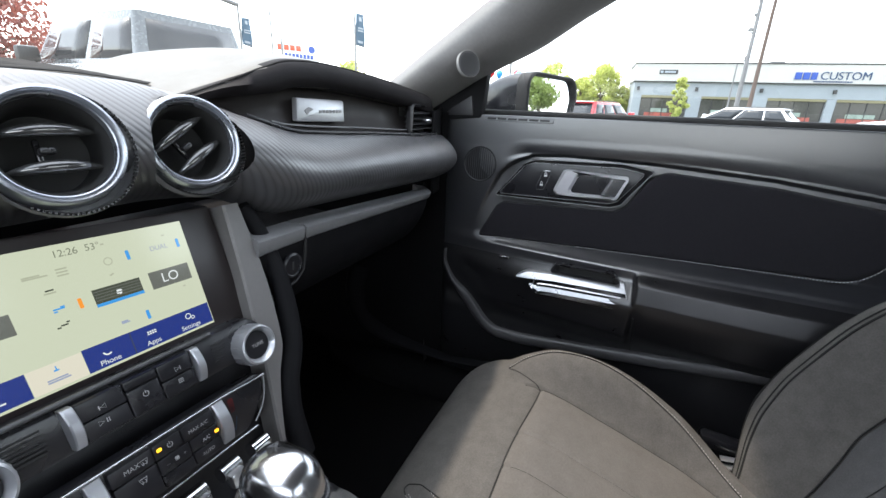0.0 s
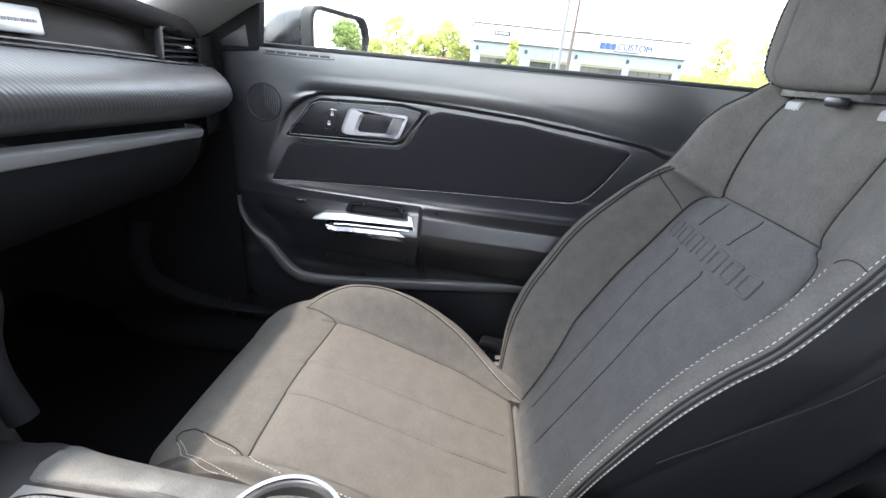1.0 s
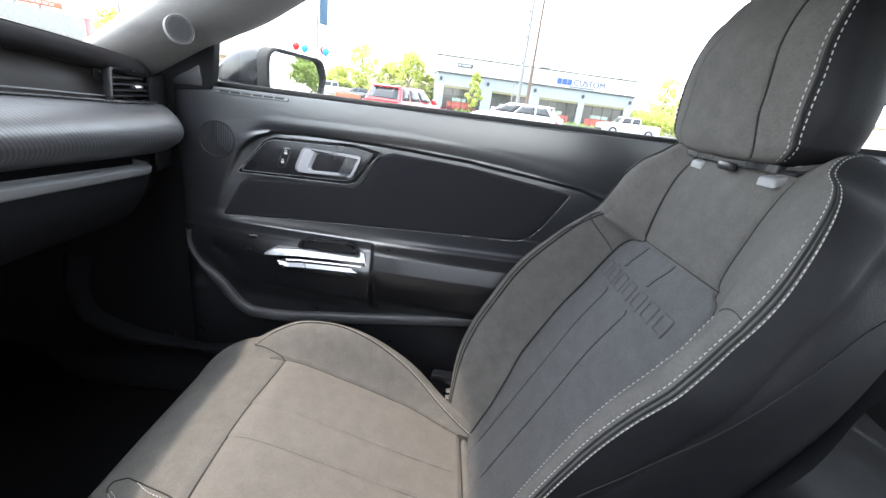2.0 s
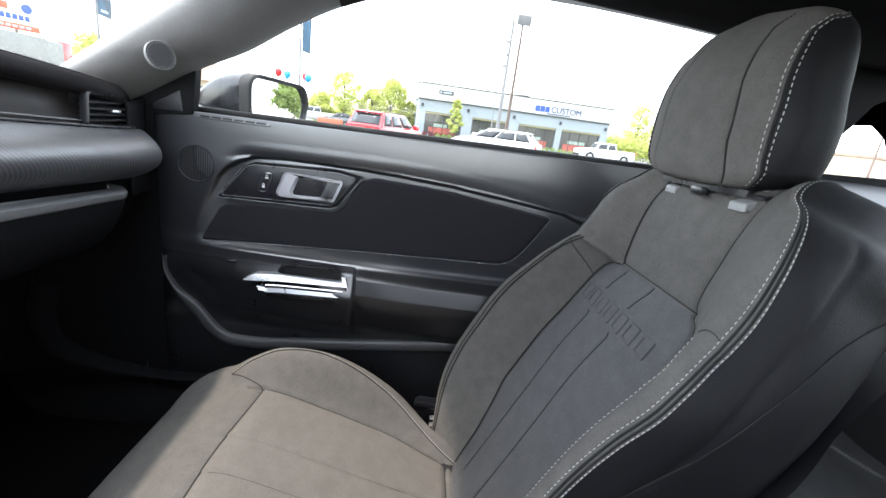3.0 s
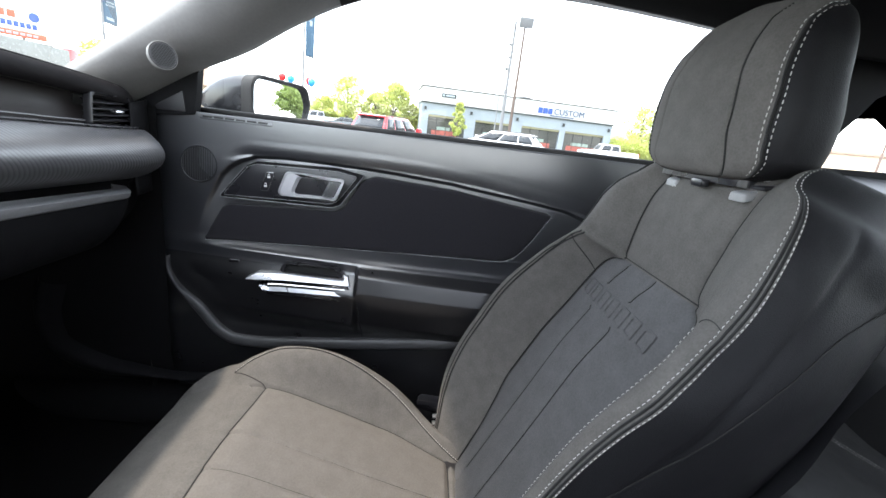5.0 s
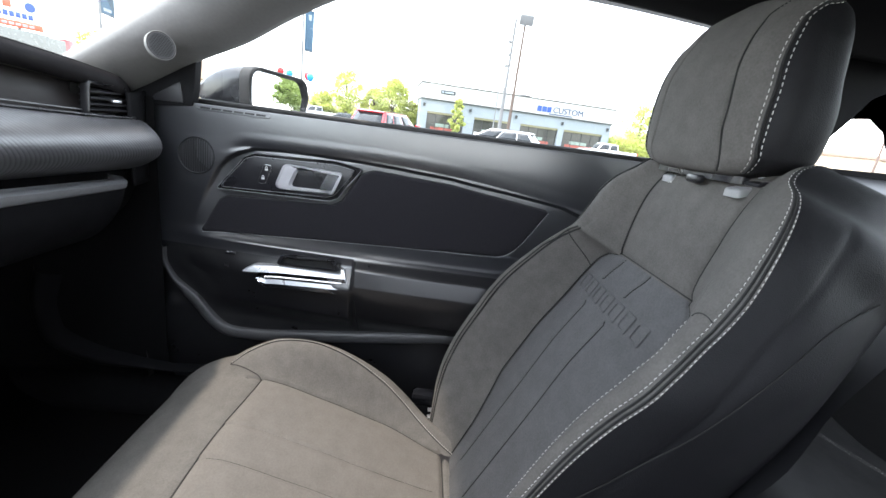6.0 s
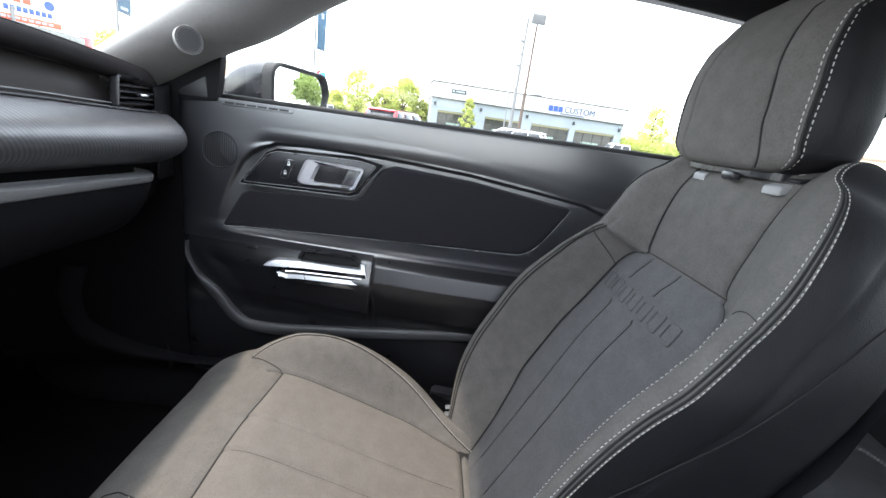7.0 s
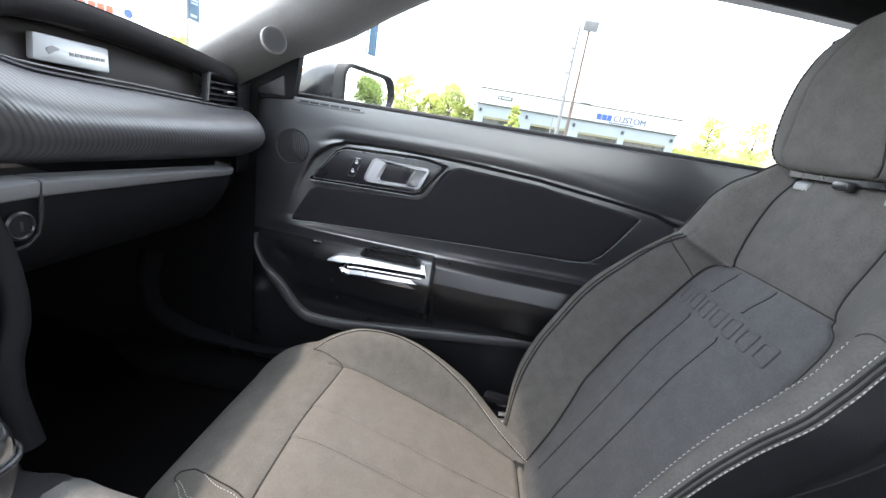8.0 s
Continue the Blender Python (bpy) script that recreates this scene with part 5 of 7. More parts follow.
# recess with name plate under the brow
rows = [[(x, float(lip_y(x)) + dy, (float(brow_z(x)) - brow_h(x)) * (1 - f) + (float(carbon_top(x)) + 0.002) * f) for f, dy in
         ((0, 0.046), (0.15, 0.040), (0.5, 0.034), (0.85, 0.028), (0.97, 0.022), (1.0, -0.002))] for x in np.linspace(0.105, 0.70, 60)]
sheet("recess_panel", rows, RECESSMAT, DASH, "satin black recessed dash panel", angle=50)
tube("bright_line", [(x, float(lip_y(x)) + 0.016, float(carbon_top(x)) + 0.010) for x in np.linspace(0.20, 0.53, 50)], 0.0012, GREYTRIM, DASH, seg=6)
tube("ledge_edge", [(x, float(lip_y(x)) - 0.002, float(carbon_top(x)) + 0.003) for x in np.linspace(0.15, 0.66, 50)], 0.0025, SATIN, DASH, seg=6)
BADGE = part("name_plate", plate_bm(rounded([(0.243, 0.9600), (0.2485, 0.9890), (0.3445, 0.9870), (0.341, 0.9570)], 0.003, 3), 0.008, 0.003,
             to=lambda u, v, w: Vector((u, 0.240 - w - 0.12 * (0.972 - v), v))), BRIGHTSATIN, DASH, "brushed aluminium dash plate with dark marks")
for k in range(7):
    u0 = 0.287 + k * 0.0072
    part("mark", plate_bm([(u0, 0.9700), (u0, 0.9740), (u0 + 0.005, 0.9740), (u0 + 0.005, 0.9700)], 0.0006, to=lambda u, v, w: Vector((u, 0.2316 - w - 0.12 * (0.972 - v), v))), GREYTRIM, BADGE)
part("mark", plate_bm(rounded([(0.262, 0.968), (0.258, 0.974), (0.267, 0.978), (0.278, 0.975), (0.268, 0.972)], 0.002, 2), 0.0006, to=lambda u, v, w: Vector((u, 0.2316 - w - 0.12 * (0.972 - v), v))), GREYTRIM, BADGE)

# end of the dashboard, turned back to the door
sheet("end_panel", [[(0.628 + 0.112 * f, 0.226 + 0.012 * f + 0.030 * f ** 3, z0 + (z1 - z0) * g) for f, z0, z1 in ((f, 0.80, 0.972 + 0.012 * f) for f in np.linspace(0, 1, 14))] for g in np.linspace(0, 1, 12)], GLOVEMAT, DASH, "black end panel of the dashboard", angle=60, thick=0.004)

# side outlet with slats
OUT = part("side_outlet", ring_bm(rounded([(0.527, 0.9295), (0.532, 0.986), (0.628, 0.983), (0.652, 0.965), (0.642, 0.927)], 0.008, 5),
                                  rounded([(0.530, 0.935), (0.535, 0.981), (0.622, 0.978), (0.642, 0.962), (0.633, 0.932)], 0.006, 5), 0.014,
                                  lambda u, v, w: Vector((u, 0.232 - w + 0.25 * max(0, u - 0.60), v)), 0.003), SATIN, DASH, "black slatted side air outlet")
part("duct", plate_bm(rounded([(0.530, 0.935), (0.535, 0.981), (0.622, 0.978), (0.642, 0.962), (0.633, 0.932)], 0.006, 4), 0.002, to=lambda u, v, w: Vector((u, 0.252 - w, v))), RUBBER, OUT)
for z in (0.942, 0.951, 0.961, 0.971):
    part("slat", block_bm((0.100 if z < 0.965 else 0.085, 0.018, 0.0025), 0.001, m=pose(0.583 - (0.008 if z > 0.965 else 0), 0.232, z, 18, 0, 3)), PLASTIC, OUT)
part("tab", block_bm((0.020, 0.012, 0.006), 0.0025, m=pose(0.585, 0.216, 0.9555)), CHROME, OUT, "small bright louvre tab")

# carbon-look panel, bulging towards the seats
rows = []
for x in np.r_[np.linspace(-0.70, -0.20, 12), np.linspace(-0.19, 0.15, 90), np.linspace(0.16, 0.70, 90)]:
    zt, zb = float(carbon_top(x)), float(carbon_low(x))
    yl = 0.214 + 0.06 * float(sstep(0.632, 0.73, x)) + 0.045 * float(sstep(0.17, 0.05, x))
    belly = 0.046 - 0.034 * float(sstep(0.632, 0.725, x)) + 0.012 * float(sstep(0.16, 0.08, x))
    row = []
    for f in np.linspace(0, 1, 40):
        y = yl - belly * math.sin(math.pi * min(f * 0.93 + 0.02, 1)) ** 0.75 + 0.030 * f ** 4
        row.append((x, y, zt + (zb - zt) * f))
    rows.append([(x, yl + (0.09 if x < 0.12 else 0.02), zt + (0.004 if x < 0.12 else 0.001))] + row)
CP = sheet("carbon_panel", rows, CARBON, DASH, "carbon-look woven dash trim", angle=70, flip=True)
VENTS = ((0.0795, 0.2055, 0.9468), (-0.0265, 0.205, 0.9505), (-0.140, 0.205, 0.948))
VR = 0.0415
bm = bmesh.new()
bm.from_mesh(CP.data)
gone = [f for f in bm.faces if any((f.calc_center_median().x - c[0] - 0.003) ** 2 + (f.calc_center_median().z - c[2] + 0.003) ** 2 < (VR * 1.02) ** 2 for c in VENTS)]
bmesh.ops.delete(bm, geom=gone, context="FACES")
for v in bm.verts:
    if v.is_boundary:
        for c in VENTS:
            d = Vector((v.co.x - c[0] - 0.003, 0, v.co.z - c[2] + 0.003))
            if d.length < VR * 1.3:
                d = d.normalized() * VR * 1.03
                v.co.x, v.co.z = c[0] + 0.003 + d.x, c[2] - 0.003 + d.z
bm.to_mesh(CP.data)
bm.free()
# demister grille behind the crest of the middle
def grille_at(x, y):
    return (x, y, 1.0045 + 0.11 * (y - 0.33) - 0.0095 * float(sstep(0.04, 0.16, x)) - 0.012 * float(sstep(0.16, 0.24, x)))


GRILLE = sheet("demister_grille", [[grille_at(x, y) for y in np.linspace(0.318, 0.450, 8)] for x in np.linspace(-0.60, 0.20, 40)], PAD, DASH, "slotted demister grille on the dash", thick=0.004)
for k in range(5):
    tube("slot", [tuple(np.array(grille_at(x, 0.330 + 0.021 * k)) + np.array((0, 0, 0.0006))) for x in np.linspace(-0.58, 0.155 - 0.022 * k, 40)], 0.0028, RUBBER, GRILLE, seg=6)

# grey strip, glove box and its lock
def strip(x0, x1, nm, label):
    rows = []
    for x in np.linspace(x0, x1, 30):
        top = float(np.interp(x, (0.13, 0.22, 0.614), (0.8385, 0.8375, 0.8175)))
        low_ = top - float(np.interp(x, (0.13, 0.22, 0.614), (0.021, 0.019, 0.013)))
        y0 = 0.196 + 0.06 * float(sstep(0.56, 0.66, x))
        rows.append([(x, y0 + 0.03, top + 0.001), (x, y0 + 0.002, top), (x, y0 - 0.001, top - 0.003), (x, y0 + 0.001, low_ + 0.003), (x, y0 + 0.004, low_), (x, y0 + 0.03, low_ - 0.001)])
    return sheet(nm, rows, STRIP, DASH, label, angle=50, flip=True, cap=True)


strip(0.130, 0.2035, "trim_strip", "mid grey satin dash strip")
strip(0.2065, 0.622, "trim_strip", "mid grey satin dash strip")
lid = smooth_path([(0.202, 0.82), (0.207, 0.79), (0.220, 0.758), (0.242, 0.728), (0.272, 0.704), (0.33, 0.688), (0.50, 0.712), (0.80, 0.74)], 40)
GLOVE = sheet("glove_box", [[(x, p[0] + 0.06 * float(sstep(0.56, 0.68, x)), p[1]) for p in lid] for x in np.linspace(0.130, 0.70, 40)],
              GLOVEMAT, DASH, "black glove box lid", flip=True, angle=70)
LK = lathe("lock", [(0.016, 0.0), (0.016, 0.003), (0.0135, 0.0045), (0.012, 0.003), (0.0, 0.003)], SATIN, GLOVE, "black round glove box lock", m=axes((0.183, 0.203, 0.790), (1, 0, 0), (0, -0.03, 1)))
tube("key_slot", [(0.183, 0.1995, 0.785), (0.183, 0.1995, 0.795)], 0.0018, RUBBER, LK)
tube("lid_gap", [(0.205, 0.199, 0.835), (0.206, 0.1985, 0.815), (0.207, 0.202, 0.795), (0.204, 0.204, 0.777), (0.190, 0.204, 0.766), (0.140, 0.204, 0.759)], 0.0022, RUBBER, GLOVE, seg=6)

# round vents
def round_vent(c, r, turn, nm_label):
    f = axes(c, (1, -0.20, 0), (0, 0.26, 1))
    V = lathe("round_vent", [(r * 1.06, -0.03), (r * 1.045, -0.006), (r * 1.02, 0.001), (r * 0.985, 0.0045), (r * 0.945, 0.0052), (r * 0.905, 0.0036), (r * 0.885, 0.0012), (r * 0.875, 0.0020), (r * 0.855, 0.0014), (r * 0.83, -0.005)], VENTRING, DASH, nm_label, m=f, seg=72)
    lathe("inner_ring", [(r * 0.83, -0.004), (r * 0.81, -0.006), (r * 0.77, -0.010), (r * 0.74, -0.020), (r * 0.71, -0.045), (0.0, -0.05)], RUBBER, V, "black inner vent ring", m=f, seg=64)
    lathe("collar", [(r * 0.95, -0.020), (r * 1.04, -0.018), (r * 1.09, -0.010), (r * 1.115, -0.005), (r * 1.13, -0.016)], GREYTRIM, V, m=f @ pose(0.0045, -0.0035, -0.001), seg=64)
    for k in range(44):
        t = -2.2 + k * 0.07
        part("knurl", block_bm((0.0014, 0.0016, 0.007), 0.0, m=f @ pose(0.0045 + r * 1.09 * math.cos(t), -0.0035 + r * 1.09 * math.sin(t), -0.008, 0, 0, math.degrees(t))), VANE, V)
    g = f @ pose(0, 0, -0.016, 0, 0, turn)
    for dz in (0.27, -0.36):
        h = r * math.sqrt(0.74 ** 2 - dz * dz)
        P = [tuple(g @ Vector((u, dz * r + 0.0022 * (1 - (u / h) ** 2), 0.006 * (1 - (u / h) ** 2)))) for u in np.linspace(-h, h, 22)]
        tube("vane", P, [0.0016 + 0.0034 * max(1 - abs(q) ** 2.2, 0) for q in np.linspace(-1, 1, 22)], VANE, V, "satin grey vane", seg=12)
    part("vane_bridge", block_bm((r * 0.10, r * 0.50, 0.006), 0.002, m=g @ pose(-0.15 * r, -0.04 * r, -0.006)), GLOSS, V)
    part("tab", block_bm((0.010, 0.005, 0.008), 0.002, m=g @ pose(-0.05 * r, -0.02 * r, 0.0)), SATIN, V)


for c, turn in zip(VENTS, (33, 0, -20)):
    round_vent(c, VR, turn, "chrome-ringed round air vent")
lathe("steering_column_cover", [(0.06, 0), (0.055, 0.12), (0.0, 0.13)], PLASTIC, DASH, m=pose(-0.37, 0.20, 0.82, 80))

# ---- centre stack ----
STACK = holder("center_stack", (0.0, 0.18, FLOOR_TOP), "black centre stack with lit touch screen, knobs and climate buttons", "car console")
SO, SU, SN = Vector((0.0, 0.205, 0.86)), Vector((0, 0.26, 0.9656)), Vector((0, -0.9656, 0.26))


def st(u, v, w):
    """Stack's face: u across, v up from the screen's top edge, w towards the seats."""
    return SO + Vector((u, 0, -0.045 * (u - 0.065))) + SU * v + SN * w


def au(u, v, w):
    """The audio row, laid out between its end caps."""
    uu = 0.029 + 0.736 * (u - 0.040) if u < 0.046 else 0.0334 + 1.30 * (u - 0.046)
    return st(uu, -0.096 + (v + 0.122) * 0.80, w)


def cl(u, v, w):
    """The climate row."""
    uu = 0.025 + 0.68 * (u - 0.046) if u < 0.046 else 0.025 + 1.15 * (u - 0.046)
    return st(uu, -0.155 + (v + 0.184) * 0.86, w)


part("body", block_bm((0.25, 0.14, 0.40), 0.02, m=axes(st(0, -0.17, -0.105), (1, 0, 0), -SN)), PLASTIC, STACK)
BEZ = part("screen_bezel", plate_bm(rounded([(-0.15, -0.112), (-0.14, 0.028), (0.103, 0.026), (0.108, -0.112)], 0.006, 3), 0.012, 0.002, to=lambda u, v, w: st(u, v, w - 0.032)), BEZEL, STACK, "satin black screen surround")
sw_, sh_ = 0.179, 0.1075
sx1 = 0.067


def scr(u, v, w=0.0):
    """Screen picture: u, v from 0 to 1."""
    return st(sx1 - sw_ * (1 - u), 0.0165 - sh_ * (1 - v), -0.0195 + w)


def srect(nm, u0, v0, u1, v1, material, w=0.0004, parent=None, r=0.0, label=""):
    pts = [(u0, v0), (u1, v0), (u1, v1), (u0, v1)]
    return part(nm, plate_bm(pts, 0.00025, to=lambda a, b, c: scr(a, b, w + c)), material, parent or BEZ, label)


LIT = glow("screen_pale_green", (0.60, 0.65, 0.49), 0.105)
LITB = glow("screen_blue_bar", (0.015, 0.035, 0.22), 0.105)
LITG = glow("screen_grey_box", (0.13, 0.14, 0.12), 0.105)
LITW = glow("screen_white_marks", (0.8, 0.85, 0.85), 0.105)
LITK = glow("screen_dark_marks", (0.06, 0.07, 0.05), 0.105)
LITC = glow("screen_cyan_marks", (0.05, 0.33, 0.75), 0.105)
LITO = glow("screen_orange_mark", (0.95, 0.33, 0.03), 0.105)
SCREEN = srect("display", 0, 0, 1, 1, LIT, 0.0, label="lit touch screen showing climate page")
srect("menu_bar", 0.0, 0.02, 0.179, 0.20, LITB, parent=SCREEN)
srect("menu_bar", 0.378, 0.02, 0.995, 0.207, LITB, parent=SCREEN)
srect("menu_tile", 0.182, 0.02, 0.375, 0.200, glow("screen_cream_tile", (0.74, 0.71, 0.58), 0.105), parent=SCREEN)
srect("menu_gap", 0.575, 0.02, 0.578, 0.205, LITK, 0.0008, SCREEN)
srect("temperature_box", 0.752, 0.473, 0.962, 0.621, LITG, parent=SCREEN)
srect("temperature_box", 0.030, 0.465, 0.212, 0.612, LITG, parent=SCREEN)
srect("fan_box", 0.499, 0.473, 0.707, 0.611, LITK, parent=SCREEN)
for k in range(4):
    srect("fan_line", 0.503, 0.518 + 0.023 * k, 0.703, 0.525 + 0.023 * k, LITG, 0.0008, SCREEN)
srect("fan_level", 0.499, 0.473, 0.707, 0.497, LITC, 0.0008, SCREEN)
LITF = glow("screen_faint_marks", (0.42, 0.45, 0.33), 0.105)
LITP = glow("screen_pale_blue_marks", (0.30, 0.36, 0.50), 0.105)
for u0, v0, m_ in ((0.437, 0.505, LITO), (0.688, 0.77, LITC), (0.941, 0.775, LITC), (0.680, 0.252, LITC)):
    part("pointer", plate_bm(rounded([(u0, v0), (u0 + 0.015, v0), (u0 + 0.015, v0 + 0.078), (u0, v0 + 0.078)], 0.007, 3), 0.0003, to=lambda a, b, c: scr(a, b, 0.0005 + c)), m_, SCREEN)
for u0, v0, ww, m_ in ((0.29, 0.795, 0.085, LITF), (0.29, 0.808, 0.06, LITF), (0.405, 0.772, 0.042, LITF), (0.405, 0.795, 0.042, LITF), (0.405, 0.818, 0.042, LITF), (0.338, 0.668, 0.042, LITF), (0.345, 0.688, 0.030, LITK),
                       (0.345, 0.545, 0.042, LITC), (0.345, 0.528, 0.014, LITC), (0.372, 0.556, 0.016, LITC), (0.335, 0.412, 0.014, LITK), (0.350, 0.424, 0.026, LITK), (0.372, 0.440, 0.012, LITK),
                       (0.592, 0.682, 0.009, LITF), (0.601, 0.688, 0.009, LITF), (0.565, 0.288, 0.035, LITP), (0.565, 0.300, 0.028, LITP), (0.88, 0.90, 0.014, LITF), (0.60, 0.93, 0.014, LITF), (0.90, 0.42, 0.012, LITF),
                       (0.235, 0.066, 0.080, LITP), (0.235, 0.082, 0.072, LITP), (0.268, 0.138, 0.018, LITC), (0.275, 0.150, 0.005, LITC), (0.275, 0.163, 0.005, LITC), (0.02, 0.06, 0.08, LITW)):
    srect("icon_bar", u0, v0, u0 + ww, v0 + 0.011, m_, 0.0006, SCREEN)


def scr_text(body, u, v, size, m_):
    o, a, b = scr(u, v, 0.0009), scr(u + 0.1, v, 0.0009) - scr(u, v, 0.0009), scr(u, v + 0.1, 0.0009) - scr(u, v, 0.0009)
    text_mesh("screen_text", body, size, m_, axes(o, a, b), SCREEN)


LITT = glow("screen_grey_text", (0.20, 0.22, 0.16), 0.105)
scr_text("12:26", 0.461, 0.930, 0.0078, LITT)
scr_text("53°", 0.566, 0.932, 0.0078, LITT)
scr_text("LO", 0.852, 0.545, 0.0125, LITW)
scr_text("DUAL", 0.846, 0.812, 0.0062, LITP)
scr_text("Phone", 0.469, 0.056, 0.0062, LITW)
scr_text("Apps", 0.669, 0.058, 0.0062, LITW)
scr_text("Settings", 0.868, 0.056, 0.0062, LITW)
for k in range(4):
    srect("apps_icon", 0.651 + 0.0115 * k, 0.126, 0.659 + 0.0115 * k, 0.138, LITW, 0.0006, SCREEN)
    srect("apps_icon", 0.651 + 0.0115 * k, 0.143, 0.659 + 0.0115 * k, 0.155, LITW, 0.0006, SCREEN)


def scr_ring(u, v, r1, r0, m_, a0=0.0, a1=2 * math.pi):
    c = scr(u, v, 0.0010)
    pts = np.linspace(a0, a1, 18)
    ex, ey = Vector((1, 0, 0)), SU
    rows = [[tuple(c + ex * (r * math.cos(t)) + ey * (r * math.sin(t))) for r in (r0, r1)] for t in pts]
    sheet("icon_ring", rows, m_, SCREEN)


scr_ring(0.868, 0.150, 0.0029, 0.0021, LITW)
scr_ring(0.892, 0.128, 0.0018, 0.0011, LITW)
scr_ring(0.470, 0.140, 0.0040, 0.0028, LITW, 3.3, 5.4)
scr_ring(0.605, 0.797, 0.0034, 0.0027, LITF)
for k in range(4):
    scr_ring(0.603 + 0.0075 * math.cos(k * 1.571 + 0.5), 0.546 + 0.0125 * math.sin(k * 1.571 + 0.5), 0.0012, 0.0, LITW)

# silver cheek and padded knee edge
rows = []
cheek = smooth_path([(0.108, 0.024, 0.022), (0.105, -0.045, 0.031), (0.101, -0.099, 0.035), (0.099, -0.141, 0.033), (0.095, -0.176, 0.021), (0.090, -0.215, 0.014), (0.086, -0.25, 0.010)], 48)
for p in cheek:
    rows.append([tuple(st(p[0] - 0.001, p[1], -0.03)), tuple(st(p[0], p[1], -0.007)), tuple(st(p[0] + 0.002, p[1], -0.005)), tuple(st(p[0] + p[2] - 0.003, p[1], -0.006)), tuple(st(p[0] + p[2], p[1], -0.010)), tuple(st(p[0] + p[2], p[1], -0.05))])
sheet("cheek", rows, mat("satin_grey_stack_trim", (0.15, 0.145, 0.14), 0.42, var=0.06, bump=0.1, bump_scale=900), STACK, "silver painted stack edge", angle=40)
kn = [tuple(st(u, v, -0.014)) for u, v in smooth_path([(0.137, 0.020), (0.1455, 0.003), (0.1545, -0.035), (0.1580, -0.078), (0.1550, -0.121), (0.1470, -0.156), (0.1260, -0.196), (0.1170, -0.238), (0.1163, -0.286)], 50)]
tube("knee_pad", kn, np.interp(np.linspace(0, 1, 50), (0, 0.4, 1), (0.008, 0.012, 0.014)), GLOVEMAT, STACK, "padded black knee edge", seg=16)

# audio row
ROW = part("audio_panel", plate_bm(rounded([(-0.19, -0.172), (-0.19, -0.122), (0.090, -0.122), (0.100, -0.135), (0.100, -0.172)], 0.008, 3), 0.030, 0.006, to=lambda u, v, w: au(u, v, w - 0.030)), SATIN, STACK, "satin black audio button panel")


LEGEND = mat("grey_legend_ink", (0.34, 0.34, 0.34), 0.6, var=0.02)


def knob(u, v, r, nm, cap):
    f = axes(st(u, v, 0.0), (1, 0, 0), SU)
    K = lathe(nm, [(r * 1.0, -0.004), (r * 1.0, 0.012), (r * 0.96, 0.017), (r * 0.88, 0.018), (r * 0.74, 0.015), (r * 0.68, 0.011)], BRIGHTSATIN, STACK, "chrome rotary knob with black cap", m=f, seg=64)
    lathe("cap", [(r * 0.68, 0.011), (r * 0.66, 0.013), (0.0, 0.0135)], SATIN, K, m=f, seg=40)
    if cap:
        text_mesh("legend", cap, 0.0055, LEGEND, f @ pose(0, 0, 0.0142), K)
    for k in range(24):
        t = k * math.pi / 12
        part("grip", block_bm((0.0012, 0.0012, 0.012), 0.0, m=f @ pose(r * math.cos(t), r * math.sin(t), 0.005, 0, 0, math.degrees(t))), BRIGHTSATIN, K)


knob(0.0822, -0.1235, 0.0212, "tune_knob", "TUNE")
knob(-0.133, -0.122, 0.0220, "volume_knob", "")


def bar_cap(u, v0, v1, half, nm):
    rows = []
    for f_ in np.linspace(0, 1, 14):
        v = v0 + (v1 - v0) * f_
        out = 0.004 + 0.009 * math.sin(math.pi * (0.12 + 0.76 * f_))
        rows.append([tuple(st(u - half, v, -0.01)), tuple(st(u - half, v, out - 0.001)), tuple(st(u - half + 0.001, v, out)), tuple(st(u + half - 0.001, v, out)), tuple(st(u + half, v, out - 0.001)), tuple(st(u + half, v, -0.01))])
    return sheet(nm, rows, BRIGHTSATIN, STACK, "satin chrome end cap", angle=40, cap=True)


bar_cap(0.0230, -0.099, -0.131, 0.0036, "end_cap")
bar_cap(-0.0750, -0.099, -0.131, 0.0037, "end_cap")
tube("panel_edge", [tuple(st(u, -0.0945, 0.002)) for u in np.linspace(-0.19, 0.045, 20)], 0.0022, BANDTRIM, ROW, "grey edge over the audio panel")


def key(u0, v0, u1, v1, parent, base=0.0):
    return part("button", plate_bm(rounded([(u0, v0), (u1, v0), (u1, v1), (u0, v1)], 0.0015, 3), 0.006, 0.001, to=lambda u, v, w: st(u, v, w + base)), SATIN, parent)


for q in ((-0.0700, -0.1150, -0.0385, -0.1000), (-0.0700, -0.1310, -0.0385, -0.1158), (-0.0377, -0.1078, -0.0120, -0.1000), (-0.0377, -0.1310, -0.0120, -0.1086),
          (-0.0112, -0.1150, 0.0185, -0.1000), (-0.0112, -0.1310, 0.0185, -0.1158)):
    key(*q, ROW)


def legend(u, v, shape, w=0.0064, parent=ROW):
    part("legend", plate_bm([(u + a, v + b) for a, b in shape], 0.0003, to=lambda a, b, c: st(a, b, c + w)), LEGEND, parent)


def outline(u, v, pts, w=0.0066, parent=ROW, closed=True):
    tube("legend", [tuple(st(u + a, v + b, w)) for a, b in pts], 0.00032, LEGEND, parent, seg=4, closed=closed)


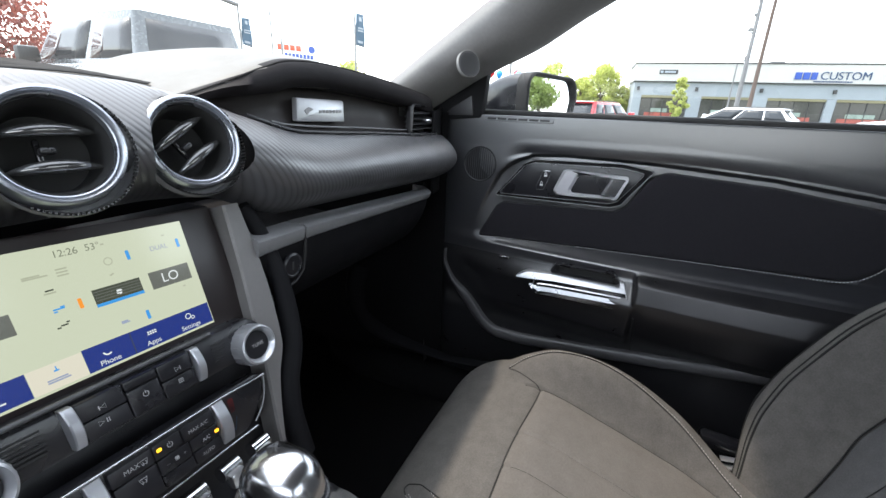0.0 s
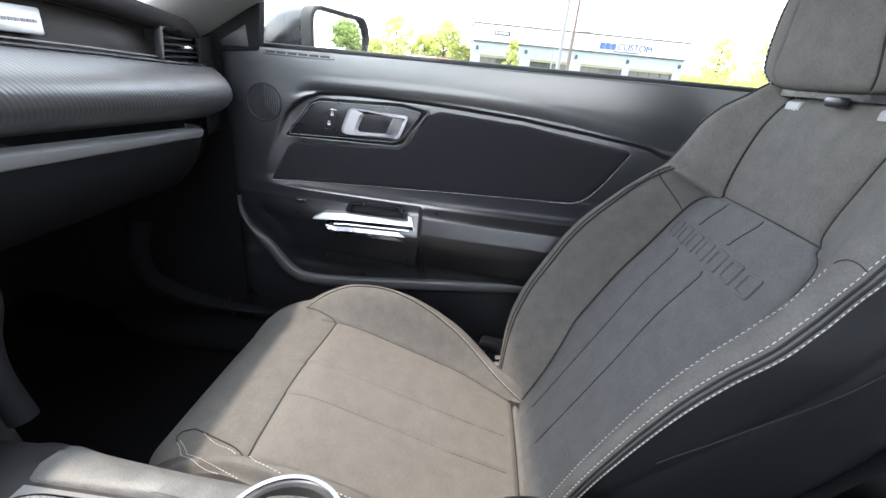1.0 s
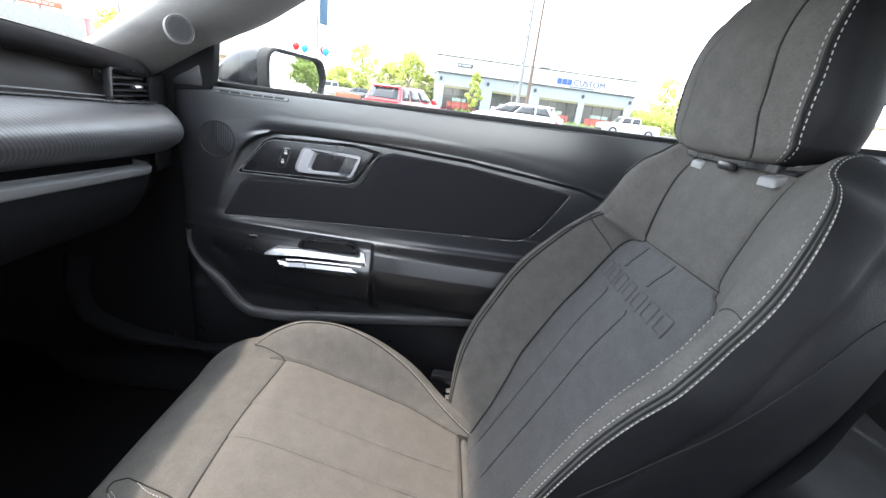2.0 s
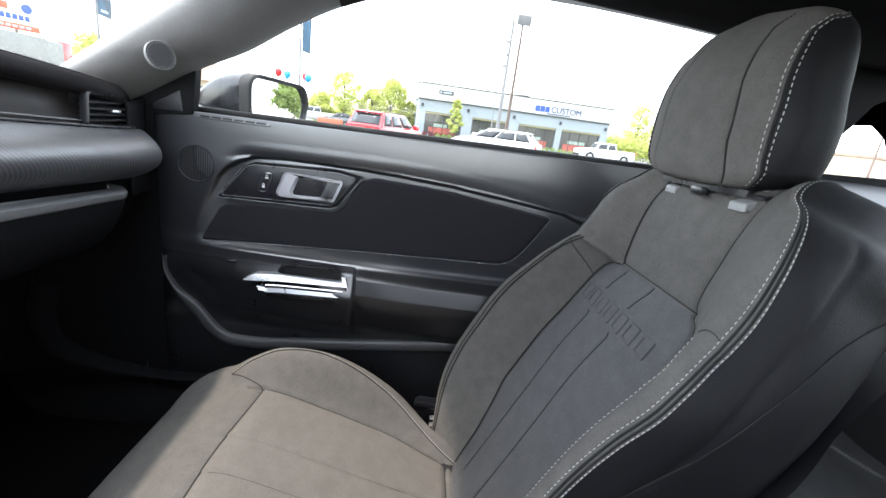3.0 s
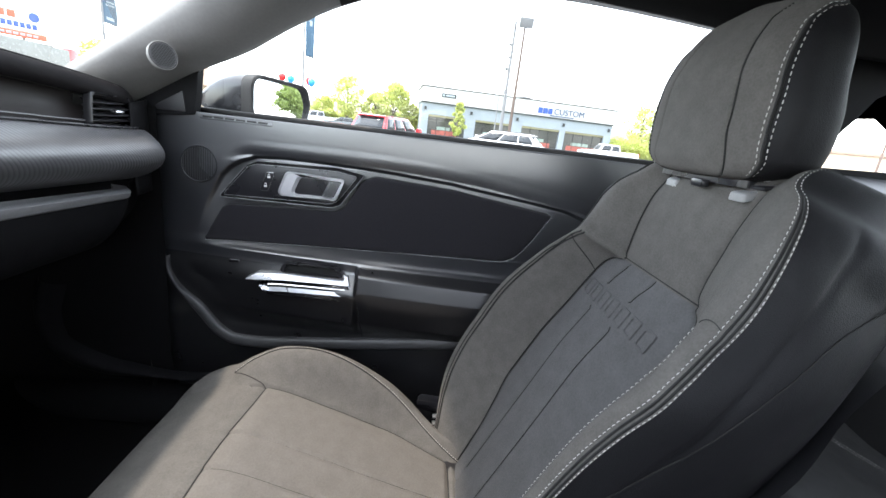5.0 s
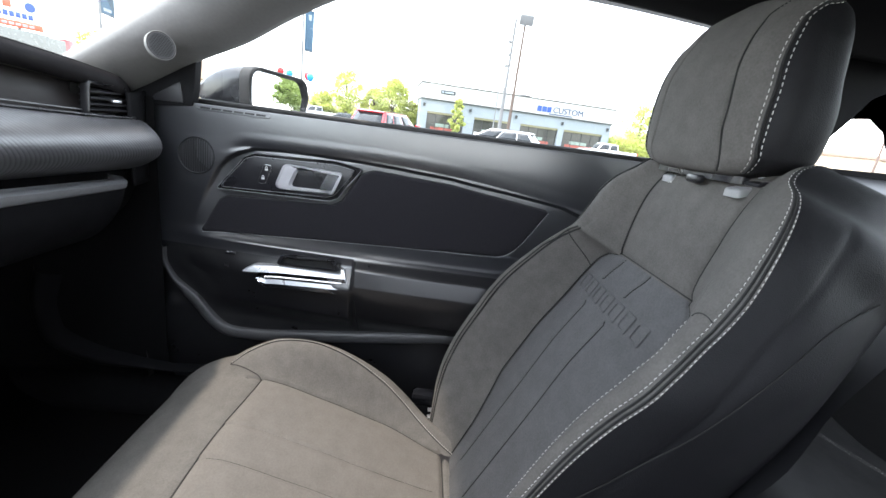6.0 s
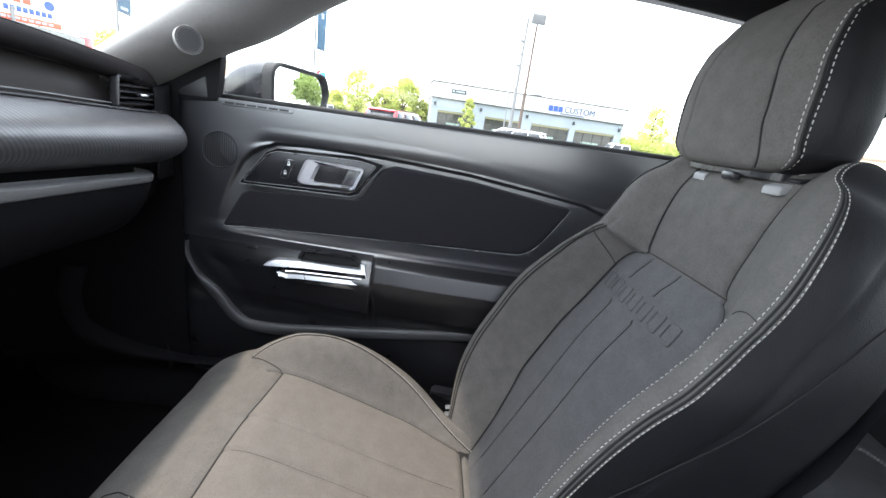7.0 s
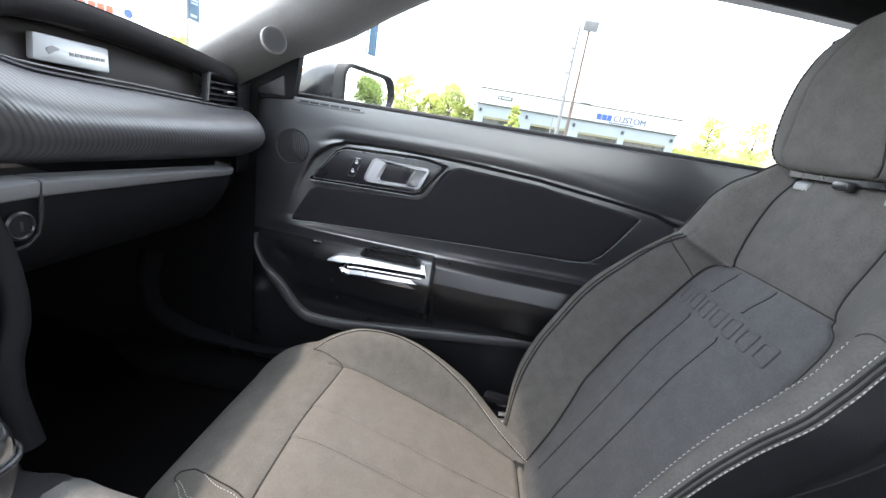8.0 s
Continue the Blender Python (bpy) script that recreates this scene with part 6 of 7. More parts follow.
tri = [(-0.0018, -0.0018), (0.0018, 0.0), (-0.0018, 0.0018)]
bar = [(0, -0.0018), (0.0006, -0.0018), (0.0006, 0.0018), (0, 0.0018)]
for u in (-0.0545, 0.0041):
    d = 1 if u > 0 else -1
    outline(u, -0.1095, [(a * d, b) for a, b in tri])
    legend(u + (0.0024 if d > 0 else -0.0030), -0.1095, bar)
outline(-0.0590, -0.1208, tri)
legend(-0.0555, -0.1208, bar), legend(-0.0540, -0.1208, bar)
for k in range(3):
    legend(0.0020, -0.1198 - 0.0014 * k, [(0, 0), (0.0042, 0), (0.0042, 0.0006), (0, 0.0006)])


def power_mark(u, v, w, parent):
    outline(u, v, [(0.0022 * math.sin(t), 0.0022 * math.cos(t)) for t in np.linspace(0.6, 5.7, 14)], w, parent, closed=False)
    outline(u, v, [(0, 0.0004), (0, 0.0030)], w, parent, closed=False)


power_mark(-0.0249, -0.1165, 0.0066, ROW)
for k in range(6):
    part("speaker_slot", block_bm((0.0150 - 0.0008 * k, 0.0013, 0.002), 0.0, m=axes(st(0.0500 - 0.0004 * k, -0.1065 - k * 0.0034, 0.0002), (1, 0, -0.045), SU)), RUBBER, ROW)
    part("speaker_slot", block_bm((0.026, 0.0013, 0.002), 0.0, m=axes(st(-0.1035 + 0.0002 * k, -0.1065 - k * 0.0034, 0.0002), (1, 0, -0.045), SU)), RUBBER, ROW)

# climate row
CLIM = part("climate_panel", plate_bm(rounded([(-0.15, -0.242), (-0.15, -0.184), (0.098, -0.184), (0.095, -0.212), (0.070, -0.242)], 0.01, 3), 0.012, 0.003, to=lambda u, v, w: cl(u, v, w - 0.010)), SATIN, STACK, "satin black climate panel")
tube("bright_line", [tuple(st(u, -0.1565 - 0.0024 * float(sstep(0.03, 0.08, u)), 0.006)) for u in np.linspace(-0.15, 0.0835, 24)], 0.0011, CHROME, CLIM)
tube("bright_line", [tuple(st(0.0835 - 0.006 * f - 0.018 * f ** 3, -0.159 - 0.042 * f, 0.004)) for f in np.linspace(0, 1, 12)], 0.0009, GREYTRIM, CLIM)
tube("bright_line", [tuple(st(u, -0.2065, 0.004)) for u in np.linspace(-0.15, 0.06, 20)], 0.0011, CHROME, CLIM)
bar_cap(0.0262, -0.1580, -0.2000, 0.0056, "end_cap")
bar_cap(-0.0790, -0.1580, -0.2000, 0.0056, "end_cap")
for q in ((-0.0700, -0.1735, -0.0375, -0.1600), (-0.0700, -0.2000, -0.0375, -0.1743), (-0.0367, -0.1735, -0.0130, -0.1600), (-0.0122, -0.1740, 0.0190, -0.1600), (-0.0367, -0.1885, -0.0095, -0.1745),
          (-0.0087, -0.1870, 0.0190, -0.1748), (-0.0087, -0.2000, 0.0190, -0.1878), (-0.0367, -0.2000, -0.0095, -0.1893)):
    key(*q, CLIM, 0.002)


def word(body, u, v, size):
    text_mesh("legend", body, size, LEGEND, axes(st(u, v, 0.0086), (1, 0, -0.045), SU), CLIM)


word("MAX", -0.0545, -0.1668, 0.0056)
word("MAX A/C", 0.0025, -0.1675, 0.0047)
word("A/C", 0.0058, -0.1818, 0.0046)
word("AUTO", 0.0040, -0.1938, 0.0043)
word("–", -0.0298, -0.1815, 0.005)
word("+", -0.0150, -0.1813, 0.005)
power_mark(-0.0235, -0.1665, 0.0086, CLIM)
for k in range(4):
    t = k * 1.571 + 0.7
    outline(-0.0221 + 0.0011 * math.cos(t), -0.1811 + 0.0011 * math.sin(t), [(0.0008 * math.cos(q), 0.0008 * math.sin(q)) for q in np.linspace(0, 5.4, 7)], 0.0086, CLIM)
for v in (-0.1670, -0.1808):
    u = -0.0450 if v > -0.17 else -0.0500
    outline(u, v, [(-0.003, 0.002), (0.003, 0.002), (0.0018, -0.0018), (-0.0018, -0.0018)], 0.0086, CLIM)
    outline(u, v, [(-0.0014, 0.0006), (-0.0008, -0.0006), (-0.0014, -0.0028)], 0.0086, CLIM, closed=False)
    outline(u, v, [(0.0012, 0.0006), (0.0018, -0.0006), (0.0012, -0.0028)], 0.0086, CLIM, closed=False)
AMBER = glow("amber_indicator", (1.0, 0.42, 0.02), 0.32)
for u, v in ((-0.0324, -0.1656), (0.0165, -0.1813)):
    part("indicator", plate_bm(rounded([(u - 0.0020, v - 0.0014), (u + 0.0020, v - 0.0014), (u + 0.0020, v + 0.0014), (u - 0.0020, v + 0.0014)], 0.0008, 3), 0.0005, to=lambda a, b, c: st(a, b, c + 0.0082)), AMBER, CLIM, "amber indicator light")
REDMARK, BLUEMARK = mat("dull_red_mark", (0.16, 0.018, 0.02), 0.4), mat("dull_blue_mark", (0.03, 0.10, 0.20), 0.4)
for d, u0 in ((1, 0.0), (-1, -0.0528)):
    part("warm_mark", plate_bm(rounded([(u0 + d * (a + 0.0035), b) for a, b in ((0.0350, -0.1785), (0.0405, -0.1785), (0.0412, -0.1640), (0.0352, -0.1632))][::d], 0.002, 2), 0.0008, to=lambda a, b, c: st(a, b, c + 0.0012)), REDMARK, CLIM)
    part("cool_mark", plate_bm(rounded([(u0 + d * (a + 0.0035), b) for a, b in ((0.0335, -0.1965), (0.0350, -0.1970), (0.0405, -0.1845), (0.0392, -0.1840))][::d], 0.0006, 2), 0.0008, to=lambda a, b, c: st(a, b, c + 0.0012)), BLUEMARK, CLIM)
# toggle row
for k in range(5):
    u = -0.090 + k * 0.0365
    tg = tube("toggle", [tuple(st(u - 0.010, -0.228, 0.0)), tuple(st(u + 0.010, -0.228, 0.0))], 0.008, CHROME if k < 4 else BRIGHT, STACK, "chrome toggle switch", seg=14)
    part("paddle", block_bm((0.016, 0.016, 0.010), 0.003, m=axes(st(u, -0.236, 0.009), (1, 0, 0), SU)), BRUSHED, tg)

# ---- gear lever and console ----
SHIFT = holder("gear_lever", (-0.01, 0.03, 0.56), "chrome-topped automatic gear lever with black grip", "gear lever")
rows = []
for h, rx, ry in ((0.0, 0.016, 0.019), (0.012, 0.021, 0.026), (0.030, 0.0245, 0.031), (0.046, 0.0235, 0.030)):
    rows.append([(-0.020 + rx * math.copysign(abs(math.cos(t)) ** 0.8, math.cos(t)), 0.030 + ry * math.copysign(abs(math.sin(t)) ** 0.8, math.sin(t)), 0.665 + h) for t in np.linspace(0, 2 * math.pi, 40, endpoint=False)])
sheet("grip", rows, PLASTIC, SHIFT, "black leather grip", close_v=True)
rows = []
for h, k in ((0.044, 0.99), (0.050, 1.0), (0.060, 0.96), (0.068, 0.86), (0.074, 0.70), (0.078, 0.48), (0.080, 0.22), (0.0805, 0.01)):
    rows.append([(-0.020 + 0.0245 * k * math.copysign(abs(math.cos(t)) ** 0.75, math.cos(t)), 0.030 + 0.031 * k * math.copysign(abs(math.sin(t)) ** 0.75, math.sin(t)), 0.665 + h) for t in np.linspace(0, 2 * math.pi, 48, endpoint=False)])
sheet("knob_cap", rows, CHROME, SHIFT, "bright chrome knob cap", close_v=True, angle=60)
tube("collar", [(-0.020 + 0.0258 * math.copysign(abs(math.cos(t)) ** 0.75, math.cos(t)), 0.030 + 0.0323 * math.copysign(abs(math.sin(t)) ** 0.75, math.sin(t)), 0.709) for t in np.linspace(0, 2 * math.pi, 48, endpoint=False)], 0.002, SATIN, SHIFT, closed=True)
tube("shaft", [(-0.018, 0.035, 0.56), (-0.020, 0.03, 0.67)], (0.016, 0.012), CHROME, SHIFT, seg=20)

def con_w(y):
    return float(hermite(-y, [-0.2, -0.10, -0.03, 0.12, 0.3, 0.9], [0.116, 0.110, 0.099, 0.089, 0.086, 0.086]))


CON = holder("center_console", (0.0, -0.25, FLOOR_TOP), "black centre console with grey pad and chrome cup holder", "car console")
rows = []
for y in np.linspace(0.16, -0.85, 60):
    z = 0.572 - 0.012 * float(sstep(0.09, 0.14, y)) + 0.05 * float(sstep(-0.33, -0.38, y))
    hw = con_w(y)
    rows.append([(-hw - 0.012, y, FLOOR_TOP), (-hw, y, z - 0.03), (-hw + 0.004, y, z - 0.008), (-hw + 0.014, y, z), (-0.05, y, z + 0.001), (0.038, y, z + 0.001), (hw - 0.014, y, z), (hw - 0.004, y, z - 0.008), (hw, y, z - 0.03), (hw + 0.012, y, FLOOR_TOP)])
sheet("body", rows, PLASTIC, CON, angle=50, flip=True)
rows = [[(x if x < 0.07 else x + con_w(y) - 0.1085, y, 0.573 + h - 0.010 * float(sstep(0.06, 0.10, y))) for x, h in ((0.055, -0.004), (0.055, 0.002), (0.058, 0.004), (0.075, 0.006), (0.092, 0.004), (0.104, -0.003), (0.110, -0.014))] for y in np.linspace(0.095, -0.325, 50)]
sheet("side_pad", rows, mat("grained_grey_pad", (0.085, 0.085, 0.084), 0.55, var=0.35, scale=70, bump=0.5, bump_scale=420), CON, "dark grey grained console pad", flip=True, cap=True)
rows = [[(x, y, 0.574 + h) for x, h in ((-0.085, -0.003), (-0.083, 0.001), (0.050, 0.001), (0.053, -0.003))] for y in np.linspace(0.075, -0.32, 24)]
sheet("top_plate", rows, SILVER, CON, "silver painted console top plate", flip=True, cap=True)
tube("lever_surround", [(-0.012 + 0.052 * math.copysign(abs(math.cos(t)) ** 0.6, math.cos(t)), 0.020 + 0.058 * math.copysign(abs(math.sin(t)) ** 0.6, math.sin(t)), 0.578) for t in np.linspace(0, 2 * math.pi, 60, endpoint=False)], 0.004, BRIGHT, CON, "bright lever surround", closed=True)
for cy in (-0.178,):
    cx_, rr = 0.032, 0.058
    CH = lathe("cup_ring", [(rr, -0.004), (rr, 0.007), (rr * 0.97, 0.011), (rr * 0.90, 0.011), (rr * 0.86, 0.006), (rr * 0.85, -0.0)], DARKCHROME, CON, "polished chrome cup holder ring", m=pose(cx_, cy, 0.580), seg=56)
    lathe("cup_well", [(rr * 0.85, 0.002), (rr * 0.82, -0.010), (rr * 0.80, -0.07), (0.0, -0.07)], RUBBER, CH, m=pose(cx_, cy, 0.580), seg=40)

# ---- windscreen ----
rows = []
for k in range(len(SCREEN_EDGE)):
    e = SCREEN_EDGE[k]
    rows.append([(x * (e[0] + 0.02), e[1] + 0.02 + 0.10 * (1 - x * x), e[2] + 0.012) for x in np.linspace(-1, 1, 15)])
WS = sheet("window_1", rows, SCREENGLASS, flip=True)
WS.visible_shadow = False
setting(WS, "clear curved windscreen glass", "windscreen")

# ==== outside ====
ASPHALT = mat("grey_asphalt", (0.12, 0.12, 0.12), 0.9, var=0.25, scale=0.4, bump=0.6, bump_scale=40)
GRASS = mat("spring_grass", (0.09, 0.13, 0.035), 0.9, var=0.35, scale=1.2, bump=0.8, bump_scale=30)
CONCRETE = mat("pale_concrete", (0.42, 0.41, 0.39), 0.85, var=0.12, scale=0.8, bump=0.4, bump_scale=40)
WALLWHITE = mat("white_stucco", (0.47, 0.46, 0.44), 0.85, var=0.06, scale=0.6, bump=0.3, bump_scale=25)
WALLGREY = mat("pale_grey_block_wall", (0.27, 0.30, 0.325), 0.85, var=0.08, scale=0.8, bump=0.4, bump_scale=20)
DARKGLASS = mat("dark_shop_glass", (0.055, 0.055, 0.05), 0.08, var=0.3, scale=0.5)
AUTOGLASS = mat("dark_vehicle_glass", (0.02, 0.024, 0.028), 0.04, var=0.05)
BLUEINK = mat("blue_sign_letters", (0.012, 0.06, 0.32), 0.4, var=0.05)
DARKINK = mat("slate_sign_letters", (0.02, 0.05, 0.12), 0.4, var=0.05)
SIGNDARK = mat("dark_sign_panel", (0.03, 0.03, 0.03), 0.5)
WHITEPAINT = mat("white_vehicle_paint", (0.75, 0.75, 0.75), 0.25, var=0.03, coat=0.8)
REDPAINT = mat("red_vehicle_paint", (0.45, 0.015, 0.02), 0.22, var=0.05, coat=0.8)
GREYPAINT = mat("silver_grey_vehicle_paint", (0.085, 0.095, 0.10), 0.25, 0.3, var=0.05, coat=0.8)
SILVERPAINT = mat("silver_vehicle_paint", (0.5, 0.51, 0.52), 0.25, 0.4, var=0.05, coat=0.8)
TYRE = mat("black_tyre_rubber", (0.02, 0.02, 0.02), 0.85, var=0.2)
RIM = mat("alloy_rim", (0.4, 0.4, 0.41), 0.35, 0.8, var=0.05)
TAILRED = mat("red_tail_lamp", (0.42, 0.01, 0.01), 0.15, var=0.05, coat=0.6)
STEELPOLE = mat("weathered_grey_pole", (0.17, 0.17, 0.17), 0.6, var=0.2, scale=3)
RUSTPOLE = mat("brown_painted_pole", (0.10, 0.07, 0.055), 0.7, var=0.25, scale=3)
BARK = mat("grey_brown_bark", (0.12, 0.09, 0.07), 0.95, var=0.3, scale=6, bump=1.0, bump_scale=40)
BANNER = mat("blue_banner_cloth", (0.05, 0.10, 0.15), 0.8, var=0.15, scale=3)
BANNERPALE = mat("pale_banner_print", (0.30, 0.34, 0.37), 0.8, var=0.1)
TAN = mat("tan_stucco", (0.40, 0.33, 0.24), 0.9, var=0.1, scale=0.7)
BROWNROOF = mat("brown_shingle_roof", (0.22, 0.16, 0.12), 0.9, var=0.25, scale=2.0, bump=0.6, bump_scale=20)
HILL = mat("dry_brown_hillside", (0.26, 0.20, 0.13), 1.0, var=0.25, scale=0.02)


def leaf_mat(name, color, back_light=0.35):
    m = mat(name, color, 0.6, var=0.35, scale=1.5)
    m.node_tree.nodes["Principled BSDF"].inputs["Transmission Weight"].default_value = 0.0
    nt = m.node_tree
    p, out = nt.nodes["Principled BSDF"], nt.nodes["Material Output"]
    tl, mx = nt.nodes.new("ShaderNodeBsdfTranslucent"), nt.nodes.new("ShaderNodeMixShader")
    tl.inputs[0].default_value = (color[0] * 1.7, color[1] * 1.7, color[2] * 1.2, 1)
    mx.inputs[0].default_value = back_light
    nt.links.new(p.outputs[0], mx.inputs[1]), nt.links.new(tl.outputs[0], mx.inputs[2])
    nt.links.new(mx.outputs[0], out.inputs[0])
    return m


LEAF = leaf_mat("spring_leaves", (0.40, 0.43, 0.17), 0.48)
LEAFDEEP = leaf_mat("green_leaves", (0.20, 0.26, 0.085))
LEAFRED = leaf_mat("red_leaves", (0.20, 0.055, 0.045))
LEAFDUSK = leaf_mat("plum_leaves", (0.12, 0.03, 0.04))


def ground_z(x):
    return -0.42 * float(sstep(6.0, 15.0, x))


xs = [-700, -80, -20, 0, 6, 7.5, 9, 10.5, 12, 13.5, 15, 30, 60, 120, 700]
setting(sheet("ground", [[(x, y, ground_z(x)) for y in (-700, -80, -20, 0, 20, 80, 700)] for x in xs], ASPHALT), "pale grey asphalt car park and street reaching the distance", "ground")
GZ = -0.42
setting(part("verge", block_bm((7.0, 60.0, 0.14), 0.03, m=pose(50.5, -4, GZ + 0.055)), GRASS), "grass verge in front of the shop", "verge")
setting(part("kerb", block_bm((0.3, 60.4, 0.16), 0.03, m=pose(46.8, -4, GZ + 0.065)), CONCRETE), "pale concrete kerb along the verge", "kerb")


# ---- shop across the street ----
F0, F1 = Vector((55.0, 1.3, GZ)), Vector((57.5, -23.9, GZ))
FD = (F1 - F0).normalized()
FN = Vector((FD.y, -FD.x, 0))
if FN.x > 0:
    FN = -FN
FL = (F1 - F0).length
SHOP = holder("shop_building", (56.2, -11.3, GZ), "white and grey single-storey shop with four window bays", "building")


def fc(u, v, w):
    """On the shop's face: u along, v up, w out."""
    return F0 + FD * u + Vector((0, 0, v)) + FN * w


def fbox(nm, u0, u1, v0, v1, w0, w1, material, parent, label="", bevel=0.02):
    m = axes(fc((u0 + u1) / 2, (v0 + v1) / 2, (w0 + w1) / 2), FD, (0, 0, 1))
    return part(nm, block_bm((u1 - u0, v1 - v0, abs(w1 - w0)), bevel, 1, m=m), material, parent, label)


BAYS = [(0.9, 5.6), (6.9, 11.5), (13.0, 18.1), (18.9, 24.3)]
fbox("wall", 0.0, FL, 3.05, 4.5, -8.0, 0.0, WALLGREY, SHOP, "pale grey wall over the bays")
edges = [0.0] + [e for b in BAYS for e in b] + [FL]
for k in range(0, len(edges), 2):
    PIER = fbox("pier", edges[k], edges[k + 1], 0.0, 3.05, -8.0, 0.05, WALLGREY, SHOP, "pale grey pier")
    mid = (edges[k] + edges[k + 1]) / 2
    fbox("wall_lamp", mid - 0.14, mid + 0.14, 3.55, 3.95, 0.05, 0.25, SIGNDARK, PIER, "small dark wall lamp")
for a, b in BAYS:
    WIN = fbox("window", a, b, 0.35, 2.85, -0.35, -0.30, DARKGLASS, SHOP, "dark shop window", 0.0)
    fbox("stall_riser", a, b, 0.0, 0.35, -0.35, -0.05, WALLGREY, WIN)
    fbox("lintel", a, b, 2.80, 3.05, -0.5, -0.02, mat("olive_lintel", (0.20, 0.18, 0.10), 0.7), WIN, "olive brown lintel band")
    for f in (0.0, 0.25, 0.5, 0.75, 1.0):
        u = a + (b - a) * f
        fbox("mullion", u - 0.04, u + 0.04, 0.35, 2.80, -0.32, -0.24, SIGNDARK, WIN)
    fbox("display_goods", a + 0.6, b - 0.9, 0.4, 1.25, -0.30, -0.27, mat("display_red", (0.30, 0.07, 0.05), 0.5, var=0.6, scale=1.2), WIN, "reddish goods behind the glass", 0.0)
    fbox("display_goods", a + 1.2, b - 1.8, 1.3, 1.7, -0.30, -0.27, mat("display_green", (0.22, 0.28, 0.24), 0.5, var=0.5, scale=1.5), WIN, "pale goods behind the glass", 0.0)
PAR = fbox("parapet", -0.1, FL + 0.1, 4.5, 6.28, -8.1, 0.25, WALLWHITE, SHOP, "white stucco parapet band")
fbox("coping", -0.2, FL + 0.2, 6.26, 6.40, -8.2, 0.33, SIGNDARK, PAR, "dark metal coping")
fbox("ledge", -0.1, FL + 0.1, 4.42, 4.52, -0.1, 0.32, SIGNDARK, PAR)
fbox("roof_unit", 13.0, 14.2, 6.36, 6.72, -3.0, -1.5, STEELPOLE, SHOP, "grey rooftop unit")
SG = fbox("small_sign", 2.3, 4.1, 5.22, 5.66, 0.25, 0.33, SIGNDARK, SHOP, "dark sign plate with pale bar")
fbox("pale_bar", 2.8, 3.9, 5.34, 5.54, 0.33, 0.35, BANNERPALE, SG, "", 0.0)
fbox("pale_dot", 2.4, 2.66, 5.32, 5.56, 0.33, 0.35, BANNERPALE, SG, "", 0.0)
# the sign's letters as plain shapes
fbox("logo_shape", 14.75, 15.30, 4.86, 5.52, 0.25, 0.36, BLUEINK, SHOP, "bold blue sign shape", 0.0)
fbox("logo_shape", 15.42, 15.98, 4.86, 5.52, 0.25, 0.36, BLUEINK, SHOP, "bold blue sign shape", 0.0)
fbox("logo_shape", 16.10, 16.60, 4.86, 5.52, 0.25, 0.36, BLUEINK, SHOP, "bold blue sign shape", 0.0)
text_mesh("sign_word", "CUSTOM", 1.02, DARKINK, axes(fc(18.93, 5.19, 0.29), FD, (0, 0, 1)), SHOP, depth=0.03, weight=0.0, label="slate blue sign letters")
fbox("sign_bar", 16.4, 19.6, 4.62, 4.74, 0.25, 0.30, DARKINK, SHOP, "", 0.0)


# ---- poles, banners, boards ----
def pole(nm, label, category, x, y, top, r, material, base=None, group=""):
    b = ground_z(x) if base is None else base
    t = holder(nm, (x, y, b), label, category, group)
    tube("shaft", [(x, y, b + (top - b) * f) for f in np.linspace(0, 1, 12)], np.linspace(r, r * 0.6, 12), material, t, seg=14)
    lathe("foot", [(r * 2.2, 0), (r * 2.2, 0.25), (r * 1.2, 0.4)], CONCRETE, t, m=pose(x, y, b), seg=16)
    return t


LAMP = pole("street_lamp", "tall brown floodlight pole with square grey head", "street lamp", 42.0, -7.66, 10.75, 0.17, RUSTPOLE)
part("head", block_bm((0.5, 1.25, 0.85), 0.08, m=pose(41.9, -7.72, 11.05, 0, -18, 0)), STEELPOLE, LAMP, "square grey floodlight head")
UP = pole("utility_pole", "weathered grey utility pole with small fittings", "utility pole", 43.0, -6.95, 11.3, 0.19, STEELPOLE)
for z, w in ((9.3, 0.5), (8.2, 0.35), (7.2, 0.5), (5.2, 0.3), (5.0, 0.3)):
    part("fitting", block_bm((0.2, w, 0.22), 0.04, m=pose(43.0, -6.95 + w * 0.3, z, 12)), STEELPOLE, UP)
part("crossbar", block_bm((0.1, 0.9, 0.08), 0.02, m=pose(43.0, -6.75, 7.0, 35)), STEELPOLE, UP)
pole("conduit_pole", "thin pale grey pole beside the utility pole", "pole", 41.0, -6.05, 4.6, 0.07, STEELPOLE)


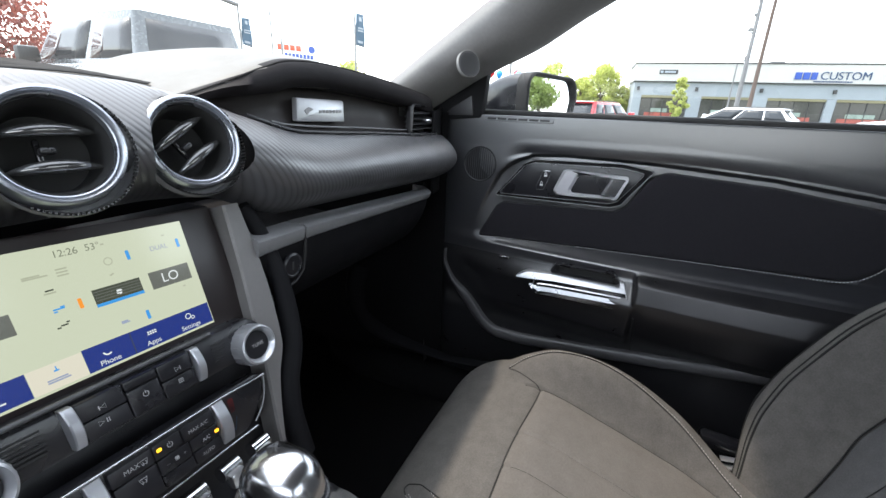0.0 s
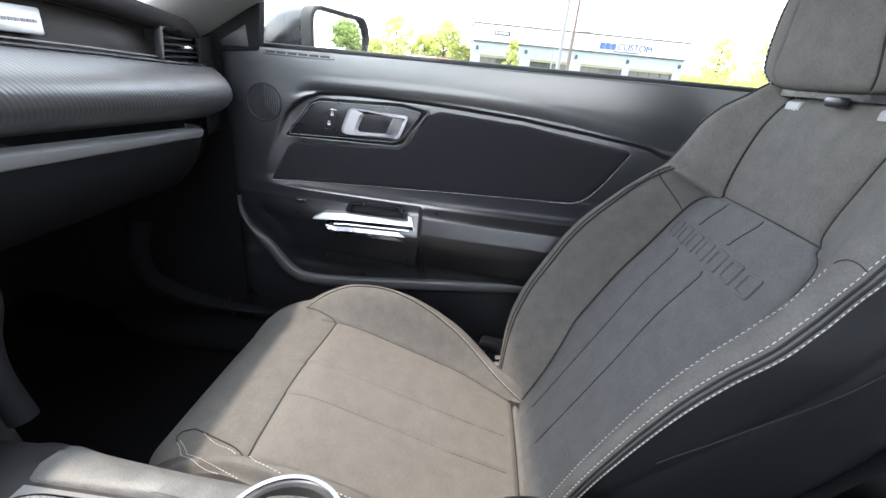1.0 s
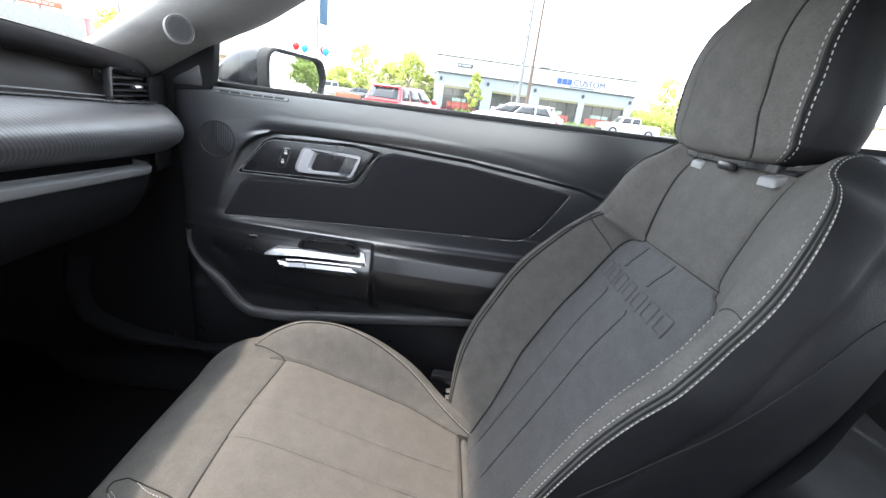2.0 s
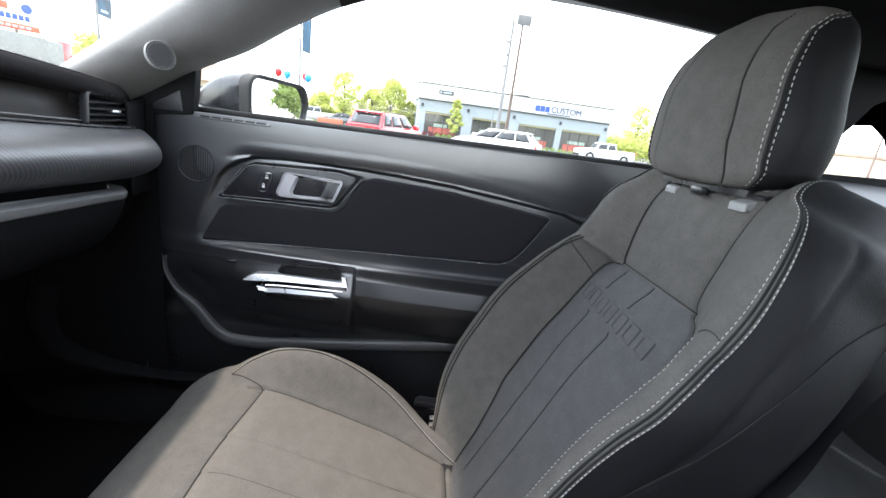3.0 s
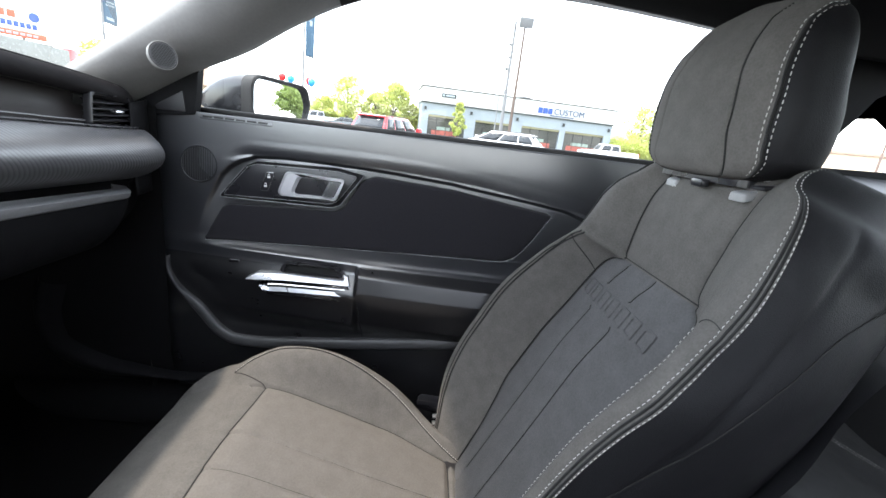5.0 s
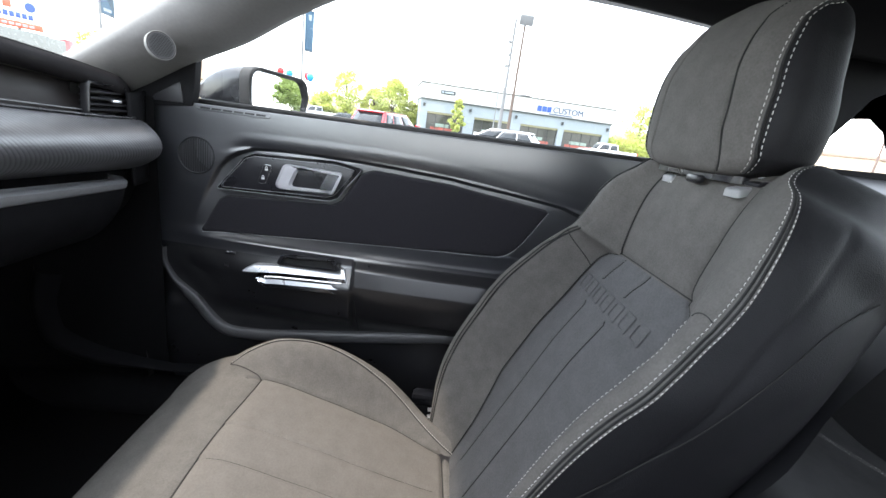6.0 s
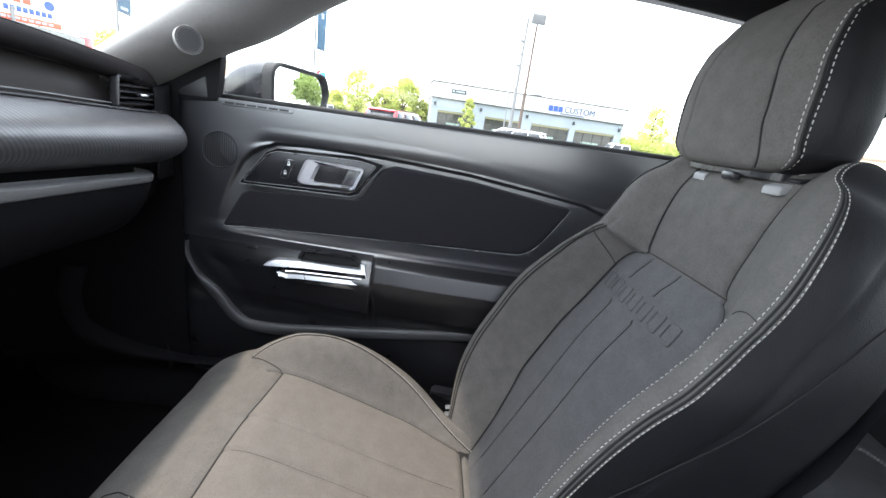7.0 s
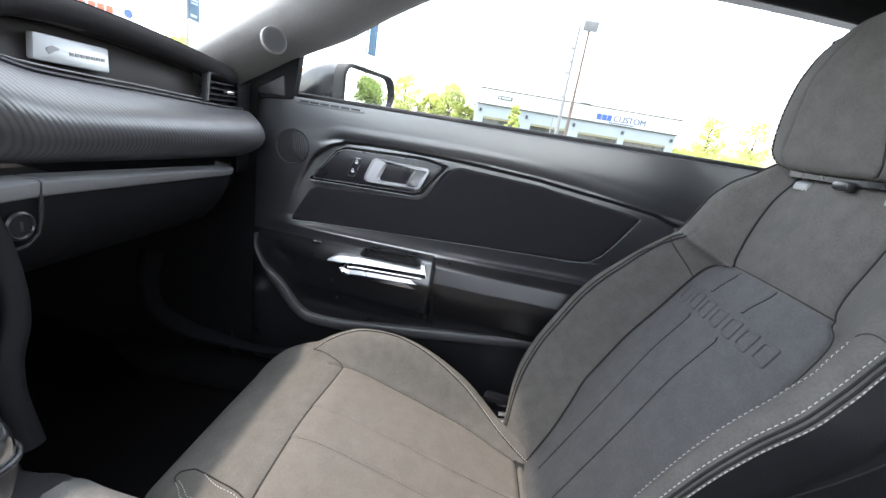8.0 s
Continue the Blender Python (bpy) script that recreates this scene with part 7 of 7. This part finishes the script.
def banner_pole(x, y, top, z0, z1, wide_, arm=0.0, along_=(1, 0)):
    t = pole("banner_pole", "dark pole carrying a tall blue banner", "banner pole", x, y, top, 0.09, STEELPOLE, group="banner poles")
    d = Vector((along_[0], along_[1], 0)).normalized()
    rows = []
    for f in np.linspace(0, 1, 14):
        rows.append([tuple(Vector((x, y, z0 + (z1 - z0) * f)) + d * (0.1 + wide_ * g) + Vector((-d.y, d.x, 0)) * 0.06 * math.sin(5 * f + 3 * g) - Vector((0, 0, 0.10 * g * (1 - f)))) for g in np.linspace(0, 1, 6)])
    B = sheet("banner", rows, BANNER, t, "blue printed banner", thick=0.01)
    for f, hh_, r_ in ((0.84, 0.07, 0.35), (0.56, 0.025, 0.6), (0.48, 0.025, 0.6), (0.14, 0.04, 0.55)):
        zc = z0 + (z1 - z0) * f
        rows = [[tuple(Vector((x, y, zc + dz * (z1 - z0))) + d * (0.1 + wide_ * (0.5 + g * r_ * 0.5)) + Vector((-d.y, d.x, 0)) * (0.06 * math.sin(5 * (f + dz) + 3 * (0.5 + g * r_ * 0.5)) + s_) - Vector((0, 0, 0.10 * (0.5 + g * r_ * 0.5) * (1 - f)))) for g in np.linspace(-1, 1, 5)] for dz in np.linspace(-hh_, hh_, 5)]
        for_side = [rows for s_ in (0,)]
        sheet("banner_print", [[(p[0] - 0.0, p[1] - 0.03, p[2]) for p in r] for r in rows], BANNERPALE, B)
    for z in (z0, z1):
        tube("arm", [(x, y, z), tuple(Vector((x, y, z)) + d * (wide_ + 0.12))], 0.02, STEELPOLE, t, seg=6)
    if arm:
        part("lamp_head", block_bm((arm, 0.35, 0.16), 0.05, m=pose(x - arm * 0.5, y, top - 0.02, 0, 6, 0)), STEELPOLE, t, "flat grey lamp head")
    return t


s_ = 0.0
banner_pole(30.0, 8.52, 8.6, 4.55, 6.9, 0.55, along_=(0.1, -1))
banner_pole(18.1, 20.0, 5.55, 3.62, 4.92, 0.52, 0.95, along_=(1, -0.2))
banner_pole(28.45, 20.0, 9.5, 4.85, 6.95, 0.85, along_=(1, -0.2))
pole("flag_pole", "slim dark bare pole", "pole", 20.3, 20.0, 5.65, 0.07, STEELPOLE)
pole("flag_pole", "slim dark bare pole", "pole", 21.05, 20.0, 4.3, 0.085, STEELPOLE)

BOARD = holder("roadside_board", (44.6, 40.0, ground_z(44.6)), "white roadside board with red and blue bars", "sign")
for sx in (-1.2, 1.4):
    tube("post", [(44.6 + sx, 40.1, ground_z(44.6)), (44.6 + sx, 40.1, 6.0)], 0.14, STEELPOLE, BOARD)
BF = axes((44.6, 40.0, 6.35), (0.93, -0.37, 0), (0, 0, 1))
part("panel", block_bm((5.6, 1.9, 0.25), 0.04, m=BF), WHITEPAINT, BOARD, "white sign panel")
ORANGE = mat("orange_red_print", (0.55, 0.08, 0.03), 0.5)
part("foot_band", block_bm((5.6, 0.55, 0.26), 0.02, m=BF @ pose(0, -1.25, 0.0)), ORANGE, BOARD, "orange band")
for k in range(4):
    part("bar", block_bm((0.62, 0.62, 0.05), 0.02, m=BF @ pose(-2.2 + k * 0.78, 0.42, 0.14)), ORANGE, BOARD)
for k in range(8):
    part("bar", block_bm((0.36, 0.46, 0.05), 0.02, m=BF @ pose(-1.5 + k * 0.48, -0.42, 0.14)), BLUEINK, BOARD)
for k in range(9):
    part("bar", block_bm((0.40, 0.22, 0.05), 0.02, m=BF @ pose(-2.3 + k * 0.52, -1.25, 0.14)), BANNERPALE, BOARD)
lathe("roundel", [(0.42, 0), (0.42, 0.05), (0.25, 0.06), (0, 0.06)], BLUEINK, BOARD, m=BF @ pose(1.9, 0.45, 0.125), seg=24)


# ---- vehicles ----
def vehicle(nm, label, at, L, W, H, belt, hood, paint, cab, roof, bed=None, bonnet_end=0.0, ground=0.3, wheel=0.36, axle=(0.19, 0.80), group=""):
    """Built with its nose towards +y, from y = 0 (tail) to L. cab: tail and nose of the glasshouse at the belt; roof: at the top."""
    t = holder(nm, (0, 0, 0), label, "truck" if bed else "car", group)
    hw = W / 2
    rows = []
    tail_top = bed if bed else belt
    for f in np.linspace(0, 1, 26):
        y = L * f
        end = min(f, 1 - f)
        k = 1 - 0.10 * (1 - min(end / 0.06, 1)) ** 2
        ztop = tail_top if y < cab[0] else (belt if y < cab[1] else belt + (hood - belt) * float(sstep(cab[1], L, y)) - 0.10 * float(sstep(0.93 * L, L, y)))
        zb = ground + 0.10 * (1 - min(end / 0.05, 1))
        w = hw * k * (1 - 0.08 * float(sstep(0.85, 1.0, f)))
        rows.append([(-w * 0.90, y, zb), (-w * 0.97, y, zb + 0.10), (-w, y, zb + (ztop - zb) * 0.45), (-w * 0.985, y, zb + (ztop - zb) * 0.72), (-w * 0.955, y, ztop - 0.04), (-w * 0.90, y, ztop), (0, y, ztop + 0.02),
                     (w * 0.90, y, ztop), (w * 0.955, y, ztop - 0.04), (w * 0.985, y, zb + (ztop - zb) * 0.72), (w, y, zb + (ztop - zb) * 0.45), (w * 0.97, y, zb + 0.10), (w * 0.90, y, zb)])
    BODY = sheet("body", rows, paint, t, angle=35, cap=True, flip=True)
    # glasshouse
    bw, rw = hw * 0.90, hw * 0.76
    rows = []
    for z, f in ((belt, 0.0), (belt + 0.06, 0.08), (H - 0.12, 0.82), (H - 0.03, 0.96), (H, 1.0), (H + 0.01, 1.0)):
        y0, y1 = cab[0] + (roof[0] - cab[0]) * f, cab[1] + (roof[1] - cab[1]) * f
        w = bw + (rw - bw) * f
        if z > H:
            y0, y1, w = y0 + 0.25, y1 - 0.25, w * 0.75
        r = 0.10
        rows.append([(p[0], p[1], z) for p in rounded([(-w, y0), (w, y0), (w, y1), (-w, y1)], r, 4)])
    rows.append([(0, (roof[0] + roof[1]) / 2, H + 0.015)] * len(rows[-1]))
    CABIN = sheet("cabin", rows, paint, t, close_v=True, angle=40, flip=False)

    def side_pt(side, f, g, off=0.006):
        """f: tail to nose, g: belt to roof."""
        y0, y1 = cab[0] + (roof[0] - cab[0]) * g, cab[1] + (roof[1] - cab[1]) * g
        w = bw + (rw - bw) * g
        return (side * (w + off), y0 + (y1 - y0) * f, belt + (H - belt) * g)

    def end_pt(front, f, g, off=0.006):
        y0, y1 = cab[0] + (roof[0] - cab[0]) * g, cab[1] + (roof[1] - cab[1]) * g
        w = bw + (rw - bw) * g
        return ((2 * f - 1) * w, (y1 + off) if front else (y0 - off), belt + (H - belt) * g)
    spans = ((0.05, 0.28), (0.30, 0.60), (0.62, 0.95)) if not bed else ((0.05, 0.43), (0.48, 0.93))
    for side in (-1, 1):
        for a, b in spans:
            sheet("window", [[side_pt(side, f, g) for g in np.linspace(0.10, 0.84, 4)] for f in np.linspace(a, b, 4)], AUTOGLASS, CABIN, "dark side window", thick=0.004, flip=side < 0)
        mz = belt + 0.12
        my = cab[1] - 0.35
        part("door_mirror", block_bm((0.28, 0.14, 0.22), 0.05, m=pose(side * (hw + 0.10), my, mz)), paint if not bed else SIGNDARK, t)
        for k, f in enumerate(axle):
            c = pose(side * (hw - 0.10), L * f, wheel, 0, 90 * side, 0)
            T = lathe("wheel", [(wheel * 0.62, -0.11), (wheel * 0.96, -0.11), (wheel, -0.08), (wheel, 0.08), (wheel * 0.96, 0.11), (wheel * 0.62, 0.11)], TYRE, t, m=c, seg=28)
            lathe("rim", [(wheel * 0.62, 0.10), (wheel * 0.55, 0.09), (wheel * 0.2, 0.06), (0, 0.07)], RIM, T, m=c, seg=20)
            for q in range(5):
                part("spoke", block_bm((wheel * 0.5, 0.05, 0.03), 0.01, m=c @ pose(0, 0, 0.09, 0, 0, 72 * q) @ pose(wheel * 0.32, 0, 0)), RIM, T)
            lathe("arch", [(wheel * 1.16, 0.0), (wheel * 1.16, 0.125), (wheel * 1.02, 0.12)], SIGNDARK, t, m=c, seg=28)
        part("tail_lamp", block_bm((0.22 if not bed else 0.14, 0.10, 0.14 if not bed else 0.38), 0.03, m=pose(side * hw * 0.86, 0.04, tail_top - 0.16)), TAILRED, t, "red tail lamp")
        part("head_lamp", block_bm((0.34, 0.16, 0.15), 0.04, m=pose(side * hw * 0.74, L - 0.08, hood - 0.30)), BANNERPALE, t)
        for f in ((0.30, 0.60) if not bed else (0.46,)):
            yy = cab[0] + (cab[1] - cab[0]) * f
            part("door_handle", block_bm((0.03, 0.16, 0.035), 0.01, m=pose(side * (hw * 0.985), yy, belt - 0.12)), paint, t)
    for front in (False, True):
        sheet("windscreen" if front else "rear_window", [[end_pt(front, f, g) for g in np.linspace(0.10, 0.86, 4)] for f in np.linspace(0.08, 0.92, 5)], AUTOGLASS, CABIN, "dark sloping glass", thick=0.004, flip=front)
    part("rear_bumper", block_bm((W * 0.94, 0.14, 0.22), 0.05, m=pose(0, 0.03, ground + 0.20)), SIGNDARK if not bed else RIM, t)
    part("front_bumper", block_bm((W * 0.90, 0.14, 0.24), 0.05, m=pose(0, L - 0.03, ground + 0.20)), SIGNDARK, t)
    part("number_plate", block_bm((0.42, 0.02, 0.16), 0.01, m=pose(0, -0.045, tail_top - 0.32 if not bed else ground + 0.22)), BANNERPALE, t, "pale plate")
    if bed:
        part("bed_well", block_bm((W * 0.80, cab[0] - 0.30, 0.02), 0.0, m=pose(0, (cab[0] - 0.1) / 2 + 0.08, bed + 0.024)), SIGNDARK, t, "dark open load bed")
    else:
        for side in (-1, 1):
            tube("roof_rail", [(side * rw * 0.92, y, H + 0.035) for y in np.linspace(roof[0] + 0.15, roof[1] - 0.2, 8)], 0.018, SIGNDARK, t, seg=6)
        part("spoiler", block_bm((W * 0.66, 0.22, 0.04), 0.015, m=pose(0, roof[0] - 0.02, H - 0.02, 8)), paint, t)
    t.matrix_basis = at
    return t


vehicle("suv", "white parked suv with dark windows", pose(22.9, -6.25, GZ, 0, 0, -24), 4.75, 1.92, 1.66, 1.12, 0.98, WHITEPAINT, (0.12, 3.75), (0.62, 2.70))
vehicle("suv", "red parked suv with roof rails and dark rear window", pose(18.3, 2.45, GZ, 0, 0, -112), 4.6, 1.90, 1.68, 1.08, 0.98, REDPAINT, (0.10, 3.45), (0.42, 2.55))
vehicle("pickup_truck", "white crew-cab pickup truck on the street", pose(45.2, -21.9, GZ, 0, 0, 0), 6.0, 2.0, 1.88, 1.20, 1.12, WHITEPAINT, (2.0, 4.35), (2.15, 3.85), bed=1.25, wheel=0.40)
vehicle("pickup_truck", "silver pickup truck parked far off", pose(60.5, 12.3, GZ, 0, 0, 6), 5.8, 2.0, 1.9, 1.22, 1.14, SILVERPAINT, (2.0, 4.2), (2.15, 3.75), bed=1.25, wheel=0.40)
vehicle("pickup_truck", "large grey crew-cab pickup parked ahead", pose(4.62, 4.1, 0.0, 0, 0, 0), 6.3, 2.05, 2.03, 1.36, 1.30, GREYPAINT, (1.9, 4.45), (2.02, 3.95), bed=1.38, wheel=0.42)
vehicle("car", "dark parked car far off", pose(58.0, 9.4, GZ, 0, 0, 12), 4.5, 1.8, 1.45, 0.92, 0.9, GREYPAINT, (0.4, 3.2), (0.95, 2.4))
tagged(part("barrier", block_bm((0.5, 2.6, 0.75), 0.08, m=pose(48.0, 10.4, GZ + 0.42)), ORANGE), "low red barrier beside parked trucks", "barrier")


# ---- planting ----
def leaves(n, centres, radii, size, seed, squash=0.8):
    """Many small folded leaves in uneven clumps."""
    rng = np.random.default_rng(seed)
    c = np.asarray(centres, float)
    k = rng.integers(0, len(c), n)
    d = rng.normal(size=(n, 3))
    d /= np.linalg.norm(d, axis=1)[:, None]
    rad = np.asarray(radii, float)[k] * (rng.random(n) ** 0.45)
    p = c[k] + d * rad[:, None] * np.array((1, 1, squash))
    a = rng.normal(size=(n, 3))
    a /= np.linalg.norm(a, axis=1)[:, None]
    b = np.cross(a, rng.normal(size=(n, 3)))
    b /= np.linalg.norm(b, axis=1)[:, None]
    s = size * (0.6 + 0.8 * rng.random(n))[:, None]
    v = np.stack([p - a * s, p + b * s * 0.5 + 0.15 * s * d, p + a * s, p - b * s * 0.5 + 0.15 * s * d], 1).reshape(-1, 3)
    f = np.arange(4 * n).reshape(-1, 4)
    return v, np.concatenate([f[:, [0, 1, 2]], f[:, [0, 2, 3]]])


def crown_mesh(nm, v, f, material):
    me = bpy.data.meshes.new(nm)
    me.from_pydata(v.tolist(), [], f.tolist())
    me.materials.append(material)
    me.update()
    return me


def tree(nm, label, x, y, height, spread, trunk, clumps, n, size, material, seed, low=0.3, category="tree", base=None):
    rng = np.random.default_rng(seed)
    b = ground_z(x) if base is None else base
    t = holder(nm, (x, y, b), label, category)
    TR = tube("trunk", [(x + 0.06 * math.sin(3 * f + seed), y + 0.06 * math.cos(2 * f + seed), b + height * 0.75 * f) for f in np.linspace(0, 1, 10)], np.linspace(trunk, trunk * 0.25, 10), BARK, t, seg=10)
    cs, rs = [], []
    for k in range(clumps):
        f = low + (1 - low) * (k + 0.5) / clumps
        ang = k * 2.4 + rng.random()
        out = spread * math.sin(math.pi * min(0.15 + 0.80 * (f - low) / (1 - low), 1)) * (0.35 + 0.65 * rng.random())
        c = np.array((x + out * math.cos(ang), y + out * math.sin(ang), b + height * f * 0.94))
        cs.append(c)
        rs.append(spread * (0.22 + 0.20 * rng.random()))
        z0 = b + height * min(max(f - 0.25, 0.12), 0.7)
        tube("limb", [np.array((x, y, z0)) * (1 - g) + c * g + np.array((0, 0, 0.06 * height * math.sin(math.pi * g))) for g in np.linspace(0, 1, 5)], np.linspace(trunk * 0.35, trunk * 0.06, 5), BARK, TR, seg=5)
    v, f = leaves(n, cs, rs, size, seed)
    put("crown", crown_mesh("crown", v, f, material), t, "uneven leafy crown")
    return t


tree("tree", "airy spring tree with fresh green leaves", 60.0, 11.4, 7.1, 2.5, 0.16, 24, 2600, 0.17, LEAF, 3)
tree("tree", "full round spring tree in fresh green leaf", 60.0, 5.2, 6.7, 2.5, 0.18, 34, 6500, 0.17, LEAF, 5, low=0.18)
tree("tree", "full spring tree in fresh green leaf", 61.5, 7.9, 5.2, 2.0, 0.15, 24, 3800, 0.17, LEAF, 6, low=0.15)
tree("tree", "low spreading green tree", 62.0, 14.8, 4.0, 2.0, 0.13, 22, 3200, 0.17, LEAF, 7, low=0.15)
tree("tree", "full spring tree in fresh green leaf", 60.5, 2.6, 4.3, 1.5, 0.13, 18, 2600, 0.16, LEAF, 8, low=0.15)
tree("tree", "slim young pear tree in front of the shop", 51.0, -3.15, 4.8, 0.85, 0.07, 26, 2600, 0.13, LEAF, 9, low=0.22)
tree("tree", "airy tree just coming into leaf", 60.0, -29.0, 8.0, 2.6, 0.15, 26, 2300, 0.16, LEAF, 11, low=0.35)
tree("tree", "airy tree just coming into leaf", 63.0, -36.5, 8.5, 2.8, 0.15, 26, 2300, 0.17, LEAF, 12, low=0.3)
tree("tree", "small ornamental tree with dark red leaves", 5.4, 15.6, 3.9, 2.3, 0.14, 40, 9000, 0.075, LEAFRED, 13, low=0.25)
tree("tree", "small ornamental tree with dark red leaves", 1.6, 15.8, 4.0, 2.3, 0.14, 40, 9000, 0.075, LEAFRED, 14, low=0.25)
tree("tree", "small bright green tree", 29.0, 21.0, 3.3, 0.9, 0.06, 16, 1500, 0.10, LEAF, 15, low=0.3)
tree("tree", "young green tree near the banners", 26.0, 24.0, 3.4, 1.6, 0.07, 20, 1900, 0.12, LEAF, 16, low=0.3)
tree("tree", "young green tree near the banners", 24.6, 29.0, 3.2, 1.6, 0.07, 20, 1900, 0.12, LEAF, 19, low=0.3)
tree("tree", "young green tree beyond the banner pole", 33.0, 23.9, 4.7, 1.5, 0.08, 22, 2600, 0.13, LEAF, 31, low=0.3)
tree("tree", "young green tree beyond the banner pole", 34.5, 26.6, 3.9, 1.4, 0.08, 20, 2200, 0.13, LEAF, 32, low=0.3)
# trees behind our car, seen in the door mirror
tree("tree", "dense rounded green tree behind the car", 9.0, -22.0, 6.4, 2.9, 0.20, 50, 9000, 0.17, LEAFDEEP, 17, low=0.34)
tree("tree", "upright green tree behind the car", 2.5, -42.0, 7.0, 2.0, 0.18, 34, 5000, 0.16, LEAFDEEP, 18, low=0.2)


def hedge(nm, label, x0, y0, y1, deep, top, n, size, material, seed):
    rng = np.random.default_rng(seed)
    b = ground_z(x0)
    m_ = max(6, int(abs(y1 - y0) / 0.7))
    cs = [(x0 + deep * (rng.random() - 0.5), y0 + (y1 - y0) * (k + 0.5) / m_, b + (top - b) * (0.30 + 0.32 * rng.random())) for k in range(m_) for _ in range(2)]
    v, f = leaves(n, cs, [(top - b) * (0.34 + 0.14 * rng.random()) for _ in cs], size, seed, 0.9)
    v[:, 2] = np.maximum(v[:, 2], b + 0.01)
    ob = put(nm, crown_mesh(nm, v, f, material))
    tagged(ob, label, "shrub", kind="stuff")


hedge("shrub_row", "low green shrubs behind the parked cars", 62.5, 16.5, 1.5, 2.0, 2.2, 9000, 0.17, LEAF, 21)
hedge("shrub_row", "bright green bushes beside the shop", 58.5, -24.4, -35.0, 2.2, 3.1, 12000, 0.15, LEAF, 22)
hedge("shrub_row", "small plum shrubs at the foot of the shop", 53.4, 0.6, -6.0, 0.6, 0.42, 2400, 0.08, LEAFDUSK, 23)
hedge("shrub_row", "clipped green shrubs on the verge", 52.4, -1.0, -23.0, 0.6, 0.30, 4200, 0.08, LEAFDEEP, 24)

# ---- far buildings and hills ----
FAR = holder("tan_building", (62.0, -68.0, ground_z(60)), "low tan building with flat roof far off", "building")
part("wall", block_bm((10, 26, 4.6), 0.05, m=pose(66.0, -68.0, 1.9, 0, 0, 30)), TAN, FAR)
part("roof_band", block_bm((10.6, 26.6, 0.5), 0.05, m=pose(66.0, -68.0, 4.3, 0, 0, 30)), BROWNROOF, FAR)
for k in range(4):
    part("window", block_bm((0.1, 3.6, 1.7), 0.02, m=pose(66.0, -68.0, 1.6, 0, 0, 30) @ pose(-5.02, -9.5 + 6.2 * k, 0)), DARKGLASS, FAR)
pole("utility_pole", "brown timber utility pole far off", "utility pole", 44.0, -47.2, 10.5, 0.14, RUSTPOLE)
HOUSE = holder("hipped_building", (76.0, 34.0, ground_z(70)), "tan building with brown hipped roof far off", "building")
part("wall", block_bm((9, 15, 3.9), 0.05, m=pose(76.0, 35.5, 1.5)), TAN, HOUSE)
bm = bmesh.new()
vs = [bm.verts.new(p) for p in ((70.8, 27.2, 3.3), (81.2, 27.2, 3.3), (81.2, 43.8, 3.3), (70.8, 43.8, 3.3), (76.0, 31.2, 6.3), (76.0, 39.8, 6.3))]
for q in ((0, 1, 4), (1, 2, 5, 4), (2, 3, 5), (3, 0, 4, 5), (3, 2, 1, 0)):
    bm.faces.new([vs[k] for k in q])
part("roof", bm, BROWNROOF, HOUSE, "brown hipped roof")
for k in range(3):
    part("window", block_bm((0.1, 2.4, 1.6), 0.02, m=pose(71.47, 30.5 + 4.5 * k, 1.7)), DARKGLASS, HOUSE)
rng = np.random.default_rng(4)
rows = []
for a in np.linspace(0.2, 2.2, 60):
    d = 520
    top = 22 + 9 * math.sin(3.1 * a) + 5 * math.sin(9.7 * a + 1)
    rows.append([(d * math.sin(a), d * math.cos(a), -1), ((d + 60) * math.sin(a), (d + 60) * math.cos(a), top * 0.7), ((d + 120) * math.sin(a), (d + 120) * math.cos(a), top), ((d + 260) * math.sin(a), (d + 260) * math.cos(a), -1)])
setting(sheet("backdrop", rows, HILL, flip=True), "dry brown hills on the skyline", "hills")

# balloons tied to the lot's posts
RUB = {"red": mat("red_balloon_rubber", (0.55, 0.02, 0.02), 0.25, var=0.03), "blue": mat("blue_balloon_rubber", (0.03, 0.28, 0.62), 0.25, var=0.03)}
for x, y, z, c in ((25.0, 8.2, 2.73, "red"), (25.0, 7.72, 2.67, "blue"), (25.0, 6.58, 2.63, "blue"), (25.2, 6.78, 2.70, "red")):
    prof = [(0.001, -0.245), (0.03, -0.235), (0.09, -0.19), (0.16, -0.09), (0.195, 0.03), (0.18, 0.12), (0.12, 0.19), (0.05, 0.22), (0.0, 0.225)]
    B = lathe("balloon", prof, RUB[c], m=pose(x, y, z, 8), seg=24, angle=80)
    tagged(B, "shiny %s party balloon on a string" % c, "balloon", "balloons over the car park")
    tube("string", [(x, y, z - 0.24), (x + 0.05, y + 0.03, z - 1.4), (x, y, ground_z(x))], 0.004, BANNERPALE, B, seg=4)
